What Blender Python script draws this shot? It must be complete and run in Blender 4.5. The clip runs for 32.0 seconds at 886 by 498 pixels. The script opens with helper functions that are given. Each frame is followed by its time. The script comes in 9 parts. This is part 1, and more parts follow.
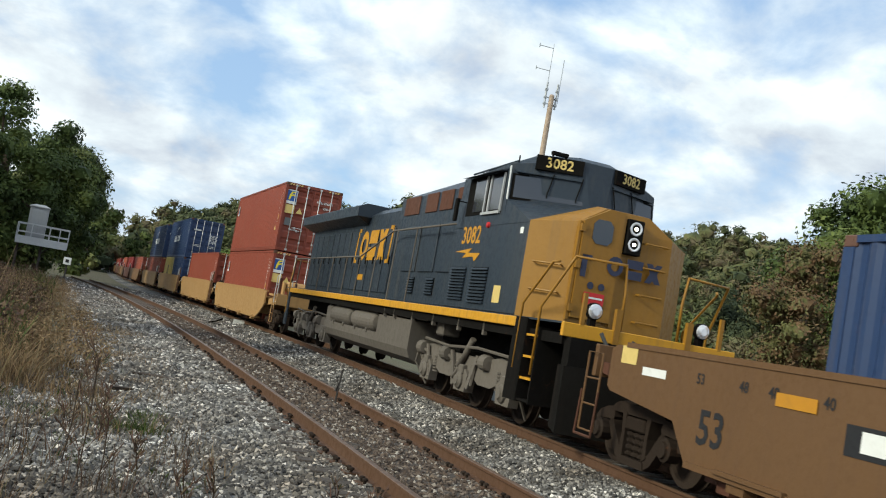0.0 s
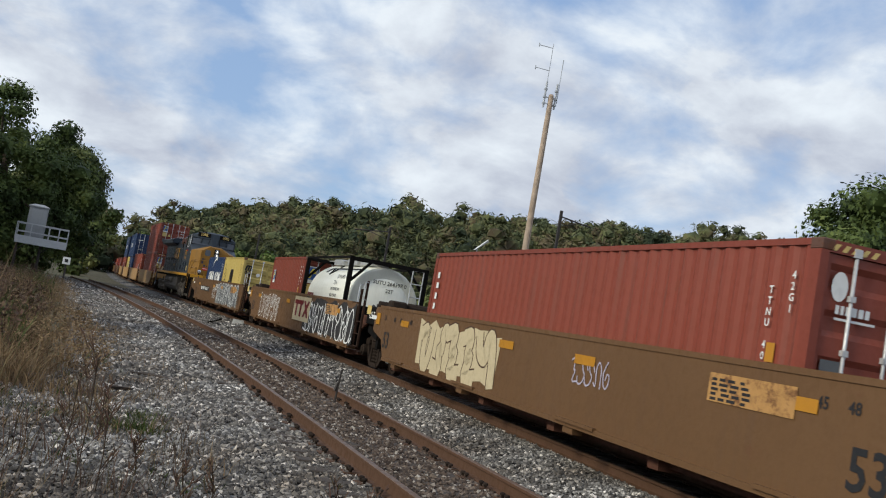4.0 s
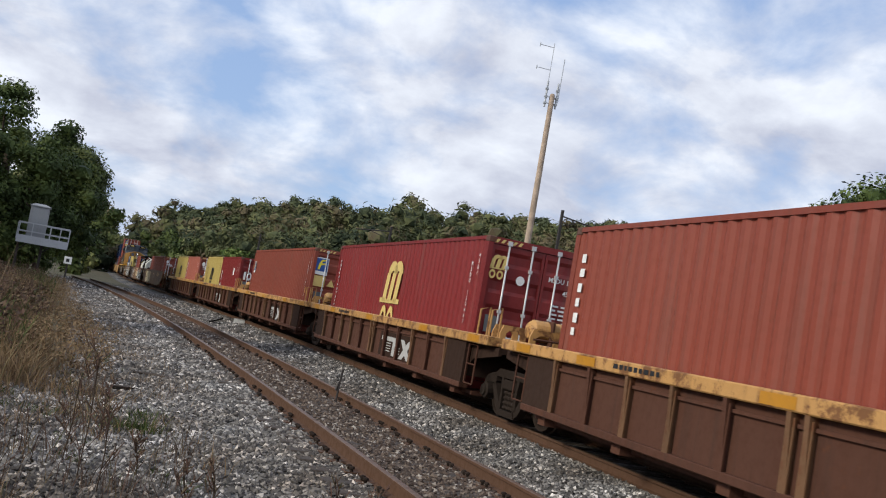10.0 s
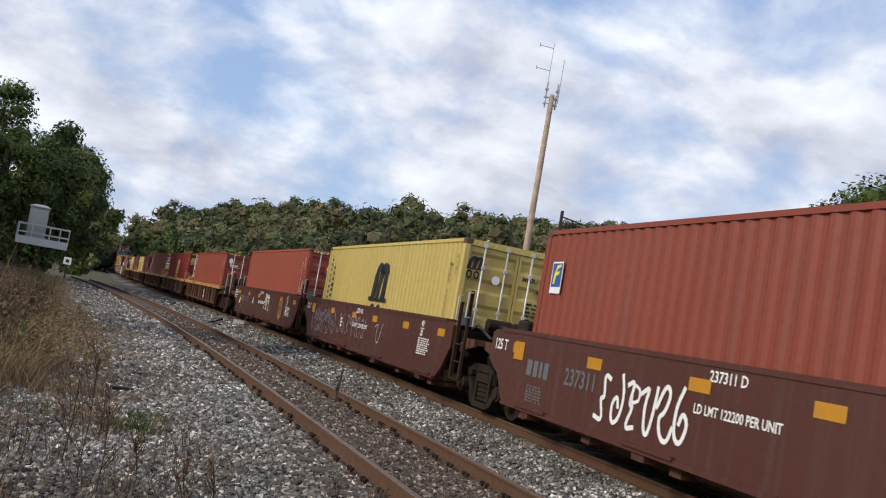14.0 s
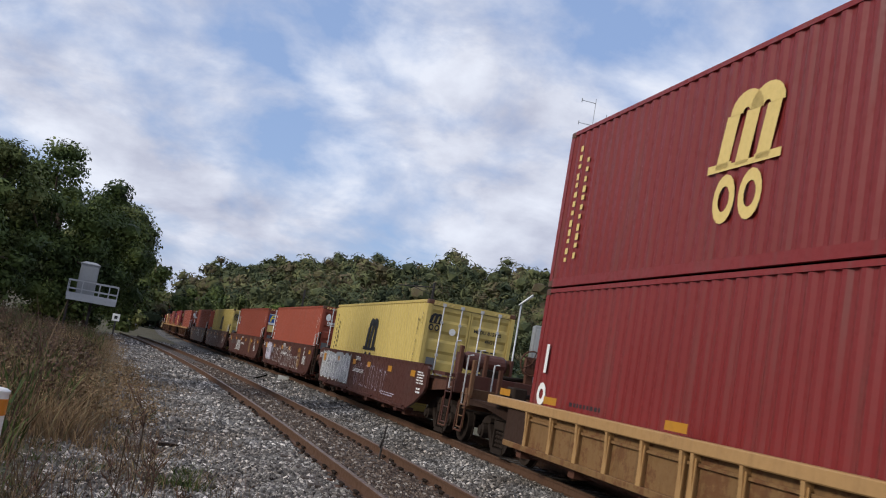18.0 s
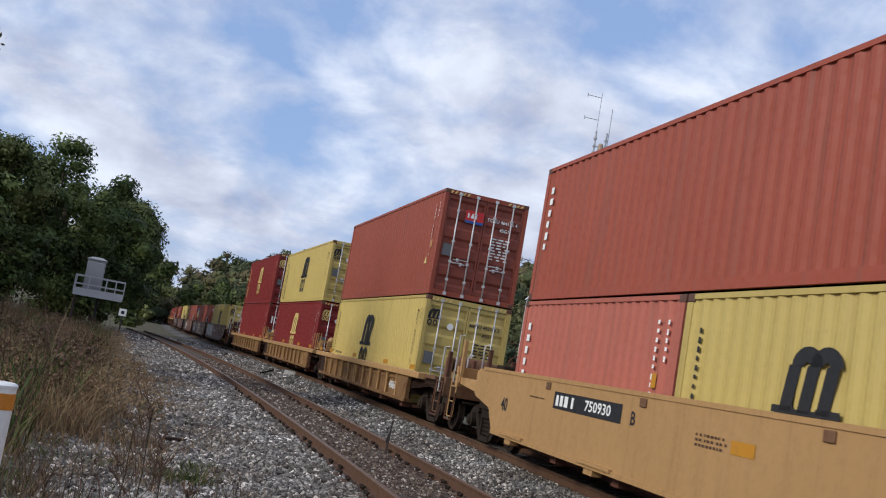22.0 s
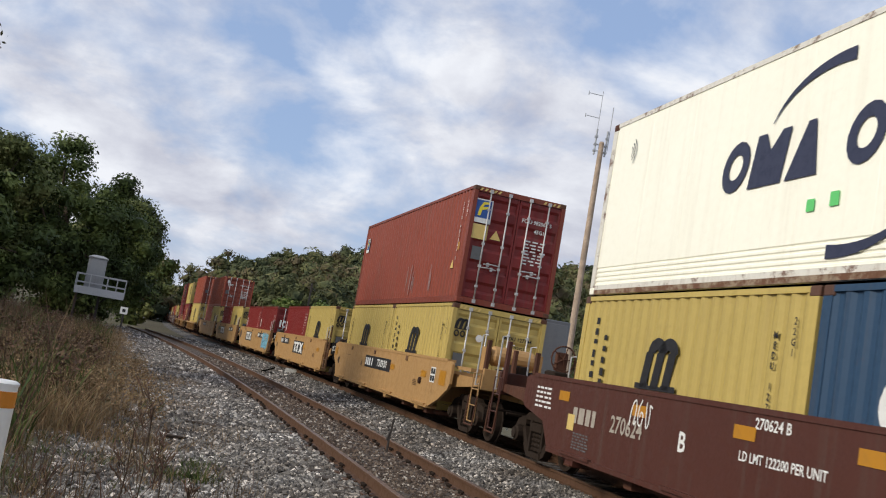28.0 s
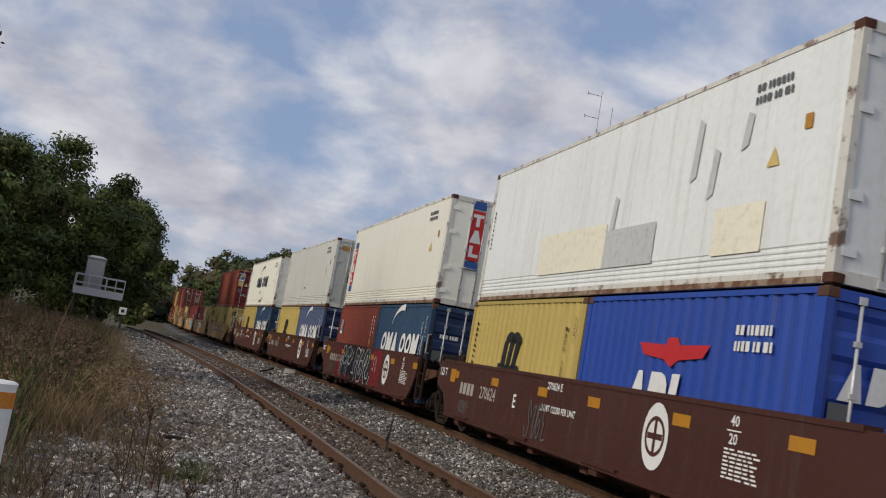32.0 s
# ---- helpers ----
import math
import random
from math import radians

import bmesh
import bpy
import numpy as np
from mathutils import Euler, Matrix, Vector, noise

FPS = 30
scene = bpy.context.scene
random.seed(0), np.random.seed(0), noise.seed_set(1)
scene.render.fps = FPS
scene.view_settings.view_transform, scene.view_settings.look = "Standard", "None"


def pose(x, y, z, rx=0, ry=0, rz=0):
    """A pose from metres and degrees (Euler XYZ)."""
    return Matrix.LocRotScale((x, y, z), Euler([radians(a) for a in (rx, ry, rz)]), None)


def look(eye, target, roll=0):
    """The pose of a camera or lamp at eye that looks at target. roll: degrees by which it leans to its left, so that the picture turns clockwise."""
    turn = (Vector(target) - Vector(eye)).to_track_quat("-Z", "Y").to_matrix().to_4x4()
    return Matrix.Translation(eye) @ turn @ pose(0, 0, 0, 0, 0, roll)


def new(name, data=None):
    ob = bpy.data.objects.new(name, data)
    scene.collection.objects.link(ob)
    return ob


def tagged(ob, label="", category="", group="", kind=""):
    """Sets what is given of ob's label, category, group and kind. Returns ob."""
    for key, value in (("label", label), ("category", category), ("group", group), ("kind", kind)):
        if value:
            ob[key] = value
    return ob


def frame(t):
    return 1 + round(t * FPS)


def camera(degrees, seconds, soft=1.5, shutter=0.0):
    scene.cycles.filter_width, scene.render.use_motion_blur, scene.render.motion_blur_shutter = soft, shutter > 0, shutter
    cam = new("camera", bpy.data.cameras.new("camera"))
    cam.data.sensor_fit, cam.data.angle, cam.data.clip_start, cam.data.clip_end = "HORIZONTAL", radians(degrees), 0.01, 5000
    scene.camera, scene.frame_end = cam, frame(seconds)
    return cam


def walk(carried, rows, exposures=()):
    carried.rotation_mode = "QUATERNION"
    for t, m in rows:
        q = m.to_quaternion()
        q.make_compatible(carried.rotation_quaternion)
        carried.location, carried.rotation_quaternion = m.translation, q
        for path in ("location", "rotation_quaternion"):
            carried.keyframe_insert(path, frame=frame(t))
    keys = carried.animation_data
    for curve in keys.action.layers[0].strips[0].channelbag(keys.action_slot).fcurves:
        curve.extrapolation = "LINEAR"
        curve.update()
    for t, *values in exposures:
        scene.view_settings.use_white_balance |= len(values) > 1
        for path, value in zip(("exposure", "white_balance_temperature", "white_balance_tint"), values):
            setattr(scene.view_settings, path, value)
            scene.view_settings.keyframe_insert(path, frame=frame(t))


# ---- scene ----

# ---- camera: held by a hand beside the line, tilted, nudged once half way ----
cam = camera(49.1, 32.0, soft=1.1, shutter=0.06)
EYE = (0.0, 0.0, 1.488)
VIEW = [  # seconds, yaw, pitch, roll
    (0.0, -16.938, 4.406, -9.996), (0.5, -16.938, 4.378, -9.996), (1.0, -16.938, 4.367, -9.996), (1.5, -16.947, 4.369, -9.996),
    (2.0, -16.957, 4.393, -9.996), (2.5, -16.967, 4.395, -9.996), (3.0, -16.957, 4.393, -9.996), (3.5, -16.952, 4.392, -9.996),
    (5.5, -17.112, 4.444, -9.996), (6.0, -17.093, 4.434, -9.996), (6.5, -17.044, 4.412, -9.996), (7.0, -16.986, 4.4, -9.996),
    (7.5, -16.948, 4.391, -9.996), (8.0, -16.938, 4.389, -9.996), (8.5, -16.938, 4.389, -9.996), (9.0, -16.938, 4.389, -9.996),
    (9.5, -16.938, 4.389, -9.996), (10.0, -16.909, 4.36, -9.996), (10.5, -16.86, 4.327, -9.996), (11.0, -16.86, 4.305, -9.996),
    (11.5, -16.889, 4.311, -9.996), (12.0, -16.937, 4.322, -9.996), (12.5, -16.937, 4.344, -9.996), (13.0, -16.938, 4.367, -9.996),
    (13.5, -16.938, 4.389, -9.996), (15.5, -16.3, 4.481, -9.996), (16.0, -11.278, 5.155, -9.986), (16.5, -12.033, 6.908, -9.976),
    (17.0, -13.15, 7.468, -9.967), (17.5, -14.017, 7.511, -9.957), (18.0, -14.307, 7.201, -9.947), (18.5, -14.323, 6.9, -9.937),
    (19.0, -14.037, 6.769, -9.927), (19.5, -13.869, 6.868, -9.927), (20.0, -13.874, 6.869, -9.927), (20.5, -13.884, 6.827, -9.927),
    (21.0, -13.905, 6.809, -9.927), (21.5, -13.925, 6.813, -9.927), (22.0, -13.945, 6.839, -9.927), (22.5, -13.945, 6.817, -9.927),
    (23.0, -13.956, 6.775, -9.927), (23.5, -13.956, 6.752, -9.927), (24.0, -13.936, 6.737, -9.927), (24.5, -13.916, 6.727, -9.927),
    (26.5, -13.961, 6.754, -9.927), (27.0, -13.936, 6.737, -9.927), (27.5, -13.905, 6.719, -9.927), (28.0, -13.885, 6.715, -9.927),
    (28.5, -13.905, 6.72, -9.927), (29.0, -13.956, 6.764, -9.927), (29.5, -14.006, 6.796, -9.927), (30.0, -14.016, 6.81, -9.927),
    (30.5, -13.996, 6.772, -9.927), (31.0, -13.966, 6.743, -9.927), (31.5, -13.956, 6.741, -9.927), (32.0, -13.946, 6.75, -9.927)]
EXPOSURES = [(0.0, 0.28, 6500, -3), (1.0, -0.02, 6300, 2), (2.0, 0.0, 6300, 3), (3.0, -0.15, 6300, 2), (6.0, 0.02, 6300, 8), (13.0, 0.02, 6300, 7), (16.0, 0.18, 6700, 10), (17.0, -0.25, 6150, 10), (18.0, -0.15, 6200, 10), (19.0, 0.1, 6500, 10), (20.0, 0.06, 6250, 10), (22.0, -0.1, 6000, 9), (23.0, -0.04, 6150, 10), (24.0, -0.25, 6000, 8), (27.0, -0.2, 6000, 8), (28.0, -0.06, 6550, 8), (29.0, -0.25, 6500, 10), (30.5, -0.3, 6700, 10), (32.0, -0.48, 6600, 10)]
walk(cam, [(t, pose(*EYE, 90 + pitch, roll, yaw)) for t, yaw, pitch, roll in VIEW], EXPOSURES)

# ---- daylight: broken cloud, veiled sun behind the camera ----
SUN_EL, SUN_AZ = radians(28), radians(255)   # azimuth clockwise from +y


CLOUD_AT = (0.3, 0.1, 0.0)


def build_world():
    w = bpy.data.worlds.new("world")
    scene.world = w
    w.use_nodes = True
    n, l = w.node_tree.nodes, w.node_tree.links
    n.clear()
    out, bg = n.new("ShaderNodeOutputWorld"), n.new("ShaderNodeBackground")
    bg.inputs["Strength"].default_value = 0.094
    sky = n.new("ShaderNodeTexSky")
    sky.sky_type, sky.sun_disc = "NISHITA", False
    sky.sun_elevation, sky.sun_rotation = SUN_EL, SUN_AZ
    tc = n.new("ShaderNodeTexCoord")
    sep = n.new("ShaderNodeSeparateXYZ")
    l.new(tc.outputs["Generated"], sep.inputs[0])
    up = n.new("ShaderNodeMath"); up.operation = "MAXIMUM"; up.inputs[1].default_value = 0.0
    l.new(sep.outputs["Z"], up.inputs[0])
    den = n.new("ShaderNodeMath"); den.operation = "ADD"; den.inputs[1].default_value = 0.42
    l.new(up.outputs[0], den.inputs[0])
    dx = n.new("ShaderNodeMath"); dx.operation = "DIVIDE"
    dy = n.new("ShaderNodeMath"); dy.operation = "DIVIDE"
    l.new(sep.outputs["X"], dx.inputs[0]); l.new(den.outputs[0], dx.inputs[1])
    l.new(sep.outputs["Y"], dy.inputs[0]); l.new(den.outputs[0], dy.inputs[1])
    com = n.new("ShaderNodeCombineXYZ")
    l.new(dx.outputs[0], com.inputs[0]); l.new(dy.outputs[0], com.inputs[1])
    def density(shift):
        """Cloud thickness on a level sheet: broad banks broken into billows."""
        mp = n.new("ShaderNodeMapping"); mp.inputs["Location"].default_value = tuple(a + b for a, b in zip(CLOUD_AT, shift))
        l.new(com.outputs[0], mp.inputs[0])
        total = None
        for scale, detail, gain in ((1.5, 2, 0.45), (4.4, 7, 0.55)):
            nz = n.new("ShaderNodeTexNoise")
            nz.inputs["Scale"].default_value, nz.inputs["Detail"].default_value, nz.inputs["Roughness"].default_value = scale, detail, 0.56
            nz.inputs["Distortion"].default_value = 0.2
            l.new(mp.outputs[0], nz.inputs["Vector"])
            k = n.new("ShaderNodeMath"); k.operation = "MULTIPLY_ADD"; k.inputs[1].default_value = gain
            l.new(nz.outputs["Fac"], k.inputs[0])
            if total is None:
                k.inputs[2].default_value = 0.0
            else:
                l.new(total, k.inputs[2])
            total = k.outputs[0]
        return total

    thick = density((0, 0, 0))
    sunward = density((-0.10, -0.04, 0))
    cover = n.new("ShaderNodeValToRGB")
    cover.color_ramp.elements[0].position, cover.color_ramp.elements[1].position = 0.40, 0.54
    l.new(thick, cover.inputs[0])
    # billows are bright towards the sun, grey behind and where they are thick
    lit = n.new("ShaderNodeMath"); lit.operation = "SUBTRACT"
    l.new(thick, lit.inputs[0]); l.new(sunward, lit.inputs[1])
    body = n.new("ShaderNodeMath"); body.operation = "MULTIPLY_ADD"; body.inputs[1].default_value = -0.55; body.inputs[2].default_value = 0.78
    l.new(thick, body.inputs[0])
    shade = n.new("ShaderNodeMath"); shade.operation = "MULTIPLY_ADD"; shade.inputs[1].default_value = 1.25
    l.new(lit.outputs[0], shade.inputs[0]); l.new(body.outputs[0], shade.inputs[2])
    tone = n.new("ShaderNodeValToRGB")
    tone.color_ramp.elements[0].position, tone.color_ramp.elements[1].position = 0.30, 0.62
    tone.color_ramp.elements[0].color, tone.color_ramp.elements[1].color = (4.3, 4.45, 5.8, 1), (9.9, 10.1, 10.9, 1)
    l.new(shade.outputs[0], tone.inputs[0])
    # thin haze in the blue gaps
    veil = n.new("ShaderNodeMix"); veil.data_type = "RGBA"; veil.inputs["Factor"].default_value = 0.55
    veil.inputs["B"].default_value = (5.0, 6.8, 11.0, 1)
    l.new(sky.outputs[0], veil.inputs["A"])
    mix = n.new("ShaderNodeMix"); mix.data_type = "RGBA"
    l.new(cover.outputs[0], mix.inputs["Factor"]); l.new(veil.outputs["Result"], mix.inputs["A"]); l.new(tone.outputs[0], mix.inputs["B"])
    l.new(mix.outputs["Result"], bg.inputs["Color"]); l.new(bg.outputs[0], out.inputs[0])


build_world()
sun = new("sun", bpy.data.lights.new("sun", "SUN"))
sun.data.energy, sun.data.angle, sun.data.color = 2.8, radians(12), (1.0, 0.92, 0.79)
sun.matrix_world = look((math.sin(SUN_AZ) * math.cos(SUN_EL) * 50, math.cos(SUN_AZ) * math.cos(SUN_EL) * 50, math.sin(SUN_EL) * 50), (0, 0, 0))

# ---- materials ----
def nodes_of(name, rough=0.6, metal=0.0):
    m = bpy.data.materials.new(name)
    m.use_nodes = True
    nt = m.node_tree
    b = nt.nodes["Principled BSDF"]
    b.inputs["Roughness"].default_value, b.inputs["Metallic"].default_value = rough, metal
    return m, nt, b


def tex(nt, scale, detail=4, rough=0.55, stretch=None, kind="ShaderNodeTexNoise", space="Object"):
    tc = nt.nodes.new("ShaderNodeTexCoord")
    t = nt.nodes.new(kind)
    t.inputs["Scale"].default_value = scale
    if kind == "ShaderNodeTexNoise":
        t.inputs["Detail"].default_value, t.inputs["Roughness"].default_value = detail, rough
    mp = nt.nodes.new("ShaderNodeMapping")
    mp.inputs["Scale"].default_value = stretch or (1, 1, 1)
    nt.links.new(tc.outputs[space], mp.inputs[0])
    nt.links.new(mp.outputs[0], t.inputs["Vector"])
    return t


def ramp(nt, fac, lo, hi, a=(0, 0, 0, 1), b=(1, 1, 1, 1)):
    r = nt.nodes.new("ShaderNodeValToRGB")
    r.color_ramp.elements[0].position, r.color_ramp.elements[1].position = lo, hi
    r.color_ramp.elements[0].color, r.color_ramp.elements[1].color = a, b
    nt.links.new(fac, r.inputs[0])
    return r.outputs[0]


def blend(nt, fac, a, b, amount=None, mode="MIX"):
    m = nt.nodes.new("ShaderNodeMix")
    m.data_type, m.blend_type = "RGBA", mode
    if amount is not None:
        k = nt.nodes.new("ShaderNodeMath")
        k.operation = "MULTIPLY"
        k.inputs[1].default_value = amount
        nt.links.new(fac, k.inputs[0])
        fac = k.outputs[0]
    if isinstance(fac, float):
        m.inputs["Factor"].default_value = fac
    else:
        nt.links.new(fac, m.inputs["Factor"])
    for key, v in (("A", a), ("B", b)):
        if isinstance(v, tuple):
            m.inputs[key].default_value = (*v[:3], 1)
        else:
            nt.links.new(v, m.inputs[key])
    return m.outputs["Result"]


def bumped(nt, b, height, strength, distance=0.02):
    bp = nt.nodes.new("ShaderNodeBump")
    bp.inputs["Strength"].default_value, bp.inputs["Distance"].default_value = strength, distance
    nt.links.new(height, bp.inputs["Height"])
    nt.links.new(bp.outputs[0], b.inputs["Normal"])


def painted(name, base, rough=0.5, metal=0.0, fade=0.25, streak=0.3, rust=0.15, grime=(0.09, 0.075, 0.06), vary=0.12, bump=0.12, wear=0.62, gloss=0.32):
    """Weathered paint on steel: chalky fading, run marks, rust spots, and a little difference from piece to piece."""
    m, nt, b = nodes_of(name, rough, metal)
    b.inputs["Specular IOR Level"].default_value = gloss
    dark, pale = tuple(c * 0.72 for c in base), tuple(min(1, c * 1.14 + 0.005) for c in base)
    big = ramp(nt, tex(nt, 0.5, 3).outputs["Fac"], 0.35, 0.68)
    c = blend(nt, big, base, pale, fade * 2)
    fine = ramp(nt, tex(nt, 9, 6, 0.65).outputs["Fac"], 0.45, 0.75)
    c = blend(nt, fine, c, dark, fade * 1.2)
    if streak:
        s = ramp(nt, tex(nt, 1.0, 5, 0.6, (7, 7, 0.35)).outputs["Fac"], 0.52, 0.72)
        c = blend(nt, s, c, grime, streak)
    if rust:
        r = ramp(nt, tex(nt, 3.2, 8, 0.72).outputs["Fac"], wear, wear + 0.08)
        c = blend(nt, r, c, (0.12, 0.045, 0.02), rust * 2.2)
    if vary:
        oi = nt.nodes.new("ShaderNodeObjectInfo")
        h = nt.nodes.new("ShaderNodeHueSaturation")
        mr = nt.nodes.new("ShaderNodeMapRange")
        mr.inputs["To Min"].default_value, mr.inputs["To Max"].default_value = 1 - vary, 1 + vary
        nt.links.new(oi.outputs["Random"], mr.inputs["Value"])
        nt.links.new(mr.outputs[0], h.inputs["Value"])
        nt.links.new(c, h.inputs["Color"])
        c = h.outputs[0]
    nt.links.new(c, b.inputs["Base Color"])
    rr = nt.nodes.new("ShaderNodeMapRange")
    rr.inputs["To Min"].default_value, rr.inputs["To Max"].default_value = rough - 0.1, min(1, rough + 0.2)
    nt.links.new(fine, rr.inputs["Value"])
    nt.links.new(rr.outputs[0], b.inputs["Roughness"])
    if bump:
        bumped(nt, b, tex(nt, 14, 5, 0.6).outputs["Fac"], bump)
    return m


def plain(name, base, rough=0.6, metal=0.0, vary=0.2, scale=6.0, bump=0.15, space="Object"):
    m, nt, b = nodes_of(name, rough, metal)
    f = ramp(nt, tex(nt, scale, 6, 0.6, space=space).outputs["Fac"], 0.3, 0.7)
    g = ramp(nt, tex(nt, scale * 7, 3, space=space).outputs["Fac"], 0.3, 0.7)
    c = blend(nt, f, tuple(x * (1 - vary) for x in base), tuple(min(1, x * (1 + vary)) for x in base))
    c = blend(nt, g, c, tuple(x * (1 - vary) for x in base), 0.5)
    nt.links.new(c, b.inputs["Base Color"])
    if bump:
        bumped(nt, b, g, bump)
    return m


def foliage(name, cols, rough=0.65, lo=0.25, hi=0.75, patch=0.35, clump=0.0):
    """Leaves: each one its own shade between the given colours, a little light through it."""
    m, nt, b = nodes_of(name, rough)
    g = nt.nodes.new("ShaderNodeNewGeometry")
    r = nt.nodes.new("ShaderNodeValToRGB")
    r.color_ramp.elements[0].color, r.color_ramp.elements[1].color = (*cols[0], 1), (*cols[-1], 1)
    for i, c in enumerate(cols[1:-1]):
        e = r.color_ramp.elements.new((i + 1) / (len(cols) - 1))
        e.color = (*c, 1)
    if clump:   # neighbouring leaves share a shade, crowns differ
        w = nt.nodes.new("ShaderNodeMath"); w.operation = "MULTIPLY_ADD"; w.inputs[1].default_value = 0.16
        k = ramp(nt, tex(nt, clump, 2).outputs["Fac"], 0.36, 0.64, (0, 0, 0, 1), (0.84, 0.84, 0.84, 1))
        nt.links.new(g.outputs["Random Per Island"], w.inputs[0]); nt.links.new(k, w.inputs[2])
        nt.links.new(w.outputs[0], r.inputs[0])
    else:
        nt.links.new(g.outputs["Random Per Island"], r.inputs[0])
    big = ramp(nt, tex(nt, patch, 3).outputs["Fac"], lo, hi, (0.7, 0.7, 0.68, 1), (1.25, 1.25, 1.2, 1))
    c = blend(nt, 1.0, r.outputs[0], big, mode="MULTIPLY")
    nt.links.new(c, b.inputs["Base Color"])
    b.inputs["Specular IOR Level"].default_value = 0.2
    return m


RED = painted("oxide_red_container_paint", (0.205, 0.045, 0.026), 0.55)
MAROON = painted("maroon_container_paint", (0.172, 0.017, 0.016), 0.5)
ORANGE_RED = painted("faded_orange_red_paint", (0.265, 0.058, 0.032), 0.6)
SALMON = painted("sun_bleached_red_paint", (0.36, 0.105, 0.072), 0.65)
YELLOW = painted("yellow_container_paint", (0.455, 0.345, 0.105), 0.5, rust=0.08, streak=0.22, grime=(0.2, 0.13, 0.05))
NAVY = painted("navy_container_paint", (0.017, 0.036, 0.095), 0.5)
PURPLE_BLUE = painted("faded_violet_blue_paint", (0.078, 0.103, 0.185), 0.55)
TEAL = painted("steel_blue_container_paint", (0.026, 0.064, 0.125), 0.55)
ROYAL = painted("royal_blue_container_paint", (0.02, 0.065, 0.34), 0.5)
WHITE = painted("white_reefer_paint", (0.92, 0.90, 0.775), 0.45, fade=0.12, rust=0.03, streak=0.10, grime=(0.35, 0.28, 0.18))
RUST_WHITE = painted("rust_stained_white_frame", (0.66, 0.64, 0.58), 0.55, rust=0.4, streak=0.3, grime=(0.24, 0.14, 0.07), wear=0.54)
# rust plus the shadow of the gap under the box, in one dark colour
SHADED_RAIL = painted("rusty_shaded_white_rail", (0.30, 0.23, 0.16), 0.75, rust=0.4, streak=0.4, grime=(0.05, 0.03, 0.02), wear=0.45)
GREY_WARM = painted("warm_grey_reefer_paint", (0.55, 0.555, 0.51), 0.5, rust=0.05, streak=0.25, grime=(0.26, 0.21, 0.14))
GREY_WHITE = painted("grey_white_reefer_paint", (0.70, 0.72, 0.71), 0.5, rust=0.03, streak=0.22, grime=(0.28, 0.24, 0.18))
TTX_YELLOW = painted("dusty_yellow_car_paint", (0.37, 0.215, 0.085), 0.6, rust=0.16, streak=0.28, grime=(0.16, 0.09, 0.04))
TTX_BROWN = painted("dirty_ochre_car_paint", (0.128, 0.066, 0.027), 0.65, rust=0.2, streak=0.35, grime=(0.10, 0.055, 0.03))
RUST_ORANGE = painted("orange_rusted_wheel", (0.26, 0.075, 0.03), 0.8, rust=0.3, streak=0.2)
RIB_WORN = painted("rusted_yellow_rib_paint", (0.135, 0.07, 0.034), 0.7, rust=0.35, streak=0.4, grime=(0.06, 0.03, 0.02), wear=0.5)
YELLOW_DIRTY = painted("soiled_yellow_web_paint", (0.20, 0.112, 0.046), 0.75, rust=0.3, streak=0.45, grime=(0.07, 0.04, 0.022), wear=0.5, gloss=0.15)
DARK_RUST = painted("sooty_brown_steel", (0.036, 0.02, 0.014), 0.9, rust=0.2, streak=0.3, grime=(0.015, 0.011, 0.009), gloss=0.08)
OLD_GOLD = painted("faded_gold_emblem_paint", (0.24, 0.135, 0.055), 0.7, rust=0.12, streak=0.3, vary=0.0, bump=0)
RUSTY = painted("rusty_brown_car_steel", (0.088, 0.038, 0.024), 0.8, gloss=0.16, rust=0.35, streak=0.4, grime=(0.03, 0.022, 0.018))
CHORD = painted("worn_orange_yellow_chord_paint", (0.46, 0.25, 0.085), 0.6, rust=0.38, streak=0.45, grime=(0.11, 0.05, 0.025), wear=0.5)
OXIDE = painted("brown_red_car_paint", (0.068, 0.0225, 0.0155), 0.55, rust=0.12, streak=0.3)
LOCO_BLUE = painted("dark_blue_loco_paint", (0.023, 0.032, 0.045), 0.5, rust=0.05, streak=0.45, grime=(0.075, 0.07, 0.06), vary=0.0)
LOCO_GOLD = painted("gold_loco_paint", (0.265, 0.128, 0.016), 0.5, rust=0.08, streak=0.35, grime=(0.14, 0.09, 0.04), vary=0.0)
SILL = painted("orange_yellow_sill_paint", (0.55, 0.27, 0.02), 0.5, rust=0.12, streak=0.3, vary=0.0)
DUSTY = painted("grey_brown_dusty_underframe", (0.115, 0.098, 0.082), 0.85, rust=0.1, streak=0.3, vary=0.15)
BLACK = painted("black_sooty_steel", (0.007, 0.0062, 0.0055), 0.95, gloss=0.06, rust=0.06, streak=0.3, grime=(0.018, 0.013, 0.01), vary=0.1)
TRUCK = painted("rusty_cast_truck_steel", (0.026, 0.018, 0.0135), 0.92, gloss=0.10, rust=0.16, streak=0.2, grime=(0.02, 0.016, 0.013), vary=0.2)
ROD = painted("galvanised_lock_rod", (0.50, 0.50, 0.50), 0.45, 0.3, rust=0.1, streak=0.1)
RUBBER = plain("black_rubber", (0.02, 0.02, 0.02), 0.7)
GLASS_DARK, _nt, _b = nodes_of("tinted_cab_glass", 0.06)
_b.inputs["Base Color"].default_value = (0.035, 0.037, 0.045, 1)
_b.inputs["Specular IOR Level"].default_value = 0.8
LAMP_GLASS, _nt, _b = nodes_of("headlight_lens", 0.12, 0.4)
_b.inputs["Base Color"].default_value = (0.75, 0.75, 0.78, 1)
GLOW, _nt, _b = nodes_of("lit_headlight", 0.2)
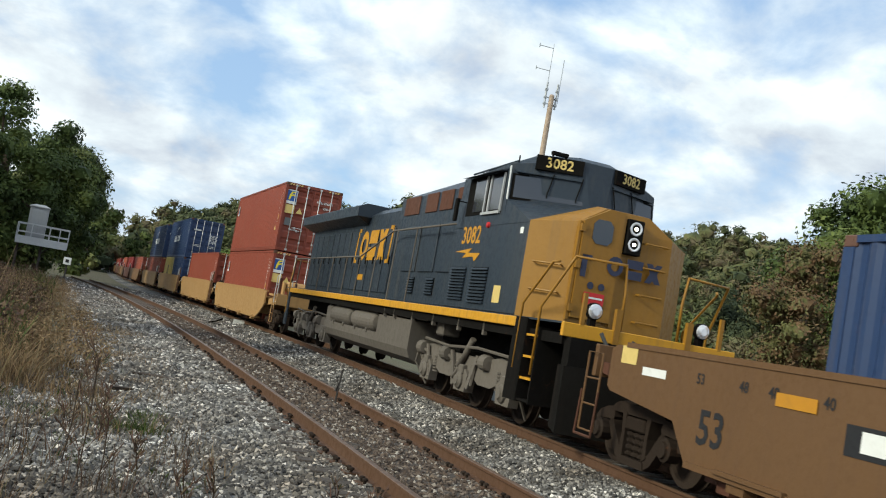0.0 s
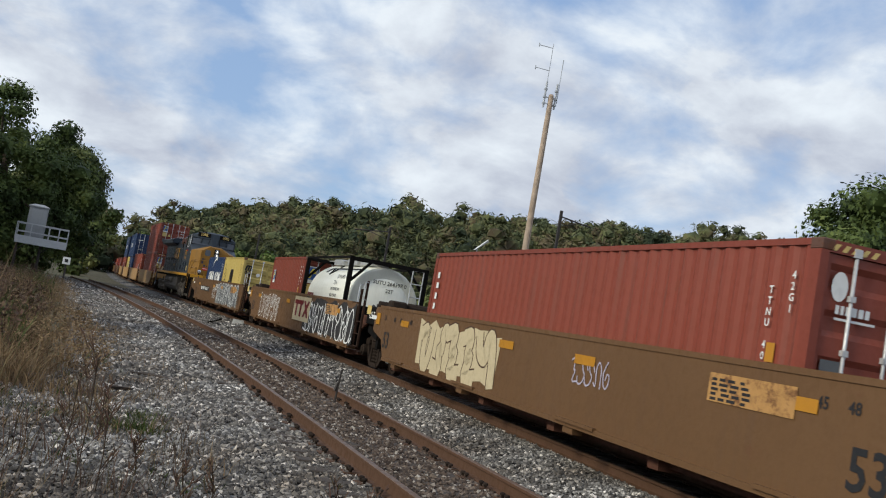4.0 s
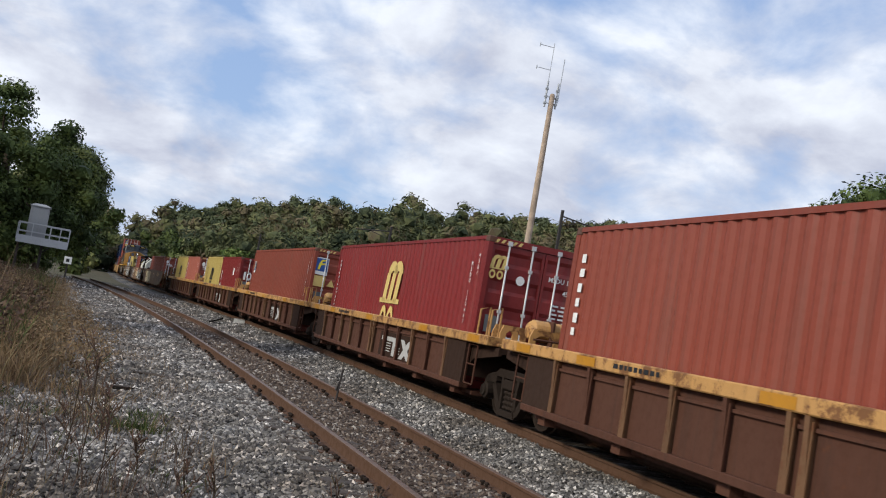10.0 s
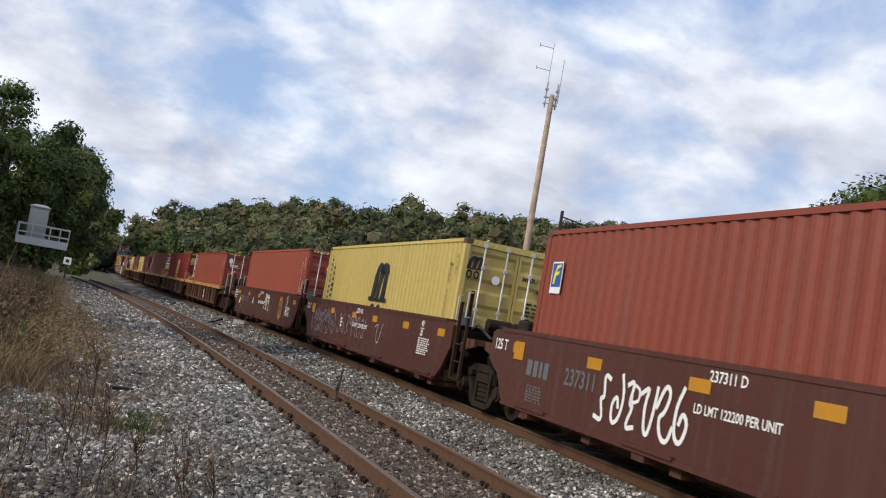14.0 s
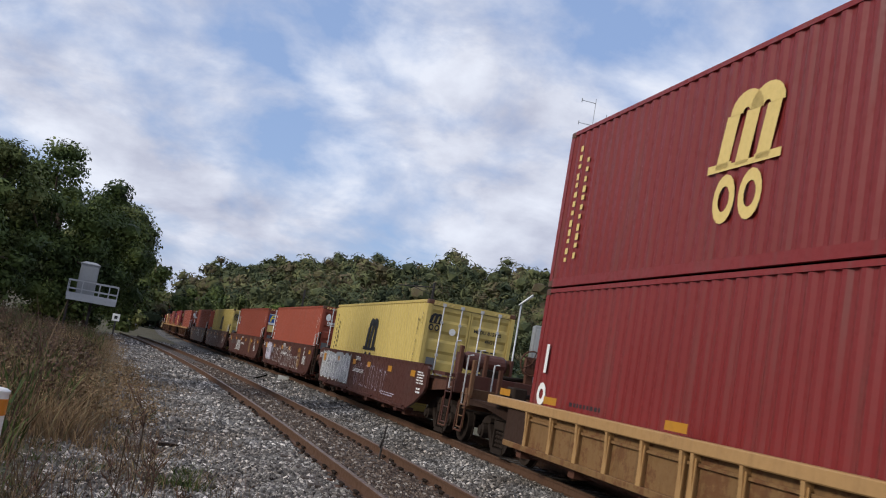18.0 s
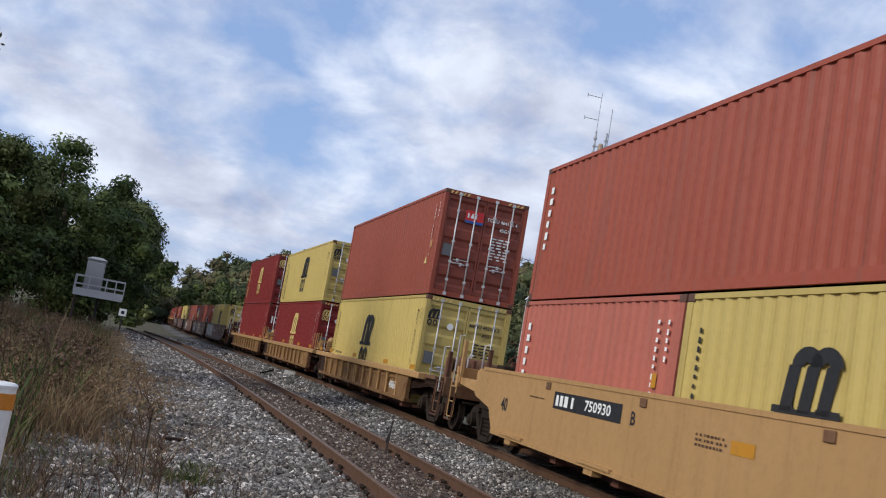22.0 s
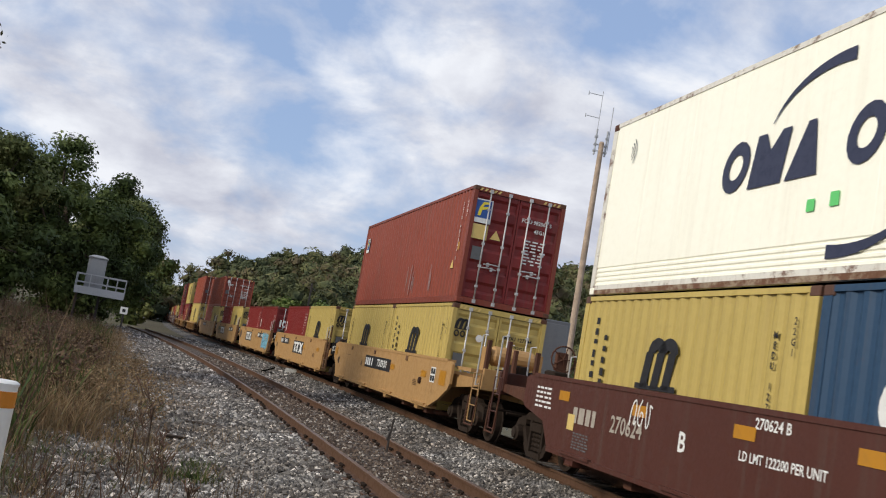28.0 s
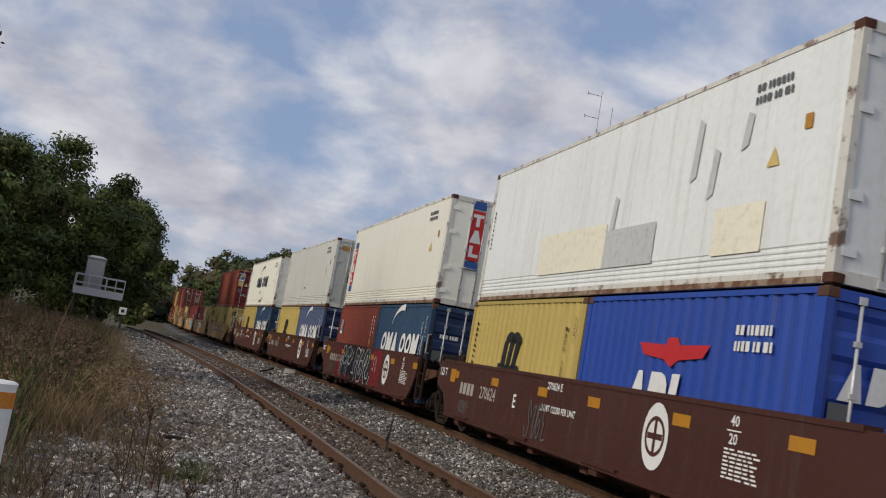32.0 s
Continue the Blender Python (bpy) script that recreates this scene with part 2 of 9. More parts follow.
_b.inputs["Base Color"].default_value = (0.9, 0.85, 0.7, 1)
_b.inputs["Emission Color"].default_value, _b.inputs["Emission Strength"].default_value = (1, 0.9, 0.72, 1), 6.0
MARK_WHITE = painted("white_stencil_paint", (0.72, 0.72, 0.70), 0.6, rust=0.05, streak=0.12, vary=0.0, bump=0)
MARK_BLACK = painted("black_stencil_paint", (0.018, 0.018, 0.02), 0.6, rust=0.04, streak=0.1, vary=0.0, bump=0)
MARK_YELLOW = painted("pale_yellow_emblem_paint", (0.62, 0.46, 0.16), 0.6, rust=0.04, streak=0.12, vary=0.0, bump=0)
MARK_RED = painted("red_emblem_paint", (0.50, 0.025, 0.03), 0.5, rust=0.02, streak=0.08, vary=0.0, bump=0)
MARK_DKRED = painted("dark_red_emblem_paint", (0.16, 0.012, 0.012), 0.6, rust=0.05, streak=0.2, vary=0.0, bump=0)
MARK_BLUE = painted("blue_emblem_paint", (0.03, 0.09, 0.30), 0.5, rust=0.02, streak=0.08, vary=0.0, bump=0)
MARK_NAVY = painted("navy_lettering_paint", (0.03, 0.035, 0.07), 0.5, rust=0.02, streak=0.05, vary=0.0, bump=0)
CASTING = painted("dark_rusty_casting", (0.10, 0.05, 0.035), 0.75, rust=0.35, streak=0.2, wear=0.5)
MARK_ORANGE = painted("amber_reflector_sheet", (0.44, 0.20, 0.02), 0.4, rust=0.04, streak=0.15, vary=0.0, bump=0)
MARK_GREY = painted("grey_spray_paint", (0.11, 0.115, 0.12), 0.6, rust=0.04, streak=0.1, vary=0.0, bump=0)
MARK_GOLD = painted("gold_lettering_paint", (0.50, 0.235, 0.015), 0.5, rust=0.04, streak=0.2, vary=0.0, bump=0)
MARK_CYAN = painted("pale_blue_spray_paint", (0.18, 0.42, 0.55), 0.6, rust=0.02, streak=0.05, vary=0.0, bump=0)
GREY_PATCH = painted("dull_grey_patch_sheet", (0.52, 0.53, 0.52), 0.6, rust=0.03, streak=0.3, vary=0.0, bump=0)
MARK_CHALK = painted("worn_white_emblem_paint", (0.42, 0.41, 0.39), 0.7, rust=0.2, streak=0.35, vary=0.0, bump=0)
MARK_PALE = painted("worn_beige_lettering", (0.36, 0.32, 0.27), 0.65, rust=0.1, streak=0.25, vary=0.0, bump=0)
MARK_LEMON = painted("lemon_emblem_paint", (0.72, 0.60, 0.06), 0.5, rust=0.02, streak=0.08, vary=0.0, bump=0)
PATCH = painted("yellowed_repair_sheet", (0.82, 0.78, 0.62), 0.5, rust=0.02, streak=0.2, vary=0.0, bump=0)
MARK_LILAC = painted("pale_lilac_spray_paint", (0.42, 0.38, 0.46), 0.6, rust=0.02, streak=0.05, vary=0.0, bump=0)
MARK_DUST = painted("pale_grey_spray_paint", (0.27, 0.28, 0.29), 0.6, rust=0.04, streak=0.15, vary=0.0, bump=0)
SPRAY_RED = painted("dark_red_spray_paint", (0.17, 0.012, 0.014), 0.6, rust=0.04, streak=0.2, vary=0.0, bump=0)
SPRAY_DARK = painted("charcoal_spray_paint", (0.028, 0.026, 0.026), 0.75, rust=0.04, streak=0.2, vary=0.0, bump=0)
PATCH_TAN = painted("cream_spray_paint", (0.52, 0.43, 0.27), 0.7, rust=0.05, streak=0.2, vary=0.0, bump=0)
MARK_BROWN = painted("dark_brown_spray_paint", (0.07, 0.035, 0.018), 0.7, rust=0.05, streak=0.2, vary=0.0, bump=0)
MARK_GREEN = painted("green_sticker", (0.12, 0.55, 0.16), 0.5, rust=0.0, streak=0.05, vary=0.0, bump=0)
MARK_OLIVE = painted("dark_green_spray_paint", (0.05, 0.09, 0.05), 0.6, rust=0.02, streak=0.05, vary=0.0, bump=0)

# ---- building helpers ----
def box(bm, x0, x1, y0, y1, z0, z1, bevel=0.0):
    v = [bm.verts.new(p) for p in ((x0, y0, z0), (x1, y0, z0), (x1, y1, z0), (x0, y1, z0), (x0, y0, z1), (x1, y0, z1), (x1, y1, z1), (x0, y1, z1))]
    fs = [bm.faces.new([v[i] for i in q]) for q in ((0, 3, 2, 1), (4, 5, 6, 7), (0, 1, 5, 4), (1, 2, 6, 5), (2, 3, 7, 6), (3, 0, 4, 7))]
    if bevel:
        bmesh.ops.bevel(bm, geom=list({e for f in fs for e in f.edges}), offset=bevel, segments=1, affect="EDGES")


def prism(bm, profile, a0, a1, axis="x"):
    """Extrudes a closed 2D profile along an axis: x takes (y, z), y takes (x, z), z takes (x, y)."""
    def at(p, a):
        return {"x": (a, p[0], p[1]), "y": (p[0], a, p[1]), "z": (p[0], p[1], a)}[axis]
    lo, hi = [bm.verts.new(at(p, a0)) for p in profile], [bm.verts.new(at(p, a1)) for p in profile]
    n = len(profile)
    fs = [bm.faces.new(lo), bm.faces.new(hi[::-1])]
    for i in range(n):
        fs.append(bm.faces.new((lo[i], hi[i], hi[(i + 1) % n], lo[(i + 1) % n])))
    bmesh.ops.recalc_face_normals(bm, faces=fs)


def tube(bm, pts, r, seg=8):
    """A round bar through the points."""
    pts = [Vector(p) for p in pts]
    rings = []
    for i, p in enumerate(pts):
        d = (pts[min(i + 1, len(pts) - 1)] - pts[max(i - 1, 0)]).normalized()
        a = d.orthogonal().normalized()
        if rings:
            a = (last - d * last.dot(d)).normalized()
        last = a
        b = d.cross(a)
        rings.append([bm.verts.new(p + (a * math.cos(k * math.tau / seg) + b * math.sin(k * math.tau / seg)) * r) for k in range(seg)])
    fs = []
    for q, w in zip(rings, rings[1:]):
        for k in range(seg):
            f = bm.faces.new((q[k], q[(k + 1) % seg], w[(k + 1) % seg], w[k]))
            f.smooth = seg > 6
            fs.append(f)
    fs += [bm.faces.new(rings[0][::-1]), bm.faces.new(rings[-1])]
    bmesh.ops.recalc_face_normals(bm, faces=fs)


def drum(bm, c, axis, rings, seg=20):
    """A turned body round an axis: rings of (place along the axis, radius)."""
    c = Vector(c)
    ax = {"x": Vector((1, 0, 0)), "y": Vector((0, 1, 0)), "z": Vector((0, 0, 1))}[axis]
    a = ax.orthogonal().normalized()
    b = ax.cross(a)
    made = [[bm.verts.new(c + ax * h + (a * math.cos(k * math.tau / seg) + b * math.sin(k * math.tau / seg)) * r) for k in range(seg)] for h, r in rings]
    fs = []
    for q, w in zip(made, made[1:]):
        for k in range(seg):
            fs.append(bm.faces.new((q[k], q[(k + 1) % seg], w[(k + 1) % seg], w[k])))
    fs += [bm.faces.new(made[0][::-1]), bm.faces.new(made[-1])]
    bmesh.ops.recalc_face_normals(bm, faces=fs)


def mesh_of(bm, name):
    me = bpy.data.meshes.new(name)
    bm.to_mesh(me)
    bm.free()
    me.materials.append(None)
    return me


CACHE = {}


def cached(key, make, *args):
    """One mesh for all alike parts."""
    if key not in CACHE:
        bm = bmesh.new()
        make(bm, *args)
        CACHE[key] = mesh_of(bm, str(key[0]))
    return CACHE[key]


def put(name, me, material, parent=None, label="", at=None):
    ob = new(name, me)
    ob.material_slots[0].link = "OBJECT"
    ob.material_slots[0].material = material
    if parent is not None:
        ob.parent = parent
    if at is not None:
        ob.matrix_basis = at
    if label:
        ob["label"] = label
    return ob


def part(name, bm, material, parent, label="", at=None):
    return put(name, mesh_of(bm, name), material, parent, label, at)


def made(name, fn, material, parent, label="", at=None):
    """A part whose mesh fn fills in."""
    bm = bmesh.new()
    fn(bm)
    return part(name, bm, material, parent, label, at)


def bulk(name, verts, faces, materials, indices=None, smooth=False):
    """One mesh from arrays of corners and of faces with equal numbers of corners."""
    me = bpy.data.meshes.new(name)
    verts, faces = np.asarray(verts, np.float32), np.asarray(faces, np.int32)
    k = faces.shape[1]
    me.vertices.add(len(verts)); me.loops.add(faces.size); me.polygons.add(len(faces))
    me.vertices.foreach_set("co", verts.ravel())
    me.loops.foreach_set("vertex_index", faces.ravel())
    me.polygons.foreach_set("loop_start", np.arange(0, faces.size, k, dtype=np.int32))
    me.polygons.foreach_set("loop_total", np.full(len(faces), k, np.int32))
    for m in materials:
        me.materials.append(m)
    if indices is not None:
        me.polygons.foreach_set("material_index", np.asarray(indices, np.int32))
    me.polygons.foreach_set("use_smooth", np.full(len(faces), smooth))
    me.update(calc_edges=True)
    me.validate()
    return new(name, me)


# faces for marks: on a thing's near side (towards -x) and on its rear end (towards -y)
def on_side(x, y, z):
    """Across runs towards -y, up is z."""
    return Matrix(((0, 0, -1, x), (-1, 0, 0, y), (0, 1, 0, z), (0, 0, 0, 1)))


def on_end(x, y, z):
    return Matrix(((1, 0, 0, x), (0, 0, -1, y), (0, 1, 0, z), (0, 0, 0, 1)))


def shapes(name, polys, material, parent, at, label=""):
    """Flat painted shapes: each poly is a list of (across, up)."""
    bm = bmesh.new()
    for poly in polys:
        bm.faces.new([bm.verts.new((x, y, 0)) for x, y in poly])
    bmesh.ops.remove_doubles(bm, verts=bm.verts, dist=1e-4)
    bmesh.ops.recalc_face_normals(bm, faces=bm.faces)
    for f in bm.faces:
        if f.normal.z < 0:
            f.normal_flip()
    ob = part(name, bm, material, parent, label, at)
    return tagged(ob, kind="stuff") if len(polys) > 3 else ob


def rect(x0, x1, y0, y1, slant=0.0):
    return [(x0, y0), (x1, y0), (x1 + slant, y1), (x0 + slant, y1)]


TEXTS = {}


def letters(name, body, size, material, parent, at, label="", stretch=1.0):
    """Readable words and numbers in the built-in font."""
    if body not in TEXTS:
        cu = bpy.data.curves.new("letters", "FONT")
        cu.body, cu.align_x, cu.align_y, cu.resolution_u, cu.offset = body, "CENTER", "CENTER", 2, 0.018
        tmp = new("letters", cu)
        dg = bpy.context.evaluated_depsgraph_get()
        me = bpy.data.meshes.new_from_object(tmp.evaluated_get(dg))
        bpy.data.objects.remove(tmp)
        me.materials.clear()
        me.materials.append(None)
        TEXTS[body] = me
    return put(name, TEXTS[body], material, parent, label, at @ Matrix.Diagonal((size * stretch, size, 1, 1)))


def bars(n, w, h, gap, rows=1, lead=1.7, seed=1):
    """Rows of short bars in place of writing that cannot be read."""
    rng = random.Random(seed)
    out = []
    for r in range(rows):
        x, y = 0.0, -r * h * lead
        for _ in range(n):
            k = w * rng.uniform(0.6, 1.3)
            out.append(rect(x, x + k, y, y + h))
            x += k + gap * (2.2 if rng.random() < 0.2 else 1)
    return out


def column(n, w, h, gap, seed=2):
    """A column of letter-sized bars."""
    rng = random.Random(seed)
    return [rect(-w / 2, w / 2 * rng.uniform(0.5, 1.0), -i * (h + gap) - h * rng.uniform(0.55, 1.0), -i * (h + gap)) for i in range(n)]


def ring(cx, cy, r0, r1, a0, a1, n=10):
    out = []
    for i in range(n):
        p, q = radians(a0 + (a1 - a0) * i / n), radians(a0 + (a1 - a0) * (i + 1) / n)
        out.append([(cx + r0 * math.cos(p), cy + r0 * math.sin(p)), (cx + r1 * math.cos(p), cy + r1 * math.sin(p)),
                    (cx + r1 * math.cos(q), cy + r1 * math.sin(q)), (cx + r0 * math.cos(q), cy + r0 * math.sin(q))])
    return out


def disc(cx, cy, r, n=20, ry=None):
    return [(cx + r * math.cos(i * math.tau / n), cy + (ry or r) * math.sin(i * math.tau / n)) for i in range(n)]


def arch_emblem(s, lower=True):
    """An arched three-legged shipping emblem, s high, with two loops below."""
    return [[(x * 1.24, y) for x, y in poly] for poly in arch_shape(s, lower)]


def arch_shape(s, lower):
    out = []
    for i in range(3):
        x = (-0.36 + i * 0.32) * s
        out.append(rect(x - 0.105 * s, x + 0.105 * s, 0.0, 0.62 * s, 0.10 * s))
    for i in range(2):
        x = (-0.16 + i * 0.32) * s
        out += ring(x + 0.10 * s, 0.61 * s, 0.055 * s, 0.265 * s, 0, 180, 10)
    out += [rect(-0.60 * s, -0.2 * s, -0.03 * s, 0.07 * s), rect(-0.2 * s, 0.16 * s, -0.03 * s, 0.04 * s), rect(0.16 * s, 0.56 * s, -0.03 * s, 0.07 * s)]
    if lower:
        for cx in (-0.25, 0.17):
            out += [[(x * 0.62 + cx * s, y - 0.37 * s) for x, y in q] for q in ring(0, 0, 0.15 * s, 0.29 * s, 0, 360, 16)]
    return out


def cross_shape(x0, x1, y0, y1, t):
    """A slanted cross between two edges, arms t wide."""
    xm, ym, e = (x0 + x1) / 2, (y0 + y1) / 2, t * 0.62
    d = e * (y1 - y0) / (x1 - x0 - t)
    return [(x0, y0), (x0 + t, y0), (xm, ym - d), (x1 - t, y0), (x1, y0), (xm + e, ym), (x1, y1), (x1 - t, y1), (xm, ym + d), (x0 + t, y1), (x0, y1), (xm - e, ym)]


def word_shapes(kinds, w, h, gap, slant=0.0):
    """A word-mark as plain shapes: o ring, t triangle, b notched block, x diamond, l bar, s split block, p rounded block."""
    out, x = [], 0.0
    for c in kinds:
        if c == " ":
            x += w * 0.55
            continue
        if c == "o":
            polys = [[(w / 2 + px * w / 2, h / 2 + py * h / 2) for px, py in q] for q in ring(0, 0, 0.5, 1.0, 0, 360, 16)]
        elif c == "t":
            polys = [[(0, 0), (w, 0), (w * 0.62, h), (w * 0.38, h)]]
        elif c == "b":
            polys = [[(0, 0), (w * 1.15, 0), (w * 1.15, h), (w * 0.85, h), (w * 0.57, h * 0.66), (w * 0.3, h), (0, h)]]
        elif c == "x":
            polys = [cross_shape(0, w, 0, h, w * 0.36)]
        elif c == "l":
            polys = [rect(0, w * 0.4, 0, h)]
        elif c == "s":
            polys = [rect(0, w, h * 0.56, h), rect(0, w, 0, h * 0.44)]
        elif c == "p":
            polys = [rect(0, w * 0.55, 0, h), [(w * 0.55 + w * 0.45 * math.cos(radians(q)), h * 0.5 + h * 0.5 * math.sin(radians(q))) for q in range(-90, 91, 30)]]
        else:
            polys = [rect(0, w, 0, h)]
        out += [[(px + x + slant * py / h, py) for px, py in poly] for poly in polys]
        x += w * (1.15 if c == "b" else 0.5 if c == "l" else 1) + gap
    return out


STROKES = (   # bent strokes of a spray can, in a unit box; none is a letter
    ((0.05, 0.0), (0.16, 0.6), (0.3, 1.0), (0.55, 0.86), (0.42, 0.5), (0.85, 0.62), (1.0, 1.0)),
    ((0.1, 0.95), (0.2, 0.3), (0.36, 0.0), (0.6, 0.12), (0.66, 0.6), (0.5, 0.9), (0.95, 0.75)),
    ((0.0, 0.55), (0.35, 1.0), (0.7, 0.85), (0.5, 0.5), (0.2, 0.4), (0.45, 0.05), (0.9, 0.0), (1.05, 0.3)),
    ((0.15, 0.0), (0.1, 0.7), (0.45, 1.0), (0.75, 0.7), (0.62, 0.0), (0.95, 0.2)),
    ((0.0, 0.85), (0.5, 0.98), (0.3, 0.45), (0.62, 0.52), (0.25, 0.02), (0.9, 0.1)),
    ((0.5, 1.0), (0.12, 0.62), (0.2, 0.16), (0.6, 0.02), (0.86, 0.4), (0.55, 0.62), (0.4, 0.35)))


def rounded(pts):
    """Corner cutting, twice."""
    for _ in range(2):
        out = [pts[0]]
        for p, q in zip(pts, pts[1:]):
            out += [(p[0] * 0.75 + q[0] * 0.25, p[1] * 0.75 + q[1] * 0.25), (p[0] * 0.25 + q[0] * 0.75, p[1] * 0.25 + q[1] * 0.75)]
        pts = out + [pts[-1]]
    return pts


def glyphs(w, h, n, seed):
    """Rows of sprayed strokes side by side that spell nothing."""
    rng = random.Random(seed)
    out = []
    for i in range(n):
        k, x0 = rng.randrange(6), w * i / n
        wide, lean = w / n * rng.uniform(0.95, 1.2), rng.uniform(-0.05, 0.12) * h
        flip = rng.random() < 0.4
        pts = [(x0 + (1 - x if flip else x) * wide + lean * y + rng.uniform(-0.03, 0.03) * wide, (y * rng.uniform(0.94, 1.0)) * h) for x, y in STROKES[k]]
        out.append(rounded(pts))
    return out


def ribbon(pts, thick):
    """A band of even width along a bent stroke."""
    side = []
    for i, p in enumerate(pts):
        a, b = pts[max(0, i - 1)], pts[min(len(pts) - 1, i + 1)]
        d = Vector((b[0] - a[0], b[1] - a[1]))
        d = d.normalized() * thick / 2 if d.length > 1e-5 else Vector((thick / 2, 0))
        side.append(((p[0] - d.y, p[1] + d.x), (p[0] + d.y, p[1] - d.x)))
    return [[a[0], a[1], b[1], b[0]] for a, b in zip(side, side[1:])]


# ---- the line: the train's track bends away to the left, the near track leaves it ----
BENDS = ((0, 0.0023079), (60, 0.0005137), (120, -0.0007568), (200, 0.0000838), (320, 0.0003377), (460, 0.0003212), (900, 0.0003212))
TRACK_X, NEAR_X, NEAR_TURN, NEAR_BEND = 7.377, 3.580, 0.0340, 0.00162


def lay_line():
    pts, th, x, y = [], 0.0, TRACK_X, 0.0
    k_at = lambda s: np.interp(s, [b[0] for b in BENDS], [b[1] for b in BENDS])
    rows = []
    for i in range(0, 901):
        rows.append((i, x, y, th))
        k = k_at(i + 0.5)
        th2 = th + k
        x -= math.sin((th + th2) / 2)
        y += math.cos((th + th2) / 2)
        th = th2
    k0 = BENDS[0][1]
    back, th, x, y = [], 0.0, TRACK_X, 0.0
    for i in range(1, 481):
        th2 = th - (k0 if i < 60 else 0)
        x += math.sin((th + th2) / 2)
        y -= math.cos((th + th2) / 2)
        th = th2
        back.append((-i, x, y, th))
    return np.array(back[::-1] + rows)


LINE = lay_line()


def on_line(s, off=0.0, z=0.0):
    """Place and heading at s metres along the train's track, off metres to its right."""
    x, y, th = (np.interp(s, LINE[:, 0], LINE[:, i]) for i in (1, 2, 3))
    return Vector((x + off * math.cos(th), y + off * math.sin(th), z)), th


def near_line(y, off=0.0, z=0.0):
    x = NEAR_X - NEAR_TURN * y - NEAR_BEND * y * y / 2
    th = math.atan(NEAR_TURN + NEAR_BEND * y)
    return Vector((x + off * math.cos(th), y + off * math.sin(th), z)), th


SPEED, GAIN = 12.9944, 0.0076   # m/s at the start, m/s gained each second


def run(t):
    return SPEED * t + GAIN * t * t / 2


ROLLING = []   # (thing, place in the train)


def rolls(thing, u, z=0.0):
    ROLLING.append((thing, u, z))
    return thing

# ---- ground, ballast and rails ----
def soil_mat():
    m, nt, b = nodes_of("dry_grass_and_soil", 0.95)
    f = ramp(nt, tex(nt, 0.12, 5).outputs["Fac"], 0.35, 0.65)
    c = blend(nt, f, (0.085, 0.068, 0.04), (0.06, 0.066, 0.028))
    g = ramp(nt, tex(nt, 2.5, 6).outputs["Fac"], 0.35, 0.7)
    c = blend(nt, g, c, (0.13, 0.105, 0.06), 0.6)
    nt.links.new(c, b.inputs["Base Color"])
    bumped(nt, b, tex(nt, 8, 6).outputs["Fac"], 0.6, 0.05)
    return m


def gravel_mat(name, cols, scale, dark):
    m, nt, b = nodes_of(name, 0.9)
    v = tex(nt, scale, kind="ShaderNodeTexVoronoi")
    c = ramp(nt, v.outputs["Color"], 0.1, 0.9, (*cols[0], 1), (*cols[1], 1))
    # stones darken towards their rims: shade of the gaps multiplied into the colour
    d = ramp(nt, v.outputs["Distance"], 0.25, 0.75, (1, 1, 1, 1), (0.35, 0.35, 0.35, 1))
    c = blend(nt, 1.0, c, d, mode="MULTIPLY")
    s = ramp(nt, tex(nt, 0.8, 5).outputs["Fac"], 0.4, 0.65)
    c = blend(nt, s, c, dark, 0.5)
    nt.links.new(c, b.inputs["Base Color"])
    inv = nt.nodes.new("ShaderNodeMath"); inv.operation = "SUBTRACT"; inv.inputs[0].default_value = 1
    nt.links.new(v.outputs["Distance"], inv.inputs[1])
    bumped(nt, b, inv.outputs[0], 1.0, 0.03)
    return m


SOIL = soil_mat()
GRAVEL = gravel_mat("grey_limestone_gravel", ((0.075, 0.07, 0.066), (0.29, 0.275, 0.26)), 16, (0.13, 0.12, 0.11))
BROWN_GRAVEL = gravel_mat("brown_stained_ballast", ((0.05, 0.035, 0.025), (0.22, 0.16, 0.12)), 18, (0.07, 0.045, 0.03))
RAIL_RUST = painted("rusted_rail_steel", (0.085, 0.042, 0.022), 0.8, rust=0.3, streak=0.0, vary=0.0)
RAIL_TOP = painted("dull_running_surface", (0.13, 0.08, 0.052), 0.55, 0.25, rust=0.3, streak=0, vary=0)
TIE = plain("weathered_dark_timber", (0.06, 0.045, 0.035), 0.9, vary=0.4, scale=4)

LOW = -0.34   # ballast top below the rail head


def ground_height(x, y):
    """Level by the line, rising a little in the left bank, dropping behind the train, and a wooded ridge far off."""
    near, _ = near_line(min(max(y, -40), 140))
    tr, _ = on_line(max(-300, min(y, 880)))
    left = max(0.0, near.x - 3.2 - x)
    h = LOW - 0.03
    h += 0.55 * min(1, left / 9) ** 1.2
    right = max(0.0, x - tr.x - 2.6)
    h -= 1.2 * min(1, right / 4)
    r, az = math.hypot(x, y), math.degrees(math.atan2(x, y))
    if y > 0:
        crest = np.interp(az, (-14, -6, -2.5, -0.9, 0.5, 1.8, 4.4, 7.3, 13, 21.6, 35, 60, 85), (3, 3, 3, 5, 8, 12, 17.5, 19, 22.5, 27.5, 32, 26, 8))
        k = min(1, max(0, (r - 110) / 190))
        far = max(0.0, abs(x - tr.x) - 7) / 10
        h += crest * (k * k * (3 - 2 * k)) * min(1, far)
    return h


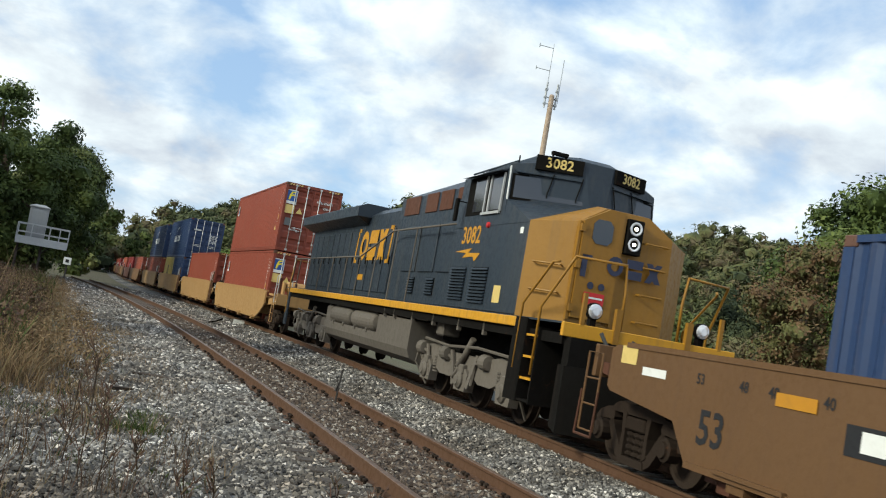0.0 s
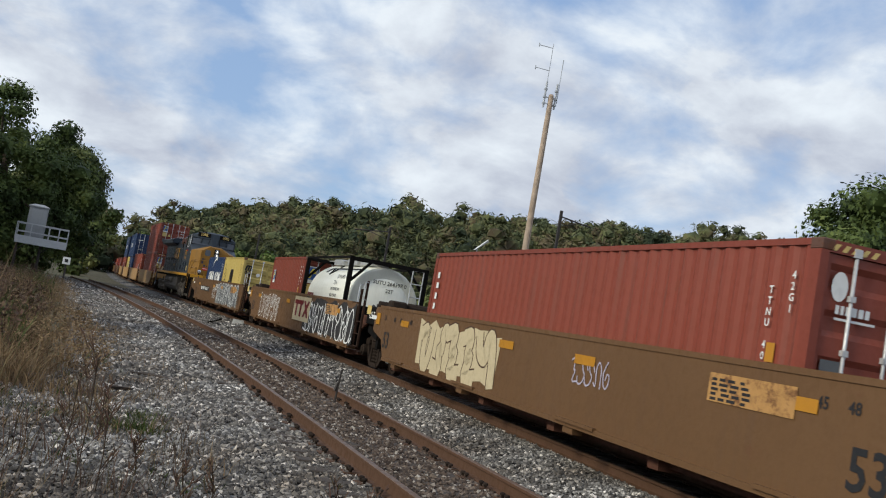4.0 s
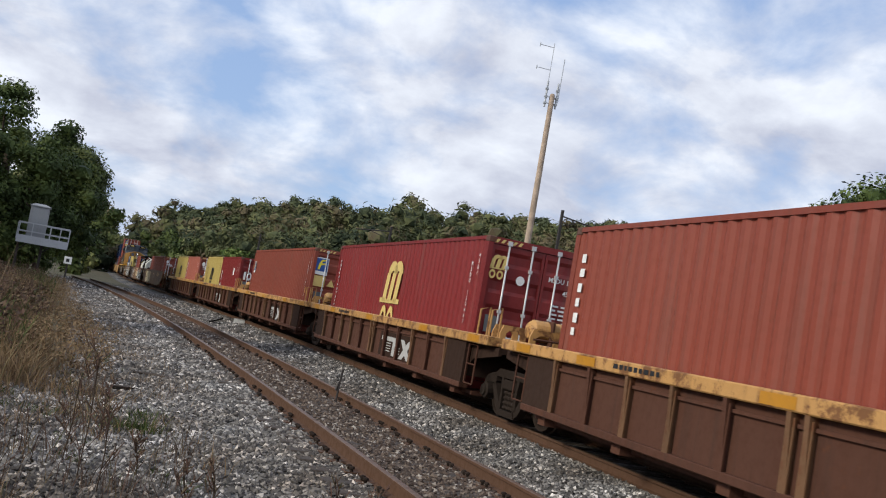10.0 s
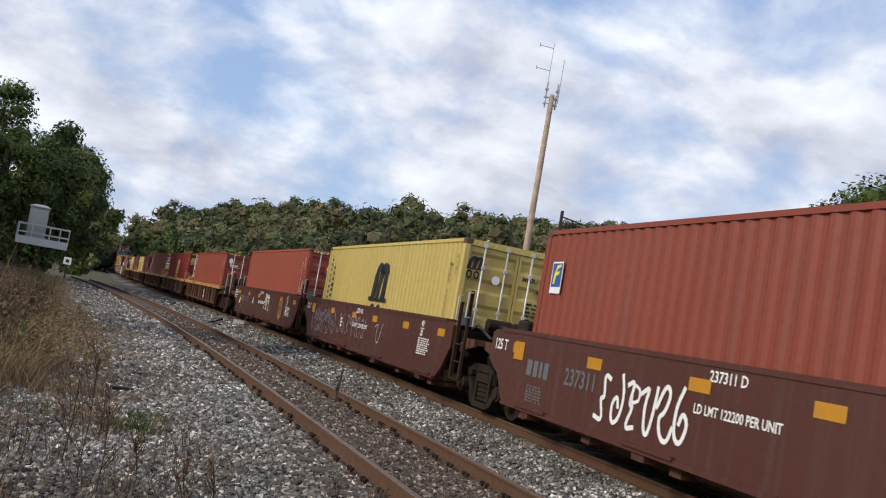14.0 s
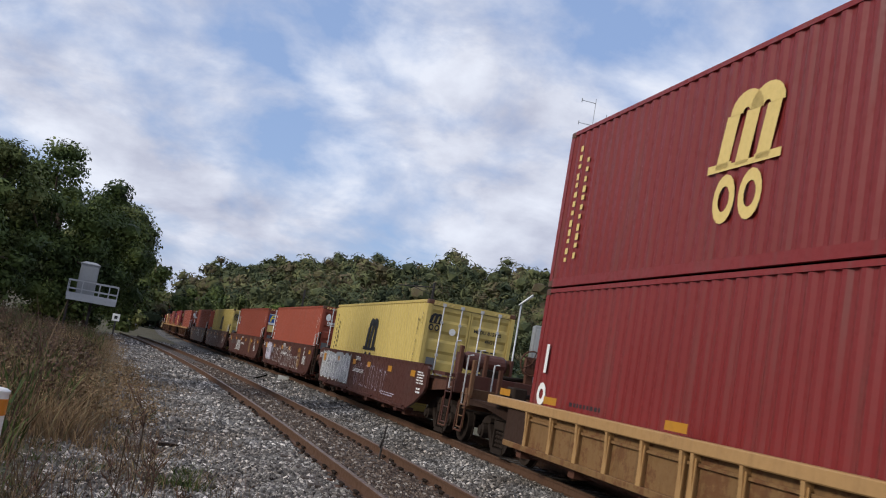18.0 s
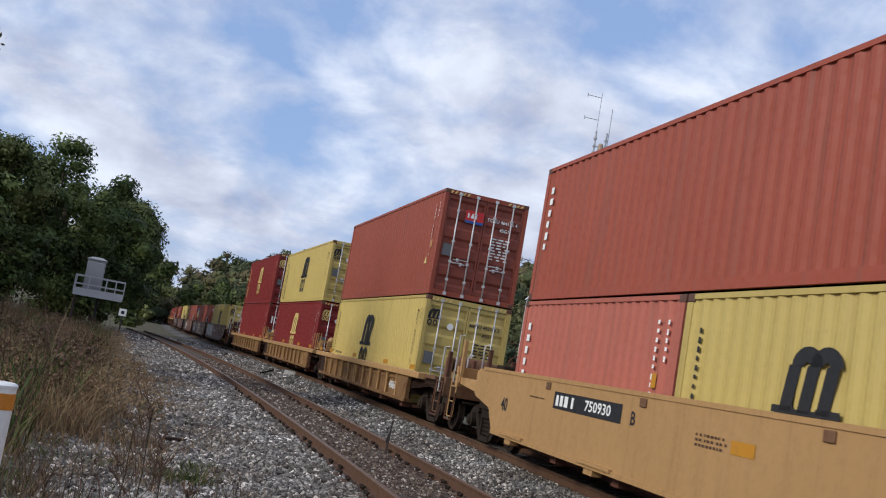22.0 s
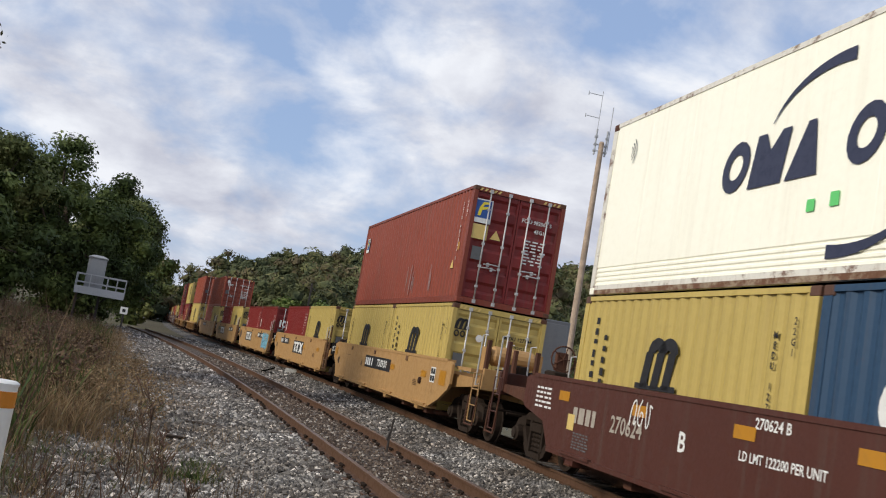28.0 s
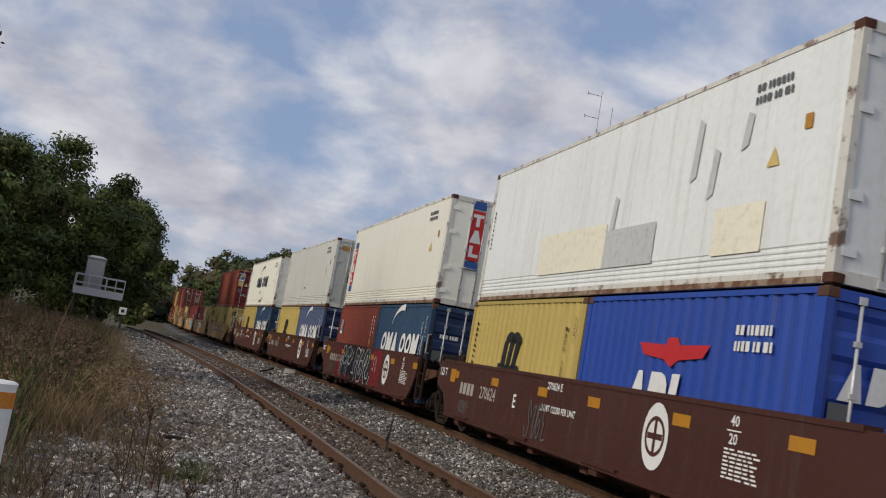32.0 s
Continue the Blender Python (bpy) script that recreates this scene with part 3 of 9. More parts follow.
def ground():
    xs = np.concatenate([np.linspace(-2500, -120, 14), np.linspace(-100, -12, 23), np.linspace(-10, 30, 81), np.linspace(33, 420, 60), np.linspace(480, 2500, 12)])
    ys = np.concatenate([np.linspace(-2500, -60, 14), np.linspace(-50, -2, 17), np.linspace(0, 80, 81), np.linspace(84, 480, 70), np.linspace(540, 3000, 14)])
    v = [(x, y, ground_height(x, y)) for y in ys for x in xs]
    w = len(xs)
    f = [(j * w + i, j * w + i + 1, (j + 1) * w + i + 1, (j + 1) * w + i) for j in range(len(ys) - 1) for i in range(w - 1)]
    return tagged(bulk("ground", v, f, [SOIL], smooth=True), "dry brown grassland and soil beside the railway", "ground", kind="structure")


ground()


def bed(name, place, s0, s1, step, prof, mat, label):
    """A ballast bed swept along a line: prof of (off, z)."""
    n = int((s1 - s0) / step) + 1
    v = []
    for i in range(n):
        s = s0 + i * step
        for off, z in prof:
            v.append(place(s, off, z)[0])
    w = len(prof)
    f = [(j * w + i, j * w + i + 1, (j + 1) * w + i + 1, (j + 1) * w + i) for j in range(n - 1) for i in range(w - 1)]
    return tagged(bulk(name, v, f, [mat]), label, "ballast", kind="structure")


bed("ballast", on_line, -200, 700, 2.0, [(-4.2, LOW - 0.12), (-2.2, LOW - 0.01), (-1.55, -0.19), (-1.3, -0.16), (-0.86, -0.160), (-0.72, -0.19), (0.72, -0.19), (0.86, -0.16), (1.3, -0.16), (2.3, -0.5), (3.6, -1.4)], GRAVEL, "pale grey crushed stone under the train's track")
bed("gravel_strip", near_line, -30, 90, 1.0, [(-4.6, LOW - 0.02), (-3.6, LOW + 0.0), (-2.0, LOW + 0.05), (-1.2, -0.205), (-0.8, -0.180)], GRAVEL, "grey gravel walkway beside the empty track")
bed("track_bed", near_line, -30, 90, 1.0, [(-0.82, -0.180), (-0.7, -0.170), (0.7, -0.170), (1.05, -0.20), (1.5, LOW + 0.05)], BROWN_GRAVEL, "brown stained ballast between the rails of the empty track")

RAIL_PROF = [(-0.07, -0.17), (0.07, -0.17), (0.07, -0.158), (0.012, -0.14), (0.012, -0.045), (0.036, -0.035), (0.036, -0.006), (0.026, 0), (-0.026, 0), (-0.036, -0.006), (-0.036, -0.035), (-0.012, -0.045), (-0.012, -0.14), (-0.07, -0.158)]


def rail(place, off, s0, s1, step, label):
    n = int((s1 - s0) / step) + 1
    v = [place(s0 + i * step, off + a, b)[0] for i in range(n) for a, b in RAIL_PROF]
    w = len(RAIL_PROF)
    f = [(j * w + i, (j + 1) * w + i, (j + 1) * w + (i + 1) % w, j * w + (i + 1) % w) for j in range(n - 1) for i in range(w)]
    idx = [1 if i in (6, 7, 8) else 0 for j in range(n - 1) for i in range(w)]
    return tagged(bulk("rail", v, f, [RAIL_RUST, RAIL_TOP], idx), label, "rail", "rails", "structure")


for off in (-0.7535, 0.7535):
    rail(near_line, off, -30, 88, 1.0, "rust-brown rail of the empty siding track")
    rail(on_line, off, -200, 600, 2.0, "steel rail under the train")


# ---- containers ----
HALF_W = 1.219


def container_frame(bm, L, H):
    a = L / 2
    for sx in (-1, 1):
        for sy in (-1, 1):
            x0, x1 = sorted((sx * HALF_W, sx * (HALF_W - 0.10)))
            y0, y1 = sorted((sy * a, sy * (a - 0.15)))
            box(bm, x0, x1, y0, y1, 0.115, H - 0.115)
        x0, x1 = sorted((sx * HALF_W, sx * (HALF_W - 0.07)))
        box(bm, x0, x1, -a + 0.15, a - 0.15, H - 0.075, H - 0.005)
        x0, x1 = sorted((sx * (HALF_W - 0.003), sx * (HALF_W - 0.06)))
        box(bm, x0, x1, -a + 0.15, a - 0.15, 0.0, 0.15)
    for sy in (-1, 1):
        y0, y1 = sorted((sy * (a - 0.004), sy * (a - 0.11)))
        box(bm, -HALF_W + 0.1, HALF_W - 0.1, y0, y1, H - 0.13, H - 0.005)
        box(bm, -HALF_W + 0.1, HALF_W - 0.1, y0, y1, 0.01, 0.15)


def wave(a0, a1, pitch, depth):
    """Corrugation: (along, inwards) from a0 to a1."""
    n = max(1, round((a1 - a0) / pitch))
    p = (a1 - a0) / n
    out = []
    for i in range(n):
        b = a0 + i * p
        out += [(b, 0.0), (b + p * 0.26, 0.0), (b + p * 0.5, depth), (b + p * 0.76, depth)]
    return out + [(a1, 0.0)]


def container_side(bm, L, H, sx, depth):
    z0, z1 = 0.15, H - 0.075
    prev = None
    for y, d in wave(-L / 2 + 0.15, L / 2 - 0.15, 0.278, depth):
        x = sx * (HALF_W - 0.012 - d)
        cur = (bm.verts.new((x, y, z0)), bm.verts.new((x, y, z1)))
        if prev:
            f = (prev[0], cur[0], cur[1], prev[1])
            bm.faces.new(f if sx > 0 else f[::-1])
        prev = cur


def container_front(bm, L, H):
    prev = None
    for x, d in wave(-HALF_W + 0.1, HALF_W - 0.1, 0.25, 0.04):
        y = L / 2 - 0.03 - d
        cur = (bm.verts.new((x, y, 0.15)), bm.verts.new((x, y, H - 0.13)))
        if prev:
            bm.faces.new((prev[0], prev[1], cur[1], cur[0]))
        prev = cur


def container_roof(bm, L, H):
    box(bm, -HALF_W + 0.07, HALF_W - 0.07, -L / 2 + 0.11, L / 2 - 0.11, H - 0.05, H - 0.02)


def container_floor(bm, L, H):
    box(bm, -HALF_W + 0.06, HALF_W - 0.06, -L / 2 + 0.11, L / 2 - 0.11, 0.11, 0.16)


def door_leaf(bm, L, H, sx):
    """One door leaf with pressed horizontal bands."""
    y0 = -L / 2 + 0.03
    z0, z1 = 0.16, H - 0.14
    n = 5
    step = (z1 - z0) / n
    prof = [(y0, z0)]
    for i in range(n):
        b = z0 + i * step
        prof += [(y0, b + step * 0.22), (y0 + 0.032, b + step * 0.36), (y0 + 0.032, b + step * 0.66), (y0, b + step * 0.80)]
    prof += [(y0, z1), (y0 + 0.06, z1), (y0 + 0.06, z0)]
    xs = sorted((sx * 0.008, sx * (HALF_W - 0.105)))
    prism(bm, prof, xs[0], xs[1], "x")
    for x in xs:
        box(bm, *sorted((x, x + (0.05 if x == xs[0] else -0.05))), y0 - 0.006, y0 + 0.03, z0, z1)


def lock_rod(bm, L, H, x):
    y = -L / 2 + 0.005
    tube(bm, [(x, y, 0.06), (x, y, H - 0.05)], 0.019, 8)
    for z in (0.07, H - 0.10):
        box(bm, x - 0.045, x + 0.045, y - 0.022, y + 0.03, z - 0.035, z + 0.05)
    for z in (0.45, 0.95, 1.5, H - 0.55):
        box(bm, x - 0.035, x + 0.035, y - 0.026, y + 0.03, z - 0.03, z + 0.03)


def lock_handle(bm, L, H, x, sx, z):
    y = -L / 2 - 0.02
    tube(bm, [(x, y, z), (x + sx * 0.22, y - 0.012, z + 0.01), (x + sx * 0.42, y, z - 0.01)], 0.015, 6)
    box(bm, x + sx * 0.3 - 0.03, x + sx * 0.3 + 0.03, y - 0.01, y + 0.04, z - 0.05, z + 0.04)


def casting(bm):
    box(bm, -0.081, 0.081, -0.089, 0.089, 0, 0.118, 0.012)
    box(bm, -0.083, -0.075, -0.032, 0.032, 0.028, 0.09)
    box(bm, -0.03, 0.03, -0.091, -0.083, 0.028, 0.09)


CONTAINER_GROUP = "shipping containers on the train"


def container(u, z, paint, label, L=12.192, H=2.896, doors=True, darker_door=None, depth=0.029, marks=None, code=None):
    root = new("shipping_container")
    tagged(root, label, "shipping container", CONTAINER_GROUP)
    k = (round(L, 2), round(H, 2))
    # some boxes get darker doors: shade of the rear end put into their colour
    dp = darker_door or paint
    put("frame", cached(("frame", *k), container_frame, L, H), paint, root)
    for sx in (-1, 1):
        put("side_panel", cached(("side_panel", *k, sx, depth), container_side, L, H, sx, depth), paint, root)
        if doors:
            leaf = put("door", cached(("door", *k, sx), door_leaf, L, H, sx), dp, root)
            for x in (0.28, 0.78):
                put("lock_rod", cached(("lock_rod", *k, sx * x), lock_rod, L, H, sx * x), ROD, leaf, "galvanised lock rod")
            put("door_handle", cached(("door_handle", *k, sx, 0), lock_handle, L, H, sx * 0.28, sx, 1.02), ROD, leaf)
            put("door_handle", cached(("door_handle", *k, sx, 1), lock_handle, L, H, sx * 0.78, -sx, 0.92), ROD, leaf)
    if not doors:
        put("end_panel", cached(("end_panel", *k), container_front, L, H), paint, root, at=Matrix.Rotation(math.pi, 4, "Z"))
    put("front_panel", cached(("front_panel", *k), container_front, L, H), paint, root)
    put("roof", cached(("roof", *k), container_roof, L, H), paint, root)
    put("floor_pan", cached(("floor_pan", *k), container_floor, L, H), BLACK, root)
    for sx in (-1, 1):
        for sy in (-1, 1):
            for zz in (0.0, H - 0.118):
                m = pose(sx * (HALF_W - 0.078), sy * (L / 2 - 0.086), zz) @ Matrix.Diagonal((1 if sx < 0 else -1, 1 if sy < 0 else -1, 1, 1))
                put("corner_casting", cached(("corner_casting",), casting), CASTING if (sy < 0 and zz > 1) or (sx + sy) == 0 else paint, root, at=m)
    if z > 2:
        twist_locks(root, L)
    CODE[:] = code or ()
    if marks:
        marks(root, L, H)
    CODE.clear()
    if code and doors:
        e = -L / 2 + 0.02
        letters("serial_number", code[0], 0.13, code[2], root, on_end(0.52, e, H - 0.62))
        letters("type_code", code[1], 0.13, code[2], root, on_end(0.62, e, H - 0.84))
        shapes("data_panel", bars(3, 0.13, 0.035, 0.05, 8, 2.3, 5), code[2], root, on_end(0.30, e, H - 1.12))
        shapes("approval_plate", [rect(-0.12, 0.12, -0.16, 0.16)], MARK_GREY, root, on_end(-0.92, e - 0.006, 1.25))
    return rolls(root, u, z)


S = -HALF_W - 0.004    # near side, just proud of the panel


def twist_locks(root, L):
    for sx in (-1, 1):
        for sy in (-1, 1):
            put("twist_lock", cached(("twist_lock",), lambda bm: box(bm, -0.06, 0.06, -0.07, 0.07, -0.034, 0.01, 0.008)), DARK_RUST, root, at=pose(sx * (HALF_W - 0.09), sy * (L / 2 - 0.1), 0))


CODE = []   # serial and type of the box in hand


def height_stripes(root, L, H):
    """Black and yellow height warning on the rear header."""
    shapes("height_stripe", [rect(-1.1 + i * 0.12, -1.04 + i * 0.12, 0, 0.07, 0.05) for i in range(5)] + [rect(0.6 + i * 0.12, 0.66 + i * 0.12, 0, 0.07, 0.05) for i in range(4)],
           MARK_YELLOW, root, on_end(0, -L / 2 - 0.002, H - 0.11))


def id_column(root, L, H, mat, y=None, n=15, second=True):
    y = -L / 2 + 0.62 if y is None else y
    if CODE:
        letters("serial_column", "\n".join(CODE[0]), 0.115, mat, root, on_side(S, y + 0.05, H - 1.12))
        letters("type_column", "\n".join(CODE[1]), 0.115, mat, root, on_side(S, y - 0.28, H - 0.56))
        return
    shapes("serial_column", column(n, 0.07, 0.09, 0.035, 7), mat, root, on_side(S, y, H - 0.35))
    if second:
        shapes("type_column", column(5, 0.06, 0.09, 0.035, 9), mat, root, on_side(S, y - 0.28, H - 0.35))


def warn(root, L, y, z):
    shapes("warning_sticker", [[(-0.13, 0), (0.13, 0), (0, 0.22)]], MARK_YELLOW, root, on_side(S - 0.002, y, z))


def emblem_marks(mat, size, y, z, full=True, words=False, wmat=None, end=True):
    def fn(root, L, H):
        shapes("shipping_emblem", arch_emblem(size, full), mat, root, on_side(S, y, z))
        if end:
            shapes("door_emblem", arch_emblem(0.30), mat, root, on_end(-0.95, -L / 2 + 0.015, H - 0.60))
            shapes("door_label", [disc(0, 0, 0.09)], MARK_WHITE, root, on_end(-0.45, -L / 2 + 0.015, H - 0.75))
        if words:
            shapes("word_column", column(13, 0.13, 0.13, 0.04, 3), wmat or mat, root, on_side(S, L / 2 - 0.62, H - 0.35))
            shapes("word_column", column(11, 0.13, 0.13, 0.04, 4), wmat or mat, root, on_side(S, L / 2 - 0.98, H - 0.62))
        else:
            shapes("serial_column", column(13, 0.06, 0.08, 0.04, 5), wmat or mat, root, on_side(S, L / 2 - 0.45, H - 0.45))
        id_column(root, L, H, wmat or mat)
        height_stripes(root, L, H)
    return fn


def plain_red_marks(name_col=True, logo=None, panel=None, right=True):
    """White lettering columns and, where there is one, a coloured door logo."""
    def fn(root, L, H):
        if name_col:
            shapes("name_column", column(name_col, 0.15, 0.16, 0.06, 11), MARK_WHITE, root, on_side(S, L / 2 - 0.42, H - 0.42))
        if right:
            id_column(root, L, H, MARK_WHITE)
            warn(root, L, -L / 2 + 0.85, 0.85)
            shapes("capacity_sticker", [rect(-0.07, 0.07, 0, 0.2)], MARK_ORANGE, root, on_side(S - 0.002, -L / 2 + 0.55, 1.3))
        if logo == "wave":   # blue square with a pale swirl
            for at, k in ((on_end(-0.92, -L / 2 + 0.012, H - 0.78), 1.0), (on_side(S, L / 2 - 0.6, H - 0.92), 0.85)):
                shapes("logo_panel", [rect(-0.2 * k, 0.2 * k, 0, 0.44 * k)], MARK_BLUE, root, at)
                at2 = at @ Matrix.Translation((0, 0, 0.003))
                shapes("logo_rim", [rect(-0.23 * k, 0.23 * k, -0.12 * k, 0.47 * k)], MARK_WHITE, root, at @ Matrix.Translation((0, 0, -0.0015)))
                shapes("logo_swirl", [[(-0.13 * k, 0.05 * k), (-0.06 * k, 0.05 * k), (-0.02 * k, 0.2 * k), (0.1 * k, 0.24 * k), (0.12 * k, 0.30 * k), (-0.02 * k, 0.27 * k), (0.02 * k, 0.34 * k), (0.15 * k, 0.37 * k), (0.16 * k, 0.42 * k), (-0.02 * k, 0.40 * k), (-0.1 * k, 0.25 * k)]], MARK_LEMON, root, at2)
            shapes("caution_label", [rect(-0.2, 0.2, 0, 0.36)], MARK_YELLOW, root, on_end(-0.92, -L / 2 + 0.012, H - 1.3))
            shapes("warning_sticker", [[(-0.14, 0), (0.14, 0), (0, 0.24)]], MARK_YELLOW, root, on_end(-0.5, -L / 2 + 0.012, H - 1.25))
        elif logo == "flag":   # red over white over blue
            shapes("logo_panel", [rect(-0.26, 0.26, 0, 0.34)], MARK_RED, root, on_end(-0.3, -L / 2 - 0.002, H - 0.82))
            shapes("logo_letters", word_shapes("ltl", 0.11, 0.13, 0.03), MARK_WHITE, root, on_end(-0.5, -L / 2 - 0.005, H - 0.68))
            shapes("logo_strip", [rect(-0.26, 0.26, 0, 0.07)], MARK_BLUE, root, on_end(-0.3, -L / 2 - 0.006, H - 0.82))
        elif logo == "word":   # three tall white letters on the door
            shapes("logo_letters", word_shapes("lox", 0.19, 0.32, 0.03), MARK_WHITE, root, on_end(-0.98, -L / 2 + 0.012, H - 1.05))
            shapes("lease_mark", ring(-0.35, 0.0, 0.05, 0.11, 200, 380, 8), MARK_WHITE, root, on_end(0, -L / 2 - 0.002, H - 0.5))
        elif logo == "line":   # a small word with a rule below
            shapes("logo_letters", bars(6, 0.06, 0.09, 0.02, 1, 1, 8) + [rect(0, 0.5, -0.06, -0.035)], MARK_WHITE, root, on_end(-0.95, -L / 2 + 0.012, H - 0.72))
            shapes("lease_mark", [disc(0, 0, 0.1, 16, 0.15)], MARK_WHITE, root, on_end(-0.93, -L / 2 + 0.014, H - 0.45))
        elif logo == "tree":   # dark panel with green dot
            shapes("logo_panel", [rect(-0.26, 0.26, -0.06, 0.1)], MARK_BLACK, root, on_end(-0.8, -L / 2 + 0.012, H - 0.8))
            shapes("logo_letters", bars(5, 0.06, 0.09, 0.02, 1, 1, 4), MARK_GREEN, root, on_end(-1.0, -L / 2 + 0.009, H - 0.82))
            shapes("green_dot", [disc(0, 0, 0.1)], MARK_GREEN, root, on_end(-0.42, -L / 2 - 0.002, H - 0.85))
        height_stripes(root, L, H)
    return fn


def tall_name(n=3, first=0.75, placard=False):
    """Three big white letters one above the other at the leading end."""
    def fn(root, L, H):
        polys = []
        for i in range(n):
            y = -i * 0.62
            polys += [rect(-0.06, 0.06, y - 0.5, y)] if i == 0 else ring(0, y - 0.25, 0.09, 0.2, 0, 360, 12) if i == 1 else [cross_shape(-0.2, 0.2, y - 0.5, y, 0.14)]
        shapes("name_column", polys, MARK_WHITE, root, on_side(S, L / 2 - 0.5, H - first))
        id_column(root, L, H, MARK_WHITE)
        shapes("logo_letters", word_shapes("lox", 0.24, 0.40, 0.03), MARK_WHITE, root, on_end(-0.98, -L / 2 + 0.012, H - 1.1))
        if placard:
            shapes("paper_placard", [rect(-0.17, 0.17, 0, 0.36)], MARK_WHITE, root, on_side(S, -L / 2 + 1.7, H - 0.95))
        shapes("lease_mark", ring(-0.22, 0.0, 0.05, 0.12, 0, 360, 12), MARK_WHITE, root, on_end(0, -L / 2 + 0.012, H - 0.55))
    return fn


def swoosh_marks(mat, word=True, k=1.0, y=None, z=0.45, navy=False):
    """A two-part word-mark of plain blocks under a curved stroke."""
    def fn(root, L, H):
        yy = L / 2 - 1.0 if y is None else y
        if word:
            shapes("word_mark", word_shapes("obt oob", 0.56 * k, 0.62 * k, 0.08 * k, 0.12 * k), mat, root, on_side(S, yy, z))
        pts = [((2.2 + 1.25 * math.cos(radians(a))) * k, (0.2 + 0.75 * math.sin(radians(a))) * k) for a in range(160, 80, -7)]
        sw = []
        for i, (p, q) in enumerate(zip(pts, pts[1:])):
            w = (0.012 + (0.0055 if navy else 0.008) * i) * k
            w2 = (0.012 + (0.0055 if navy else 0.008) * (i + 1)) * k
            sw.append([(p[0], p[1] - w), (q[0], q[1] - w2), (q[0], q[1] + w2), (p[0], p[1] + w)])
        shapes("curved_stroke", sw, mat, root, on_side(S, yy, z + (0.26 if navy else 0.42) * k))
        if navy:
            shapes("curved_stroke", [[(4.6 * k - x, -y2) for x, y2 in poly] for poly in sw], mat, root, on_side(S, yy, z + 0.10 * k))
            shapes("green_sticker", [rect(1.95, 2.09, -0.42, -0.28), rect(2.35, 2.5, -0.40, -0.24)], MARK_GREEN, root, on_side(S - 0.001, yy, z))
        else:
            shapes("door_word", bars(6, 0.07, 0.1, 0.02, 1, 1, 3), MARK_WHITE, root, on_end(-0.9, -L / 2 + 0.012, H - 0.85))
            shapes("door_data", bars(3, 0.13, 0.035, 0.05, 8, 2.3, 5), MARK_WHITE, root, on_end(0.3, -L / 2 + 0.012, H - 1.1))
        id_column(root, L, H, mat)
    return fn


# ---- refrigerated boxes: smooth sides, ribbed foot, panelled doors ----
def reefer_side(bm, L, H, sx):
    a = L / 2 - 0.15
    z0, z1 = 0.15, H - 0.075
    prof = [(0.012, z0)]
    for i in range(4):
        b = z0 + 0.03 + i * 0.075
        prof += [(0.012, b), (0.028, b + 0.012), (0.028, b + 0.03), (0.012, b + 0.045)]
    prof += [(0.012, z1)]
    cols = [-a]
    n = 9
    for i in range(1, n):
        y = -a + 2 * a * i / n
        cols += [y - 0.012, y, y + 0.012]
    cols.append(a)
    prev = None
    for y in cols:
        seam = 0.005 if (cols.index(y) % 3 == 2) else 0.0
        cur = [bm.verts.new((sx * (HALF_W - d - seam), y, z)) for d, z in prof]
        if prev:
            for i in range(len(prof) - 1):
                f = (prev[i], cur[i], cur[i + 1], prev[i + 1])
                bm.faces.new(f if sx > 0 else f[::-1])
        prev = cur


def reefer_door(bm, L, H, sx):
    y0 = -L / 2 + 0.02
    xs = sorted((sx * 0.008, sx * (HALF_W - 0.10)))
    box(bm, xs[0], xs[1], y0, y0 + 0.09, 0.13, H - 0.10, 0.012)
    for z in (0.35, H * 0.33, H * 0.66, H - 0.35):
        x = sx * (HALF_W - 0.16)
        box(bm, x - 0.09, x + 0.09, y0 - 0.025, y0 + 0.02, z - 0.05, z + 0.05)


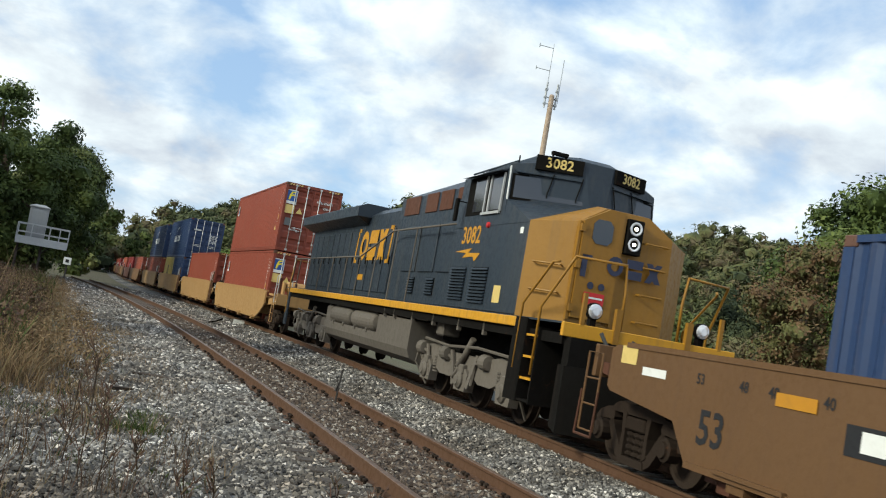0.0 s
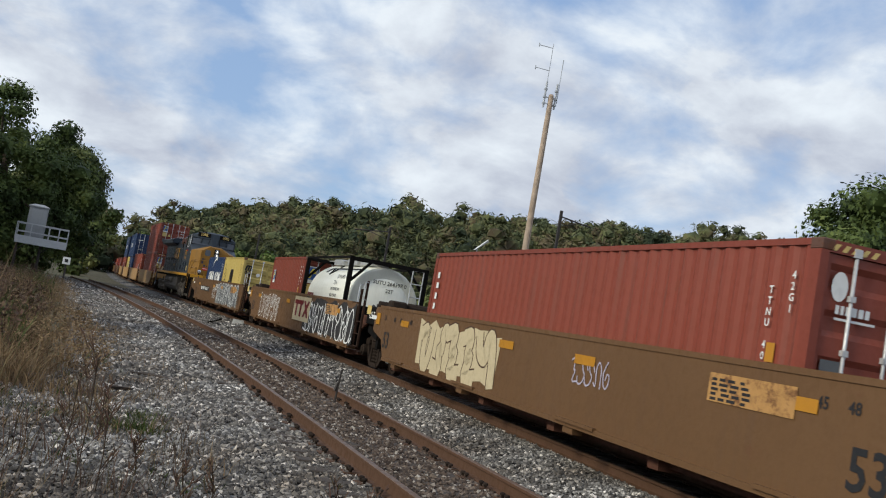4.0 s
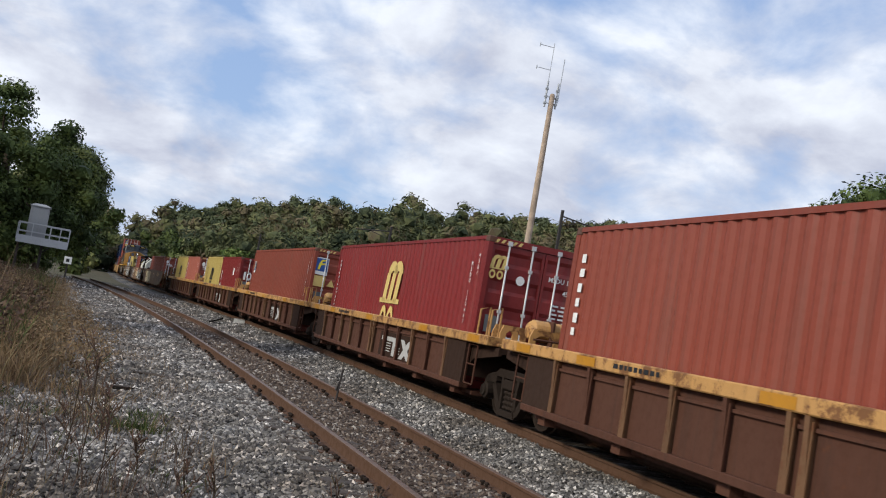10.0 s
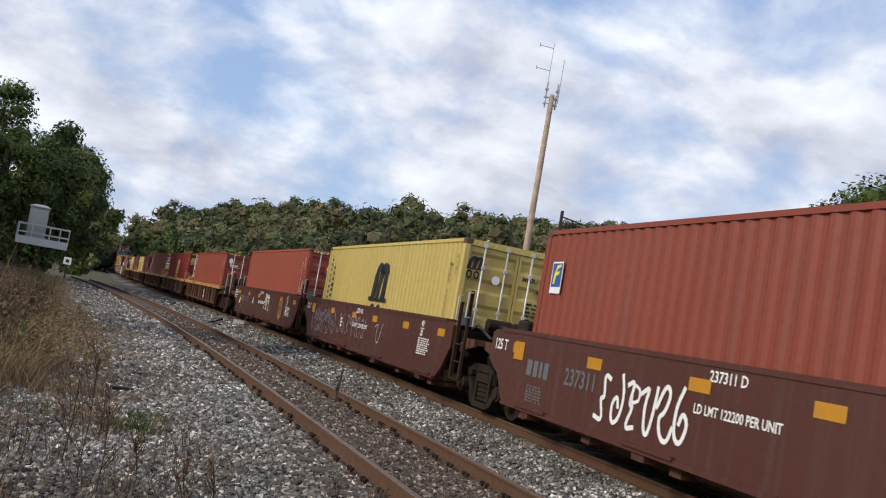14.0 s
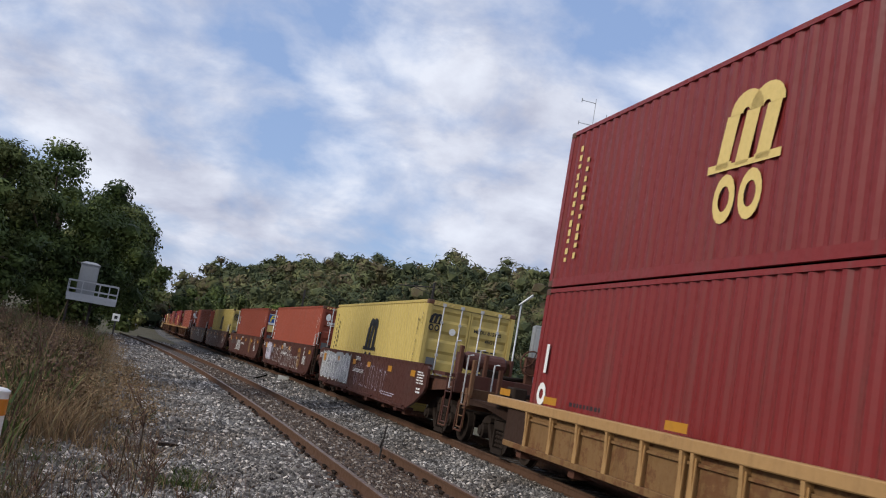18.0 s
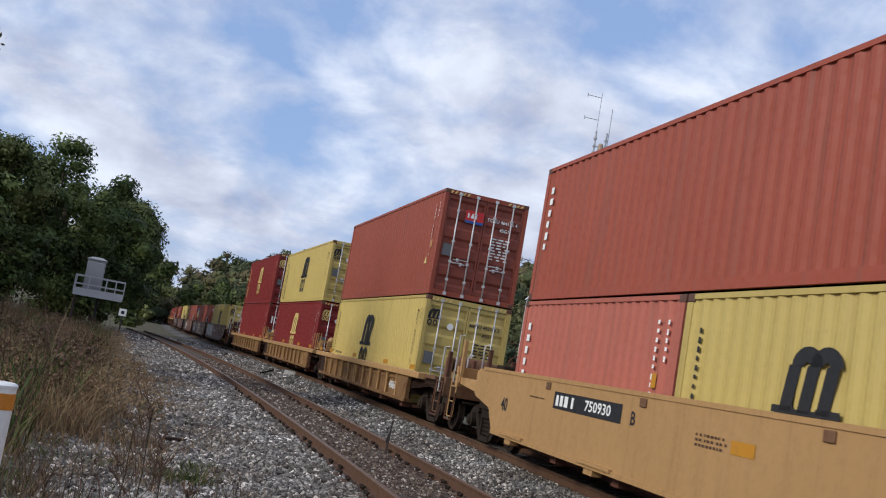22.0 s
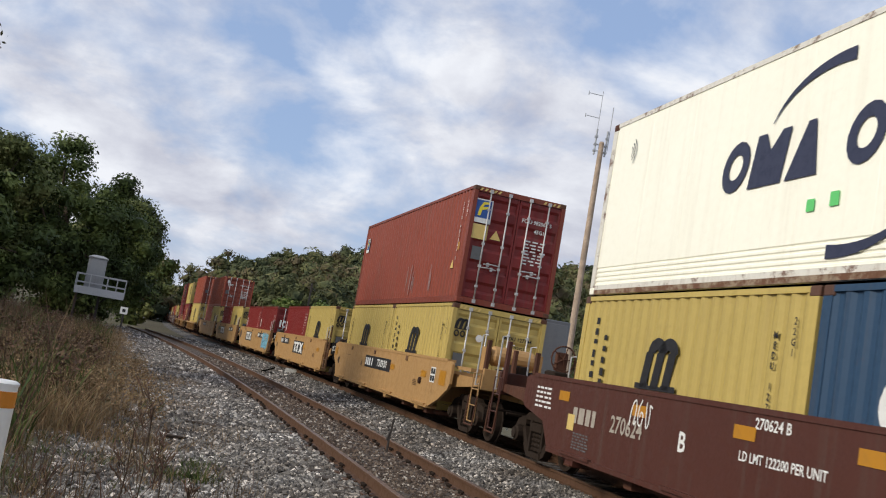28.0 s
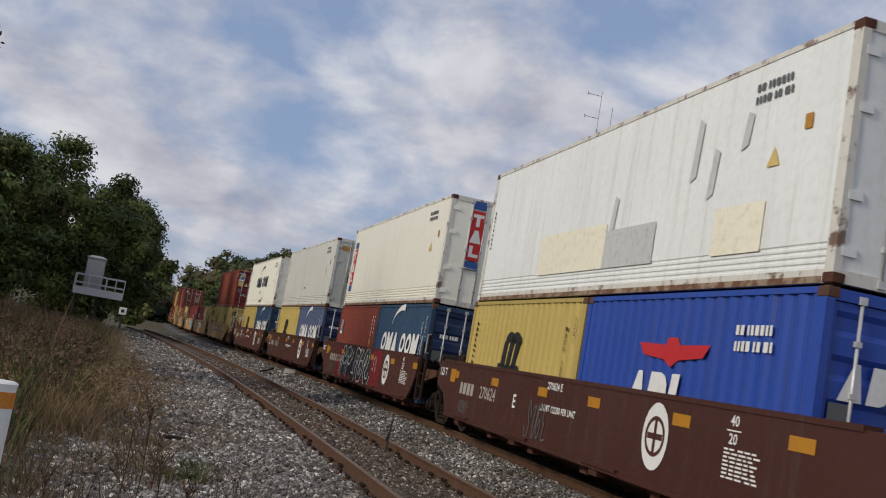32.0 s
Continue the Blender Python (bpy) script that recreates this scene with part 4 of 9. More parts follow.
def reefer(u, z, paint, label, marks=None, rust_frame=None):
    L, H = 12.192, 2.896
    root = tagged(new("refrigerated_container"), label, "shipping container", CONTAINER_GROUP)
    put("frame", cached(("frame", 12.19, 2.9), container_frame, L, H), rust_frame or RUST_WHITE, root, "white frame with rusted edges")
    for sx in (-1, 1):
        put("side_panel", cached(("reefer_side", sx), reefer_side, L, H, sx), paint, root)
        leaf = put("door", cached(("reefer_door", sx), reefer_door, L, H, sx), paint, root)
        for x in (0.22, 0.62):
            put("lock_rod", cached(("lock_rod", 12.19, 2.9, sx * x), lock_rod, L, H, sx * x), ROD, leaf)
        put("door_handle", cached(("door_handle", 12.19, 2.9, sx, 0), lock_handle, L, H, sx * 0.28, sx, 1.02), ROD, leaf)
    twist_locks(root, L)
    for sx in (-1, 1):
        # dark strip over the frame: rust, and the gap's shadow painted in
        made("bottom_rail", lambda bm: box(bm, *sorted((sx * (HALF_W + 0.002), sx * (HALF_W - 0.03))), -L / 2 + 0.18, L / 2 - 0.18, 0.002, 0.075), SHADED_RAIL, root, "dark rust-stained bottom rail with the gap's shadow painted in")
    put("roof", cached(("roof", 12.19, 2.9), container_roof, L, H), paint, root)
    put("floor_pan", cached(("floor_pan", 12.19, 2.9), container_floor, L, H), BLACK, root)
    put("front_panel", cached(("front_panel", 12.19, 2.9), container_front, L, H), paint, root)
    for sx in (-1, 1):
        for sy in (-1, 1):
            for zz in (0.0, H - 0.118):
                m = pose(sx * (HALF_W - 0.078), sy * (L / 2 - 0.086), zz) @ Matrix.Diagonal((1 if sx < 0 else -1, 1 if sy < 0 else -1, 1, 1))
                put("corner_casting", cached(("corner_casting",), casting), RUSTY if sy < 0 or zz > 1 else paint, root, at=m)
    e = -L / 2 + 0.014
    shapes("warning_sticker", [[(-0.15, 0), (0.15, 0), (0, 0.26)]], MARK_YELLOW, root, on_end(-0.42, e - 0.004, 1.55))
    shapes("label_plate", [rect(-0.12, 0.12, -0.16, 0.16)], MARK_GREY, root, on_end(-0.42, e - 0.004, 1.25))
    shapes("serial_line", bars(8, 0.07, 0.1, 0.03, 2, 1.6, 12), MARK_GREY, root, on_side(S, -L / 2 + 1.9, H - 0.42))
    shapes("warning_sticker", [[(-0.13, 0), (0.13, 0), (0, 0.24)]], MARK_YELLOW, root, on_side(S, -L / 2 + 1.35, H - 1.45))
    shapes("capacity_sticker", [rect(-0.07, 0.07, 0, 0.18)], MARK_ORANGE, root, on_side(S, -L / 2 + 0.75, H - 1.1))
    if marks:
        marks(root, L, H)
    return rolls(root, u, z)


# ---- wheels and trucks ----
def wheelset(bm):
    tube(bm, [(-1.0, 0, 0), (1.0, 0, 0)], 0.085, 10)
    for sx in (-1, 1):
        drum(bm, (sx * 0.755, 0, 0), "x", [(-0.07 * sx, 0.15), (-0.07 * sx, 0.455), (-0.045 * sx, 0.455), (-0.04 * sx, 0.425), (0.07 * sx, 0.42), (0.07 * sx, 0.36), (0.035 * sx, 0.34), (0.03 * sx, 0.17), (0.08 * sx, 0.15)], 24)


def side_frame(bm, sx):
    """Cast side frame with two window openings and a spring nest between."""
    x0, x1 = sorted((sx * 0.93, sx * 1.07))
    for sy in (-1, 1):
        prism(bm, [(sy * 1.14, 0.46), (sy * 1.15, 0.62), (sy * 1.04, 0.72), (sy * 0.84, 0.78), (sy * 0.66, 0.80), (sy * 0.62, 0.66), (sy * 0.68, 0.56), (sy * 0.74, 0.62), (sy * 1.02, 0.60), (sy * 1.06, 0.46)], x0, x1, "x")
        prism(bm, [(sy * 0.76, 0.58), (sy * 0.66, 0.64), (sy * 0.50, 0.46), (sy * 0.40, 0.33), (sy * 0.26, 0.22), (sy * 0.30, 0.10), (sy * 0.46, 0.18), (sy * 0.60, 0.34)], x0, x1, "x")
        prism(bm, [(sy * 0.38, 0.76), (sy * 0.27, 0.76), (sy * 0.26, 0.2), (sy * 0.36, 0.26), (sy * 0.34, 0.5)], x0 - 0.012, x1 + 0.012, "x")
        drum(bm, (sx * 1.0, sy * 0.89, 0.455), "x", [(sx * -0.02, 0.15), (sx * 0.15, 0.15), (sx * 0.17, 0.11), (sx * 0.2, 0.10)], 12)
    prism(bm, [(-0.80, 0.74), (0.80, 0.74), (0.55, 0.88), (-0.55, 0.88)], x0, x1, "x")
    prism(bm, [(-0.34, 0.10), (0.34, 0.10), (0.30, 0.20), (-0.30, 0.20)], x0 - 0.02, x1 + 0.02, "x")


def spring(bm):
    prof = [(0, 0.05)]
    for i in range(4):
        prof += [(i * 0.085 + 0.018, 0.078), (i * 0.085 + 0.048, 0.078), (i * 0.085 + 0.066, 0.048)]
    drum(bm, (0, 0, 0), "z", prof, 7)


def bolster_end(bm, sx):
    box(bm, *sorted((sx * 0.9, sx * 1.1)), -0.25, 0.25, 0.55, 0.72, 0.02)


def bolster(bm):
    box(bm, -0.95, 0.95, -0.22, 0.22, 0.50, 0.86, 0.03)
    box(bm, -0.35, 0.35, -0.3, 0.3, 0.8, 1.0, 0.02)


WHEELS = []


def truck(parent, y):
    root = new("truck")
    root.parent, root.matrix_basis = parent, pose(0, y, 0)
    put("bolster", cached(("bolster",), bolster), TRUCK, root)
    for sx in (-1, 1):
        put("side_frame", cached(("side_frame", sx), side_frame, sx), TRUCK, root)
        put("bolster_end", cached(("bolster_end", sx), bolster_end, sx), TRUCK, root)
        for y in (-0.17, 0.0, 0.17):
            put("coil_spring", cached(("coil_spring",), spring), TRUCK, root, at=pose(sx * 1.0, y, 0.215))
    for sy in (-1, 1):
        WHEELS.append(put("wheelset", cached(("wheelset",), wheelset), TRUCK, root, at=pose(0, sy * 0.89, 0.455)))
    return root


# ---- well cars ----
CAR_GROUP = "articulated well car units of the train"


def side_smooth(bm, sx, half, low, zb, zt):
    """Plate side: chamfered foot at both ends, thick top edge, narrow foot flange."""
    x0, x1 = sorted((sx * 1.50, sx * 1.44))
    lead, trail = half
    prof = [(-low[1], zb), (low[0], zb), (low[0] + min(0.35, (lead - low[0]) / 2), zb + 0.40), (lead - 0.1, zb + 0.56), (lead, zb + 0.62), (lead, zt - 0.06), (lead - 0.15, zt), (-trail + 0.15, zt), (-trail, zt - 0.06), (-trail, zb + 0.62), (-trail + 0.1, zb + 0.5), (-(low[1] + trail) / 2, zb + 0.22)]
    prism(bm, prof, x0, x1, "x")
    a, b = sorted((sx * 1.515, sx * 1.30))
    box(bm, a, b, -trail + 0.4, lead - 0.4, zt - 0.02, zt + 0.045)
    a, b = sorted((sx * 1.53, sx * 1.28))
    box(bm, a, b, -low[1] + 0.05, low[0] - 0.05, zb - 0.05, zb + 0.02)
    for i in range(4):
        y = -low[1] + 1.0 + i * (low[0] + low[1] - 2.0) / 3
        box(bm, *sorted((sx * 1.56, sx * 1.42)), y - 0.8, y + 0.35, zb + 0.0, zb + 0.045)
        box(bm, *sorted((sx * 1.50, sx * 1.34)), y - 0.15, y + 0.15, zb - 0.14, zb - 0.03)


def side_ribbed(bm, sx, half, zb, zc):
    """Recessed web plate between a foot angle and the top chord; the ribs are parts of their own."""
    lead, trail = half
    box(bm, *sorted((sx * 1.40, sx * 1.36)), -trail, lead, zb, zc)


def chord(bm, sx, lead, trail, zc, zt):
    box(bm, *sorted((sx * 1.52, sx * 1.27)), -trail, lead, zc, zt, 0.015)


def rib(bm, sx, zb, zc):
    prism(bm, [(sx * 1.40, zb), (sx * 1.46, zb), (sx * 1.51, zc), (sx * 1.40, zc)], -0.035, 0.035, "y")
    box(bm, *sorted((sx * 1.475, sx * 1.455)), -0.06, 0.06, zb, zc - 0.05)


def well_floor(bm, lead, trail, z):
    for i in range(6):
        y = -trail + 0.6 + i * (lead + trail - 1.2) / 5
        box(bm, -1.36, 1.36, y - 0.12, y + 0.12, z - 0.12, z)
    box(bm, -1.2, -0.9, -trail, lead, z - 0.08, z - 0.01)
    box(bm, 0.9, 1.2, -trail, lead, z - 0.08, z - 0.01)


def end_deck(bm, sy, y0, y1, zt, joint):
    """Shear plate over the truck, sloping to the middle sill; joint: an articulated connector, else a coupler end."""
    a, b = sorted((sy * y0, sy * y1))
    box(bm, -1.30, 1.30, a, b, zt - 0.26, zt - 0.16)
    box(bm, -0.42, 0.42, a, b, 0.93, zt - 0.1, 0.02)
    box(bm, -1.36, 1.36, *sorted((sy * y0, sy * (y0 + 0.12))), 0.62, zt - 0.1)
    for sx in (-1, 1):
        prism(bm, [(sy * y0, zt - 0.26), (sy * y0, 0.75), (sy * (y0 + 0.3), 0.95), (sy * y1, zt - 0.30), (sy * y1, zt - 0.16)], *sorted((sx * 1.27, sx * 1.33)), "x")


def end_plate(bm, sy, y, zt):
    """Cross wall at the car end that the end fittings stand on."""
    box(bm, -1.4, 1.4, *sorted((sy * y, sy * (y + 0.10))), zt - 0.42, zt + 0.02, 0.01)


def coupler(bm, sy, y):
    box(bm, -0.10, 0.10, *sorted((sy * (y - 0.9), sy * (y + 0.12))), 0.80, 1.0, 0.02)
    box(bm, -0.2, 0.12, *sorted((sy * (y + 0.10), sy * (y + 0.40))), 0.74, 1.04, 0.03)


def ladder(bm, x, y, z0, z1, rungs, w=0.42, along="y"):
    d = (0, w) if along == "y" else (w, 0)
    pts = [(x, y, z0), (x, y, z1), (x + d[0], y + d[1], z1), (x + d[0], y + d[1], z0)]
    tube(bm, pts, 0.018, 6)
    for i in range(rungs):
        z = z0 + (z1 - z0) * i / max(1, rungs)
        tube(bm, [(x, y, z), (x + d[0], y + d[1], z)], 0.014, 6)


def post_rail(bm, x, y, z0, z1):
    """End guide post with a bent grab iron in front."""
    box(bm, x - 0.04, x + 0.04, y - 0.055, y + 0.055, z0, z1, 0.008)


def post_grab(bm, x, y, z0, z1):
    tube(bm, [(x - 0.02, y + 0.16, z0 + 0.05), (x - 0.11, y + 0.16, z0), (x - 0.11, y + 0.16, z1 + 0.08), (x - 0.02, y + 0.1, z1 + 0.1)], 0.017, 6)


def hand_wheel(bm, x, y, z):
    r = 0.28
    pts = [(x + r * math.cos(a * math.tau / 16), y, z + r * math.sin(a * math.tau / 16)) for a in range(17)]
    tube(bm, pts, 0.018, 6)
    for a in range(5):
        tube(bm, [(x, y, z), (x + r * math.cos(a * math.tau / 5), y + 0.03, z + r * math.sin(a * math.tau / 5))], 0.013, 5)
    box(bm, x - 0.12, x + 0.12, y + 0.02, y + 0.2, z - 0.26, z + 0.14, 0.02)


def air_tank(bm, y):
    drum(bm, (-0.45, y, 1.62), "x", [(-0.72, 0.04), (-0.70, 0.13), (-0.62, 0.185), (0.62, 0.185), (0.70, 0.13), (0.72, 0.04)], 18)


def arch_stand(bm, y, x0=-1.24, x1=-0.74):
    """Upright plate with an arched opening."""
    m = (x0 + x1) / 2
    for a, b in ((x0, x0 + 0.11), (x1 - 0.11, x1)):
        prism(bm, [(a, 1.25), (b, 1.25), (b, 1.50), (a, 1.50)], y - 0.02, y + 0.02, "y")
    prism(bm, [(x0, 1.50), (x0 + 0.11, 1.50), (m - 0.08, 1.56), (m + 0.08, 1.56), (x1 - 0.11, 1.50), (x1, 1.50), (x1 - 0.05, 1.64), (x0 + 0.05, 1.64)], y - 0.02, y + 0.02, "y")


def joint_ladder(bm, y, z1):
    for d in (0.0, 0.46):
        box(bm, -1.47, -1.41, y - d - 0.03, y - d + 0.03, 0.50, z1 if d else z1 - 0.22, 0.008)
    for z in (0.52, 0.84, 1.16):
        tube(bm, [(-1.46, y, z), (-1.46, y - 0.46, z)], 0.016, 6)


def joint_grab(bm, y, z0, z1):
    tube(bm, [(-1.44, y, z0), (-1.52, y, z0), (-1.52, y, z1), (-1.44, y, z1)], 0.015, 6)


def joint_pipes(bm, y, zt):
    """Brake pipes and hoses looping over the joint."""
    for i in range(4):
        x = -1.15 + i * 0.3
        tube(bm, [(x, y + 0.5, zt - 0.18 + 0.05 * (i % 2)), (x + 0.05, y + 0.1, zt + 0.02 - 0.07 * i), (x + 0.12, y - 0.45, zt - 0.2 + 0.04 * i), (x + 0.1, y - 1.0, zt - 0.05)], 0.028, 6)


def joint_valve(bm, y, zt):
    box(bm, -0.95, -0.6, y - 0.2, y + 0.12, zt - 0.1, zt + 0.14, 0.03)
    drum(bm, (-0.8, y - 0.24, zt + 0.06), "x", [(-0.26, 0.04), (-0.24, 0.11), (0.22, 0.11), (0.24, 0.04)], 12)
    drum(bm, (-0.3, y, zt + 0.05), "z", [(-0.1, 0.16), (0.08, 0.16), (0.12, 0.08)], 12)


def joint_beam(bm, y, zt):
    box(bm, -1.36, 1.36, y - 0.14, y + 0.02, zt - 0.34, zt - 0.12, 0.02)
    box(bm, -1.3, -0.5, y - 0.4, y - 0.1, zt - 0.62, zt - 0.3, 0.03)


def joint(root, sy, hf, pivot, zt, body):
    """Fittings at an articulated end: ladder and pipes behind a unit, number panel before one."""
    post = RIB_WORN if body is TTX_YELLOW else DARK_RUST
    if sy < 0:
        put("ladder", cached(("joint_ladder", hf, zt), joint_ladder, -hf - 0.10, zt + 0.62), post, root)
        for d, a, b in ((0.03, 0.05, 0.52), (0.53, 0.12, 0.58)):
            put("grab_iron", cached(("joint_grab", hf, zt, d), joint_grab, -hf - 0.07 - d, zt + a, zt + b), ROD, root)
        put("brake_pipe", cached(("joint_pipes", hf, zt), joint_pipes, -hf - 0.35, zt), RUBBER, root)
        put("control_valve", cached(("joint_valve", hf, zt), joint_valve, -hf - 0.30, zt), TRUCK, root)
        put("cross_beam", cached(("joint_beam", hf, zt), joint_beam, -hf - 0.05, zt), BLACK, root)
    else:
        a, b = hf - 0.1, min(hf + 0.85, pivot - 0.05)
        if body is OXIDE:
            letters("panel_number", "125 T", 0.24, MARK_WHITE, root, on_side(-1.506, hf - 0.45, zt - 0.24))
            made("panel_reflector", lambda bm: box(bm, -1.516, -1.508, hf - 1.45, hf - 1.08, zt - 0.42, zt - 0.14), MARK_ORANGE, root)
            b = min(hf + 0.35, pivot - 0.05)
        else:
            pan = made("number_panel", lambda bm: box(bm, -1.49, -1.40, a, b, zt - 0.46, zt - 0.02, 0.01), BLACK, root, "black panel with white stencilled capacity")
            letters("panel_number", "125 T", 0.24, MARK_WHITE, pan, on_side(-1.494, (a + b) / 2, zt - 0.24))
            made("panel_reflector", lambda bm: box(bm, -1.516, -1.508, a - 0.44, a - 0.12, zt - 0.42, zt - 0.14), MARK_ORANGE, root)
        made("end_web", lambda bm: prism(bm, [(a, 0.80), (b, 0.95), (b, zt - 0.46), (a, zt - 0.46)], -1.40, -1.34, "x"), BLACK, root)
        made("brake_pipe", lambda bm: (tube(bm, [(-1.3, b - 0.1, zt + 0.02), (-0.4, b - 0.1, zt + 0.05), (0.8, b - 0.2, zt)], 0.05, 8), tube(bm, [(-1.3, b - 0.35, zt + 0.04), (0.9, b - 0.4, zt + 0.04)], 0.035, 6)), TRUCK, root)
        made("control_box", lambda bm: (box(bm, -1.1, -0.7, b - 0.75, b - 0.35, zt - 0.1, zt + 0.22, 0.04), drum(bm, (-0.35, b - 0.55, zt + 0.08), "x", [(-0.3, 0.05), (-0.28, 0.14), (0.5, 0.14), (0.52, 0.05)], 12)), TRUCK, root)


def car_end(root, sy, y, body, zt, brake=True, posts=True):
    """Coupler end: cross plate, ladder, guide posts, brake wheel, coupler."""
    made("end_plate", lambda bm: end_plate(bm, sy, y, zt), body, root)
    made("coupler", lambda bm: coupler(bm, sy, y + 0.3), TRUCK, root)
    for x in (-1.33, -0.72, 0.72, 1.33) if posts else ():
        made("guide_post", lambda bm: post_rail(bm, x, sy * (y - 0.05), zt - 0.35, zt + (0.62 if abs(x) > 1 else 0.5)), (body if abs(x) > 1 else RUSTY) if sy > 0 else RUSTY, root)
        made("grab_iron", lambda bm: post_grab(bm, x, sy * (y - 0.05), zt - 0.35, zt + (0.62 if abs(x) > 1 else 0.5)), ROD, root)
    made("ladder", lambda bm: ladder(bm, -1.46, sy * y - (0.3 if sy > 0 else 0.1), 0.42, zt - 0.1, 3), body, root)
    made("step", lambda bm: (tube(bm, [(-1.5, sy * (y - 0.35), 0.35), (-1.5, sy * (y + 0.15), 0.35)], 0.02, 6), tube(bm, [(-1.5, sy * (y - 0.35), 0.35), (-1.48, sy * (y - 0.35), 0.95)], 0.016, 6), tube(bm, [(-1.5, sy * (y + 0.15), 0.35), (-1.48, sy * (y + 0.15), 0.95)], 0.016, 6)), RUSTY, root)
    if brake:
        made("brake_wheel", lambda bm: hand_wheel(bm, 0.45, sy * (y - 0.25), zt + (0.85 if sy > 0 else 0.5)), RUST_ORANGE if sy > 0 else RUSTY, root)
        made("brake_stand", lambda bm: box(bm, 0.36, 0.54, *sorted((sy * (y - 0.4), sy * (y - 0.28))), zt - 0.1, zt + (0.75 if sy > 0 else 0.4), 0.01), RUSTY, root)
        if sy < 0:
            made("air_reservoir", lambda bm: drum(bm, (-0.35, -y + 1.35, zt + 0.33), "x", [(-0.5, 0.05), (-0.48, 0.16), (-0.4, 0.22), (0.5, 0.22), (0.58, 0.16), (0.6, 0.05)], 16), body, root)
            made("reservoir_bracket", lambda bm: (box(bm, -0.95, -0.88, -y + 1.15, -y + 1.55, zt - 0.1, zt + 0.5), box(bm, 0.3, 0.36, -y + 1.15, -y + 1.55, zt - 0.1, zt + 0.5), box(bm, -1.35, 1.35, -y + 0.9, -y + 1.9, zt - 0.1, zt - 0.02)), body, root)
        made("brake_rigging", lambda bm: (box(bm, -0.6, -0.3, *sorted((sy * (y - 0.7), sy * (y - 0.2))), zt - 0.15, zt + 0.2, 0.03), tube(bm, [(-0.9, sy * (y - 0.6), zt), (0.6, sy * (y - 0.5), zt + 0.1)], 0.05, 8), tube(bm, [(-1.2, sy * (y - 0.1), 0.75), (0.9, sy * (y - 0.1), 0.7)], 0.03, 6)), TRUCK, root)


def smooth_unit(u, body, label, pivot=7.83, lead_end=False, trail_end=False, zt=1.56, zb=0.44, half=None, low=None, marks=None, first=False, over=1.55, posts=True):
    root = tagged(new("well_car"), label, "rail car", CAR_GROUP)
    h = 6.65 if body is TTX_YELLOW else 6.95
    half = half or (7.6 if lead_end else h, 7.6 if trail_end else h)
    low = low or tuple(min(6.2, q - 0.8) for q in half)
    if not trail_end:
        low = (low[0], half[1] - (0.62 if body is OXIDE else 0.12))
    for sx in (-1, 1):
        made("side_sill", lambda bm: side_smooth(bm, sx, half, low, zb, zt), body, root)
    made("well_floor", lambda bm: well_floor(bm, low[0], low[1], 0.37), RUSTY, root)
    for sy, end, hf, lw in ((1, lead_end, half[0], low[0]), (-1, trail_end, half[1], low[1])):
        out = pivot + over if end else pivot - 0.12
        made("end_deck", lambda bm: end_deck(bm, sy, max(6.3, lw), out, zt - 0.1, not end), RUSTY if body is not TTX_YELLOW else TTX_YELLOW, root)
        if end:
            car_end(root, sy, out, body, zt - 0.05, posts, posts)
        else:
            joint(root, sy, hf, pivot, zt, body)
            made("end_wall", lambda bm: box(bm, -1.36, 1.36, *sorted((sy * (hf - 0.15), sy * (hf + 0.05))), 0.6, zt - 0.04), BLACK, root)
    truck(root, -pivot)
    if first:
        truck(root, pivot)
    if marks:
        marks(root)
    return rolls(root, u)


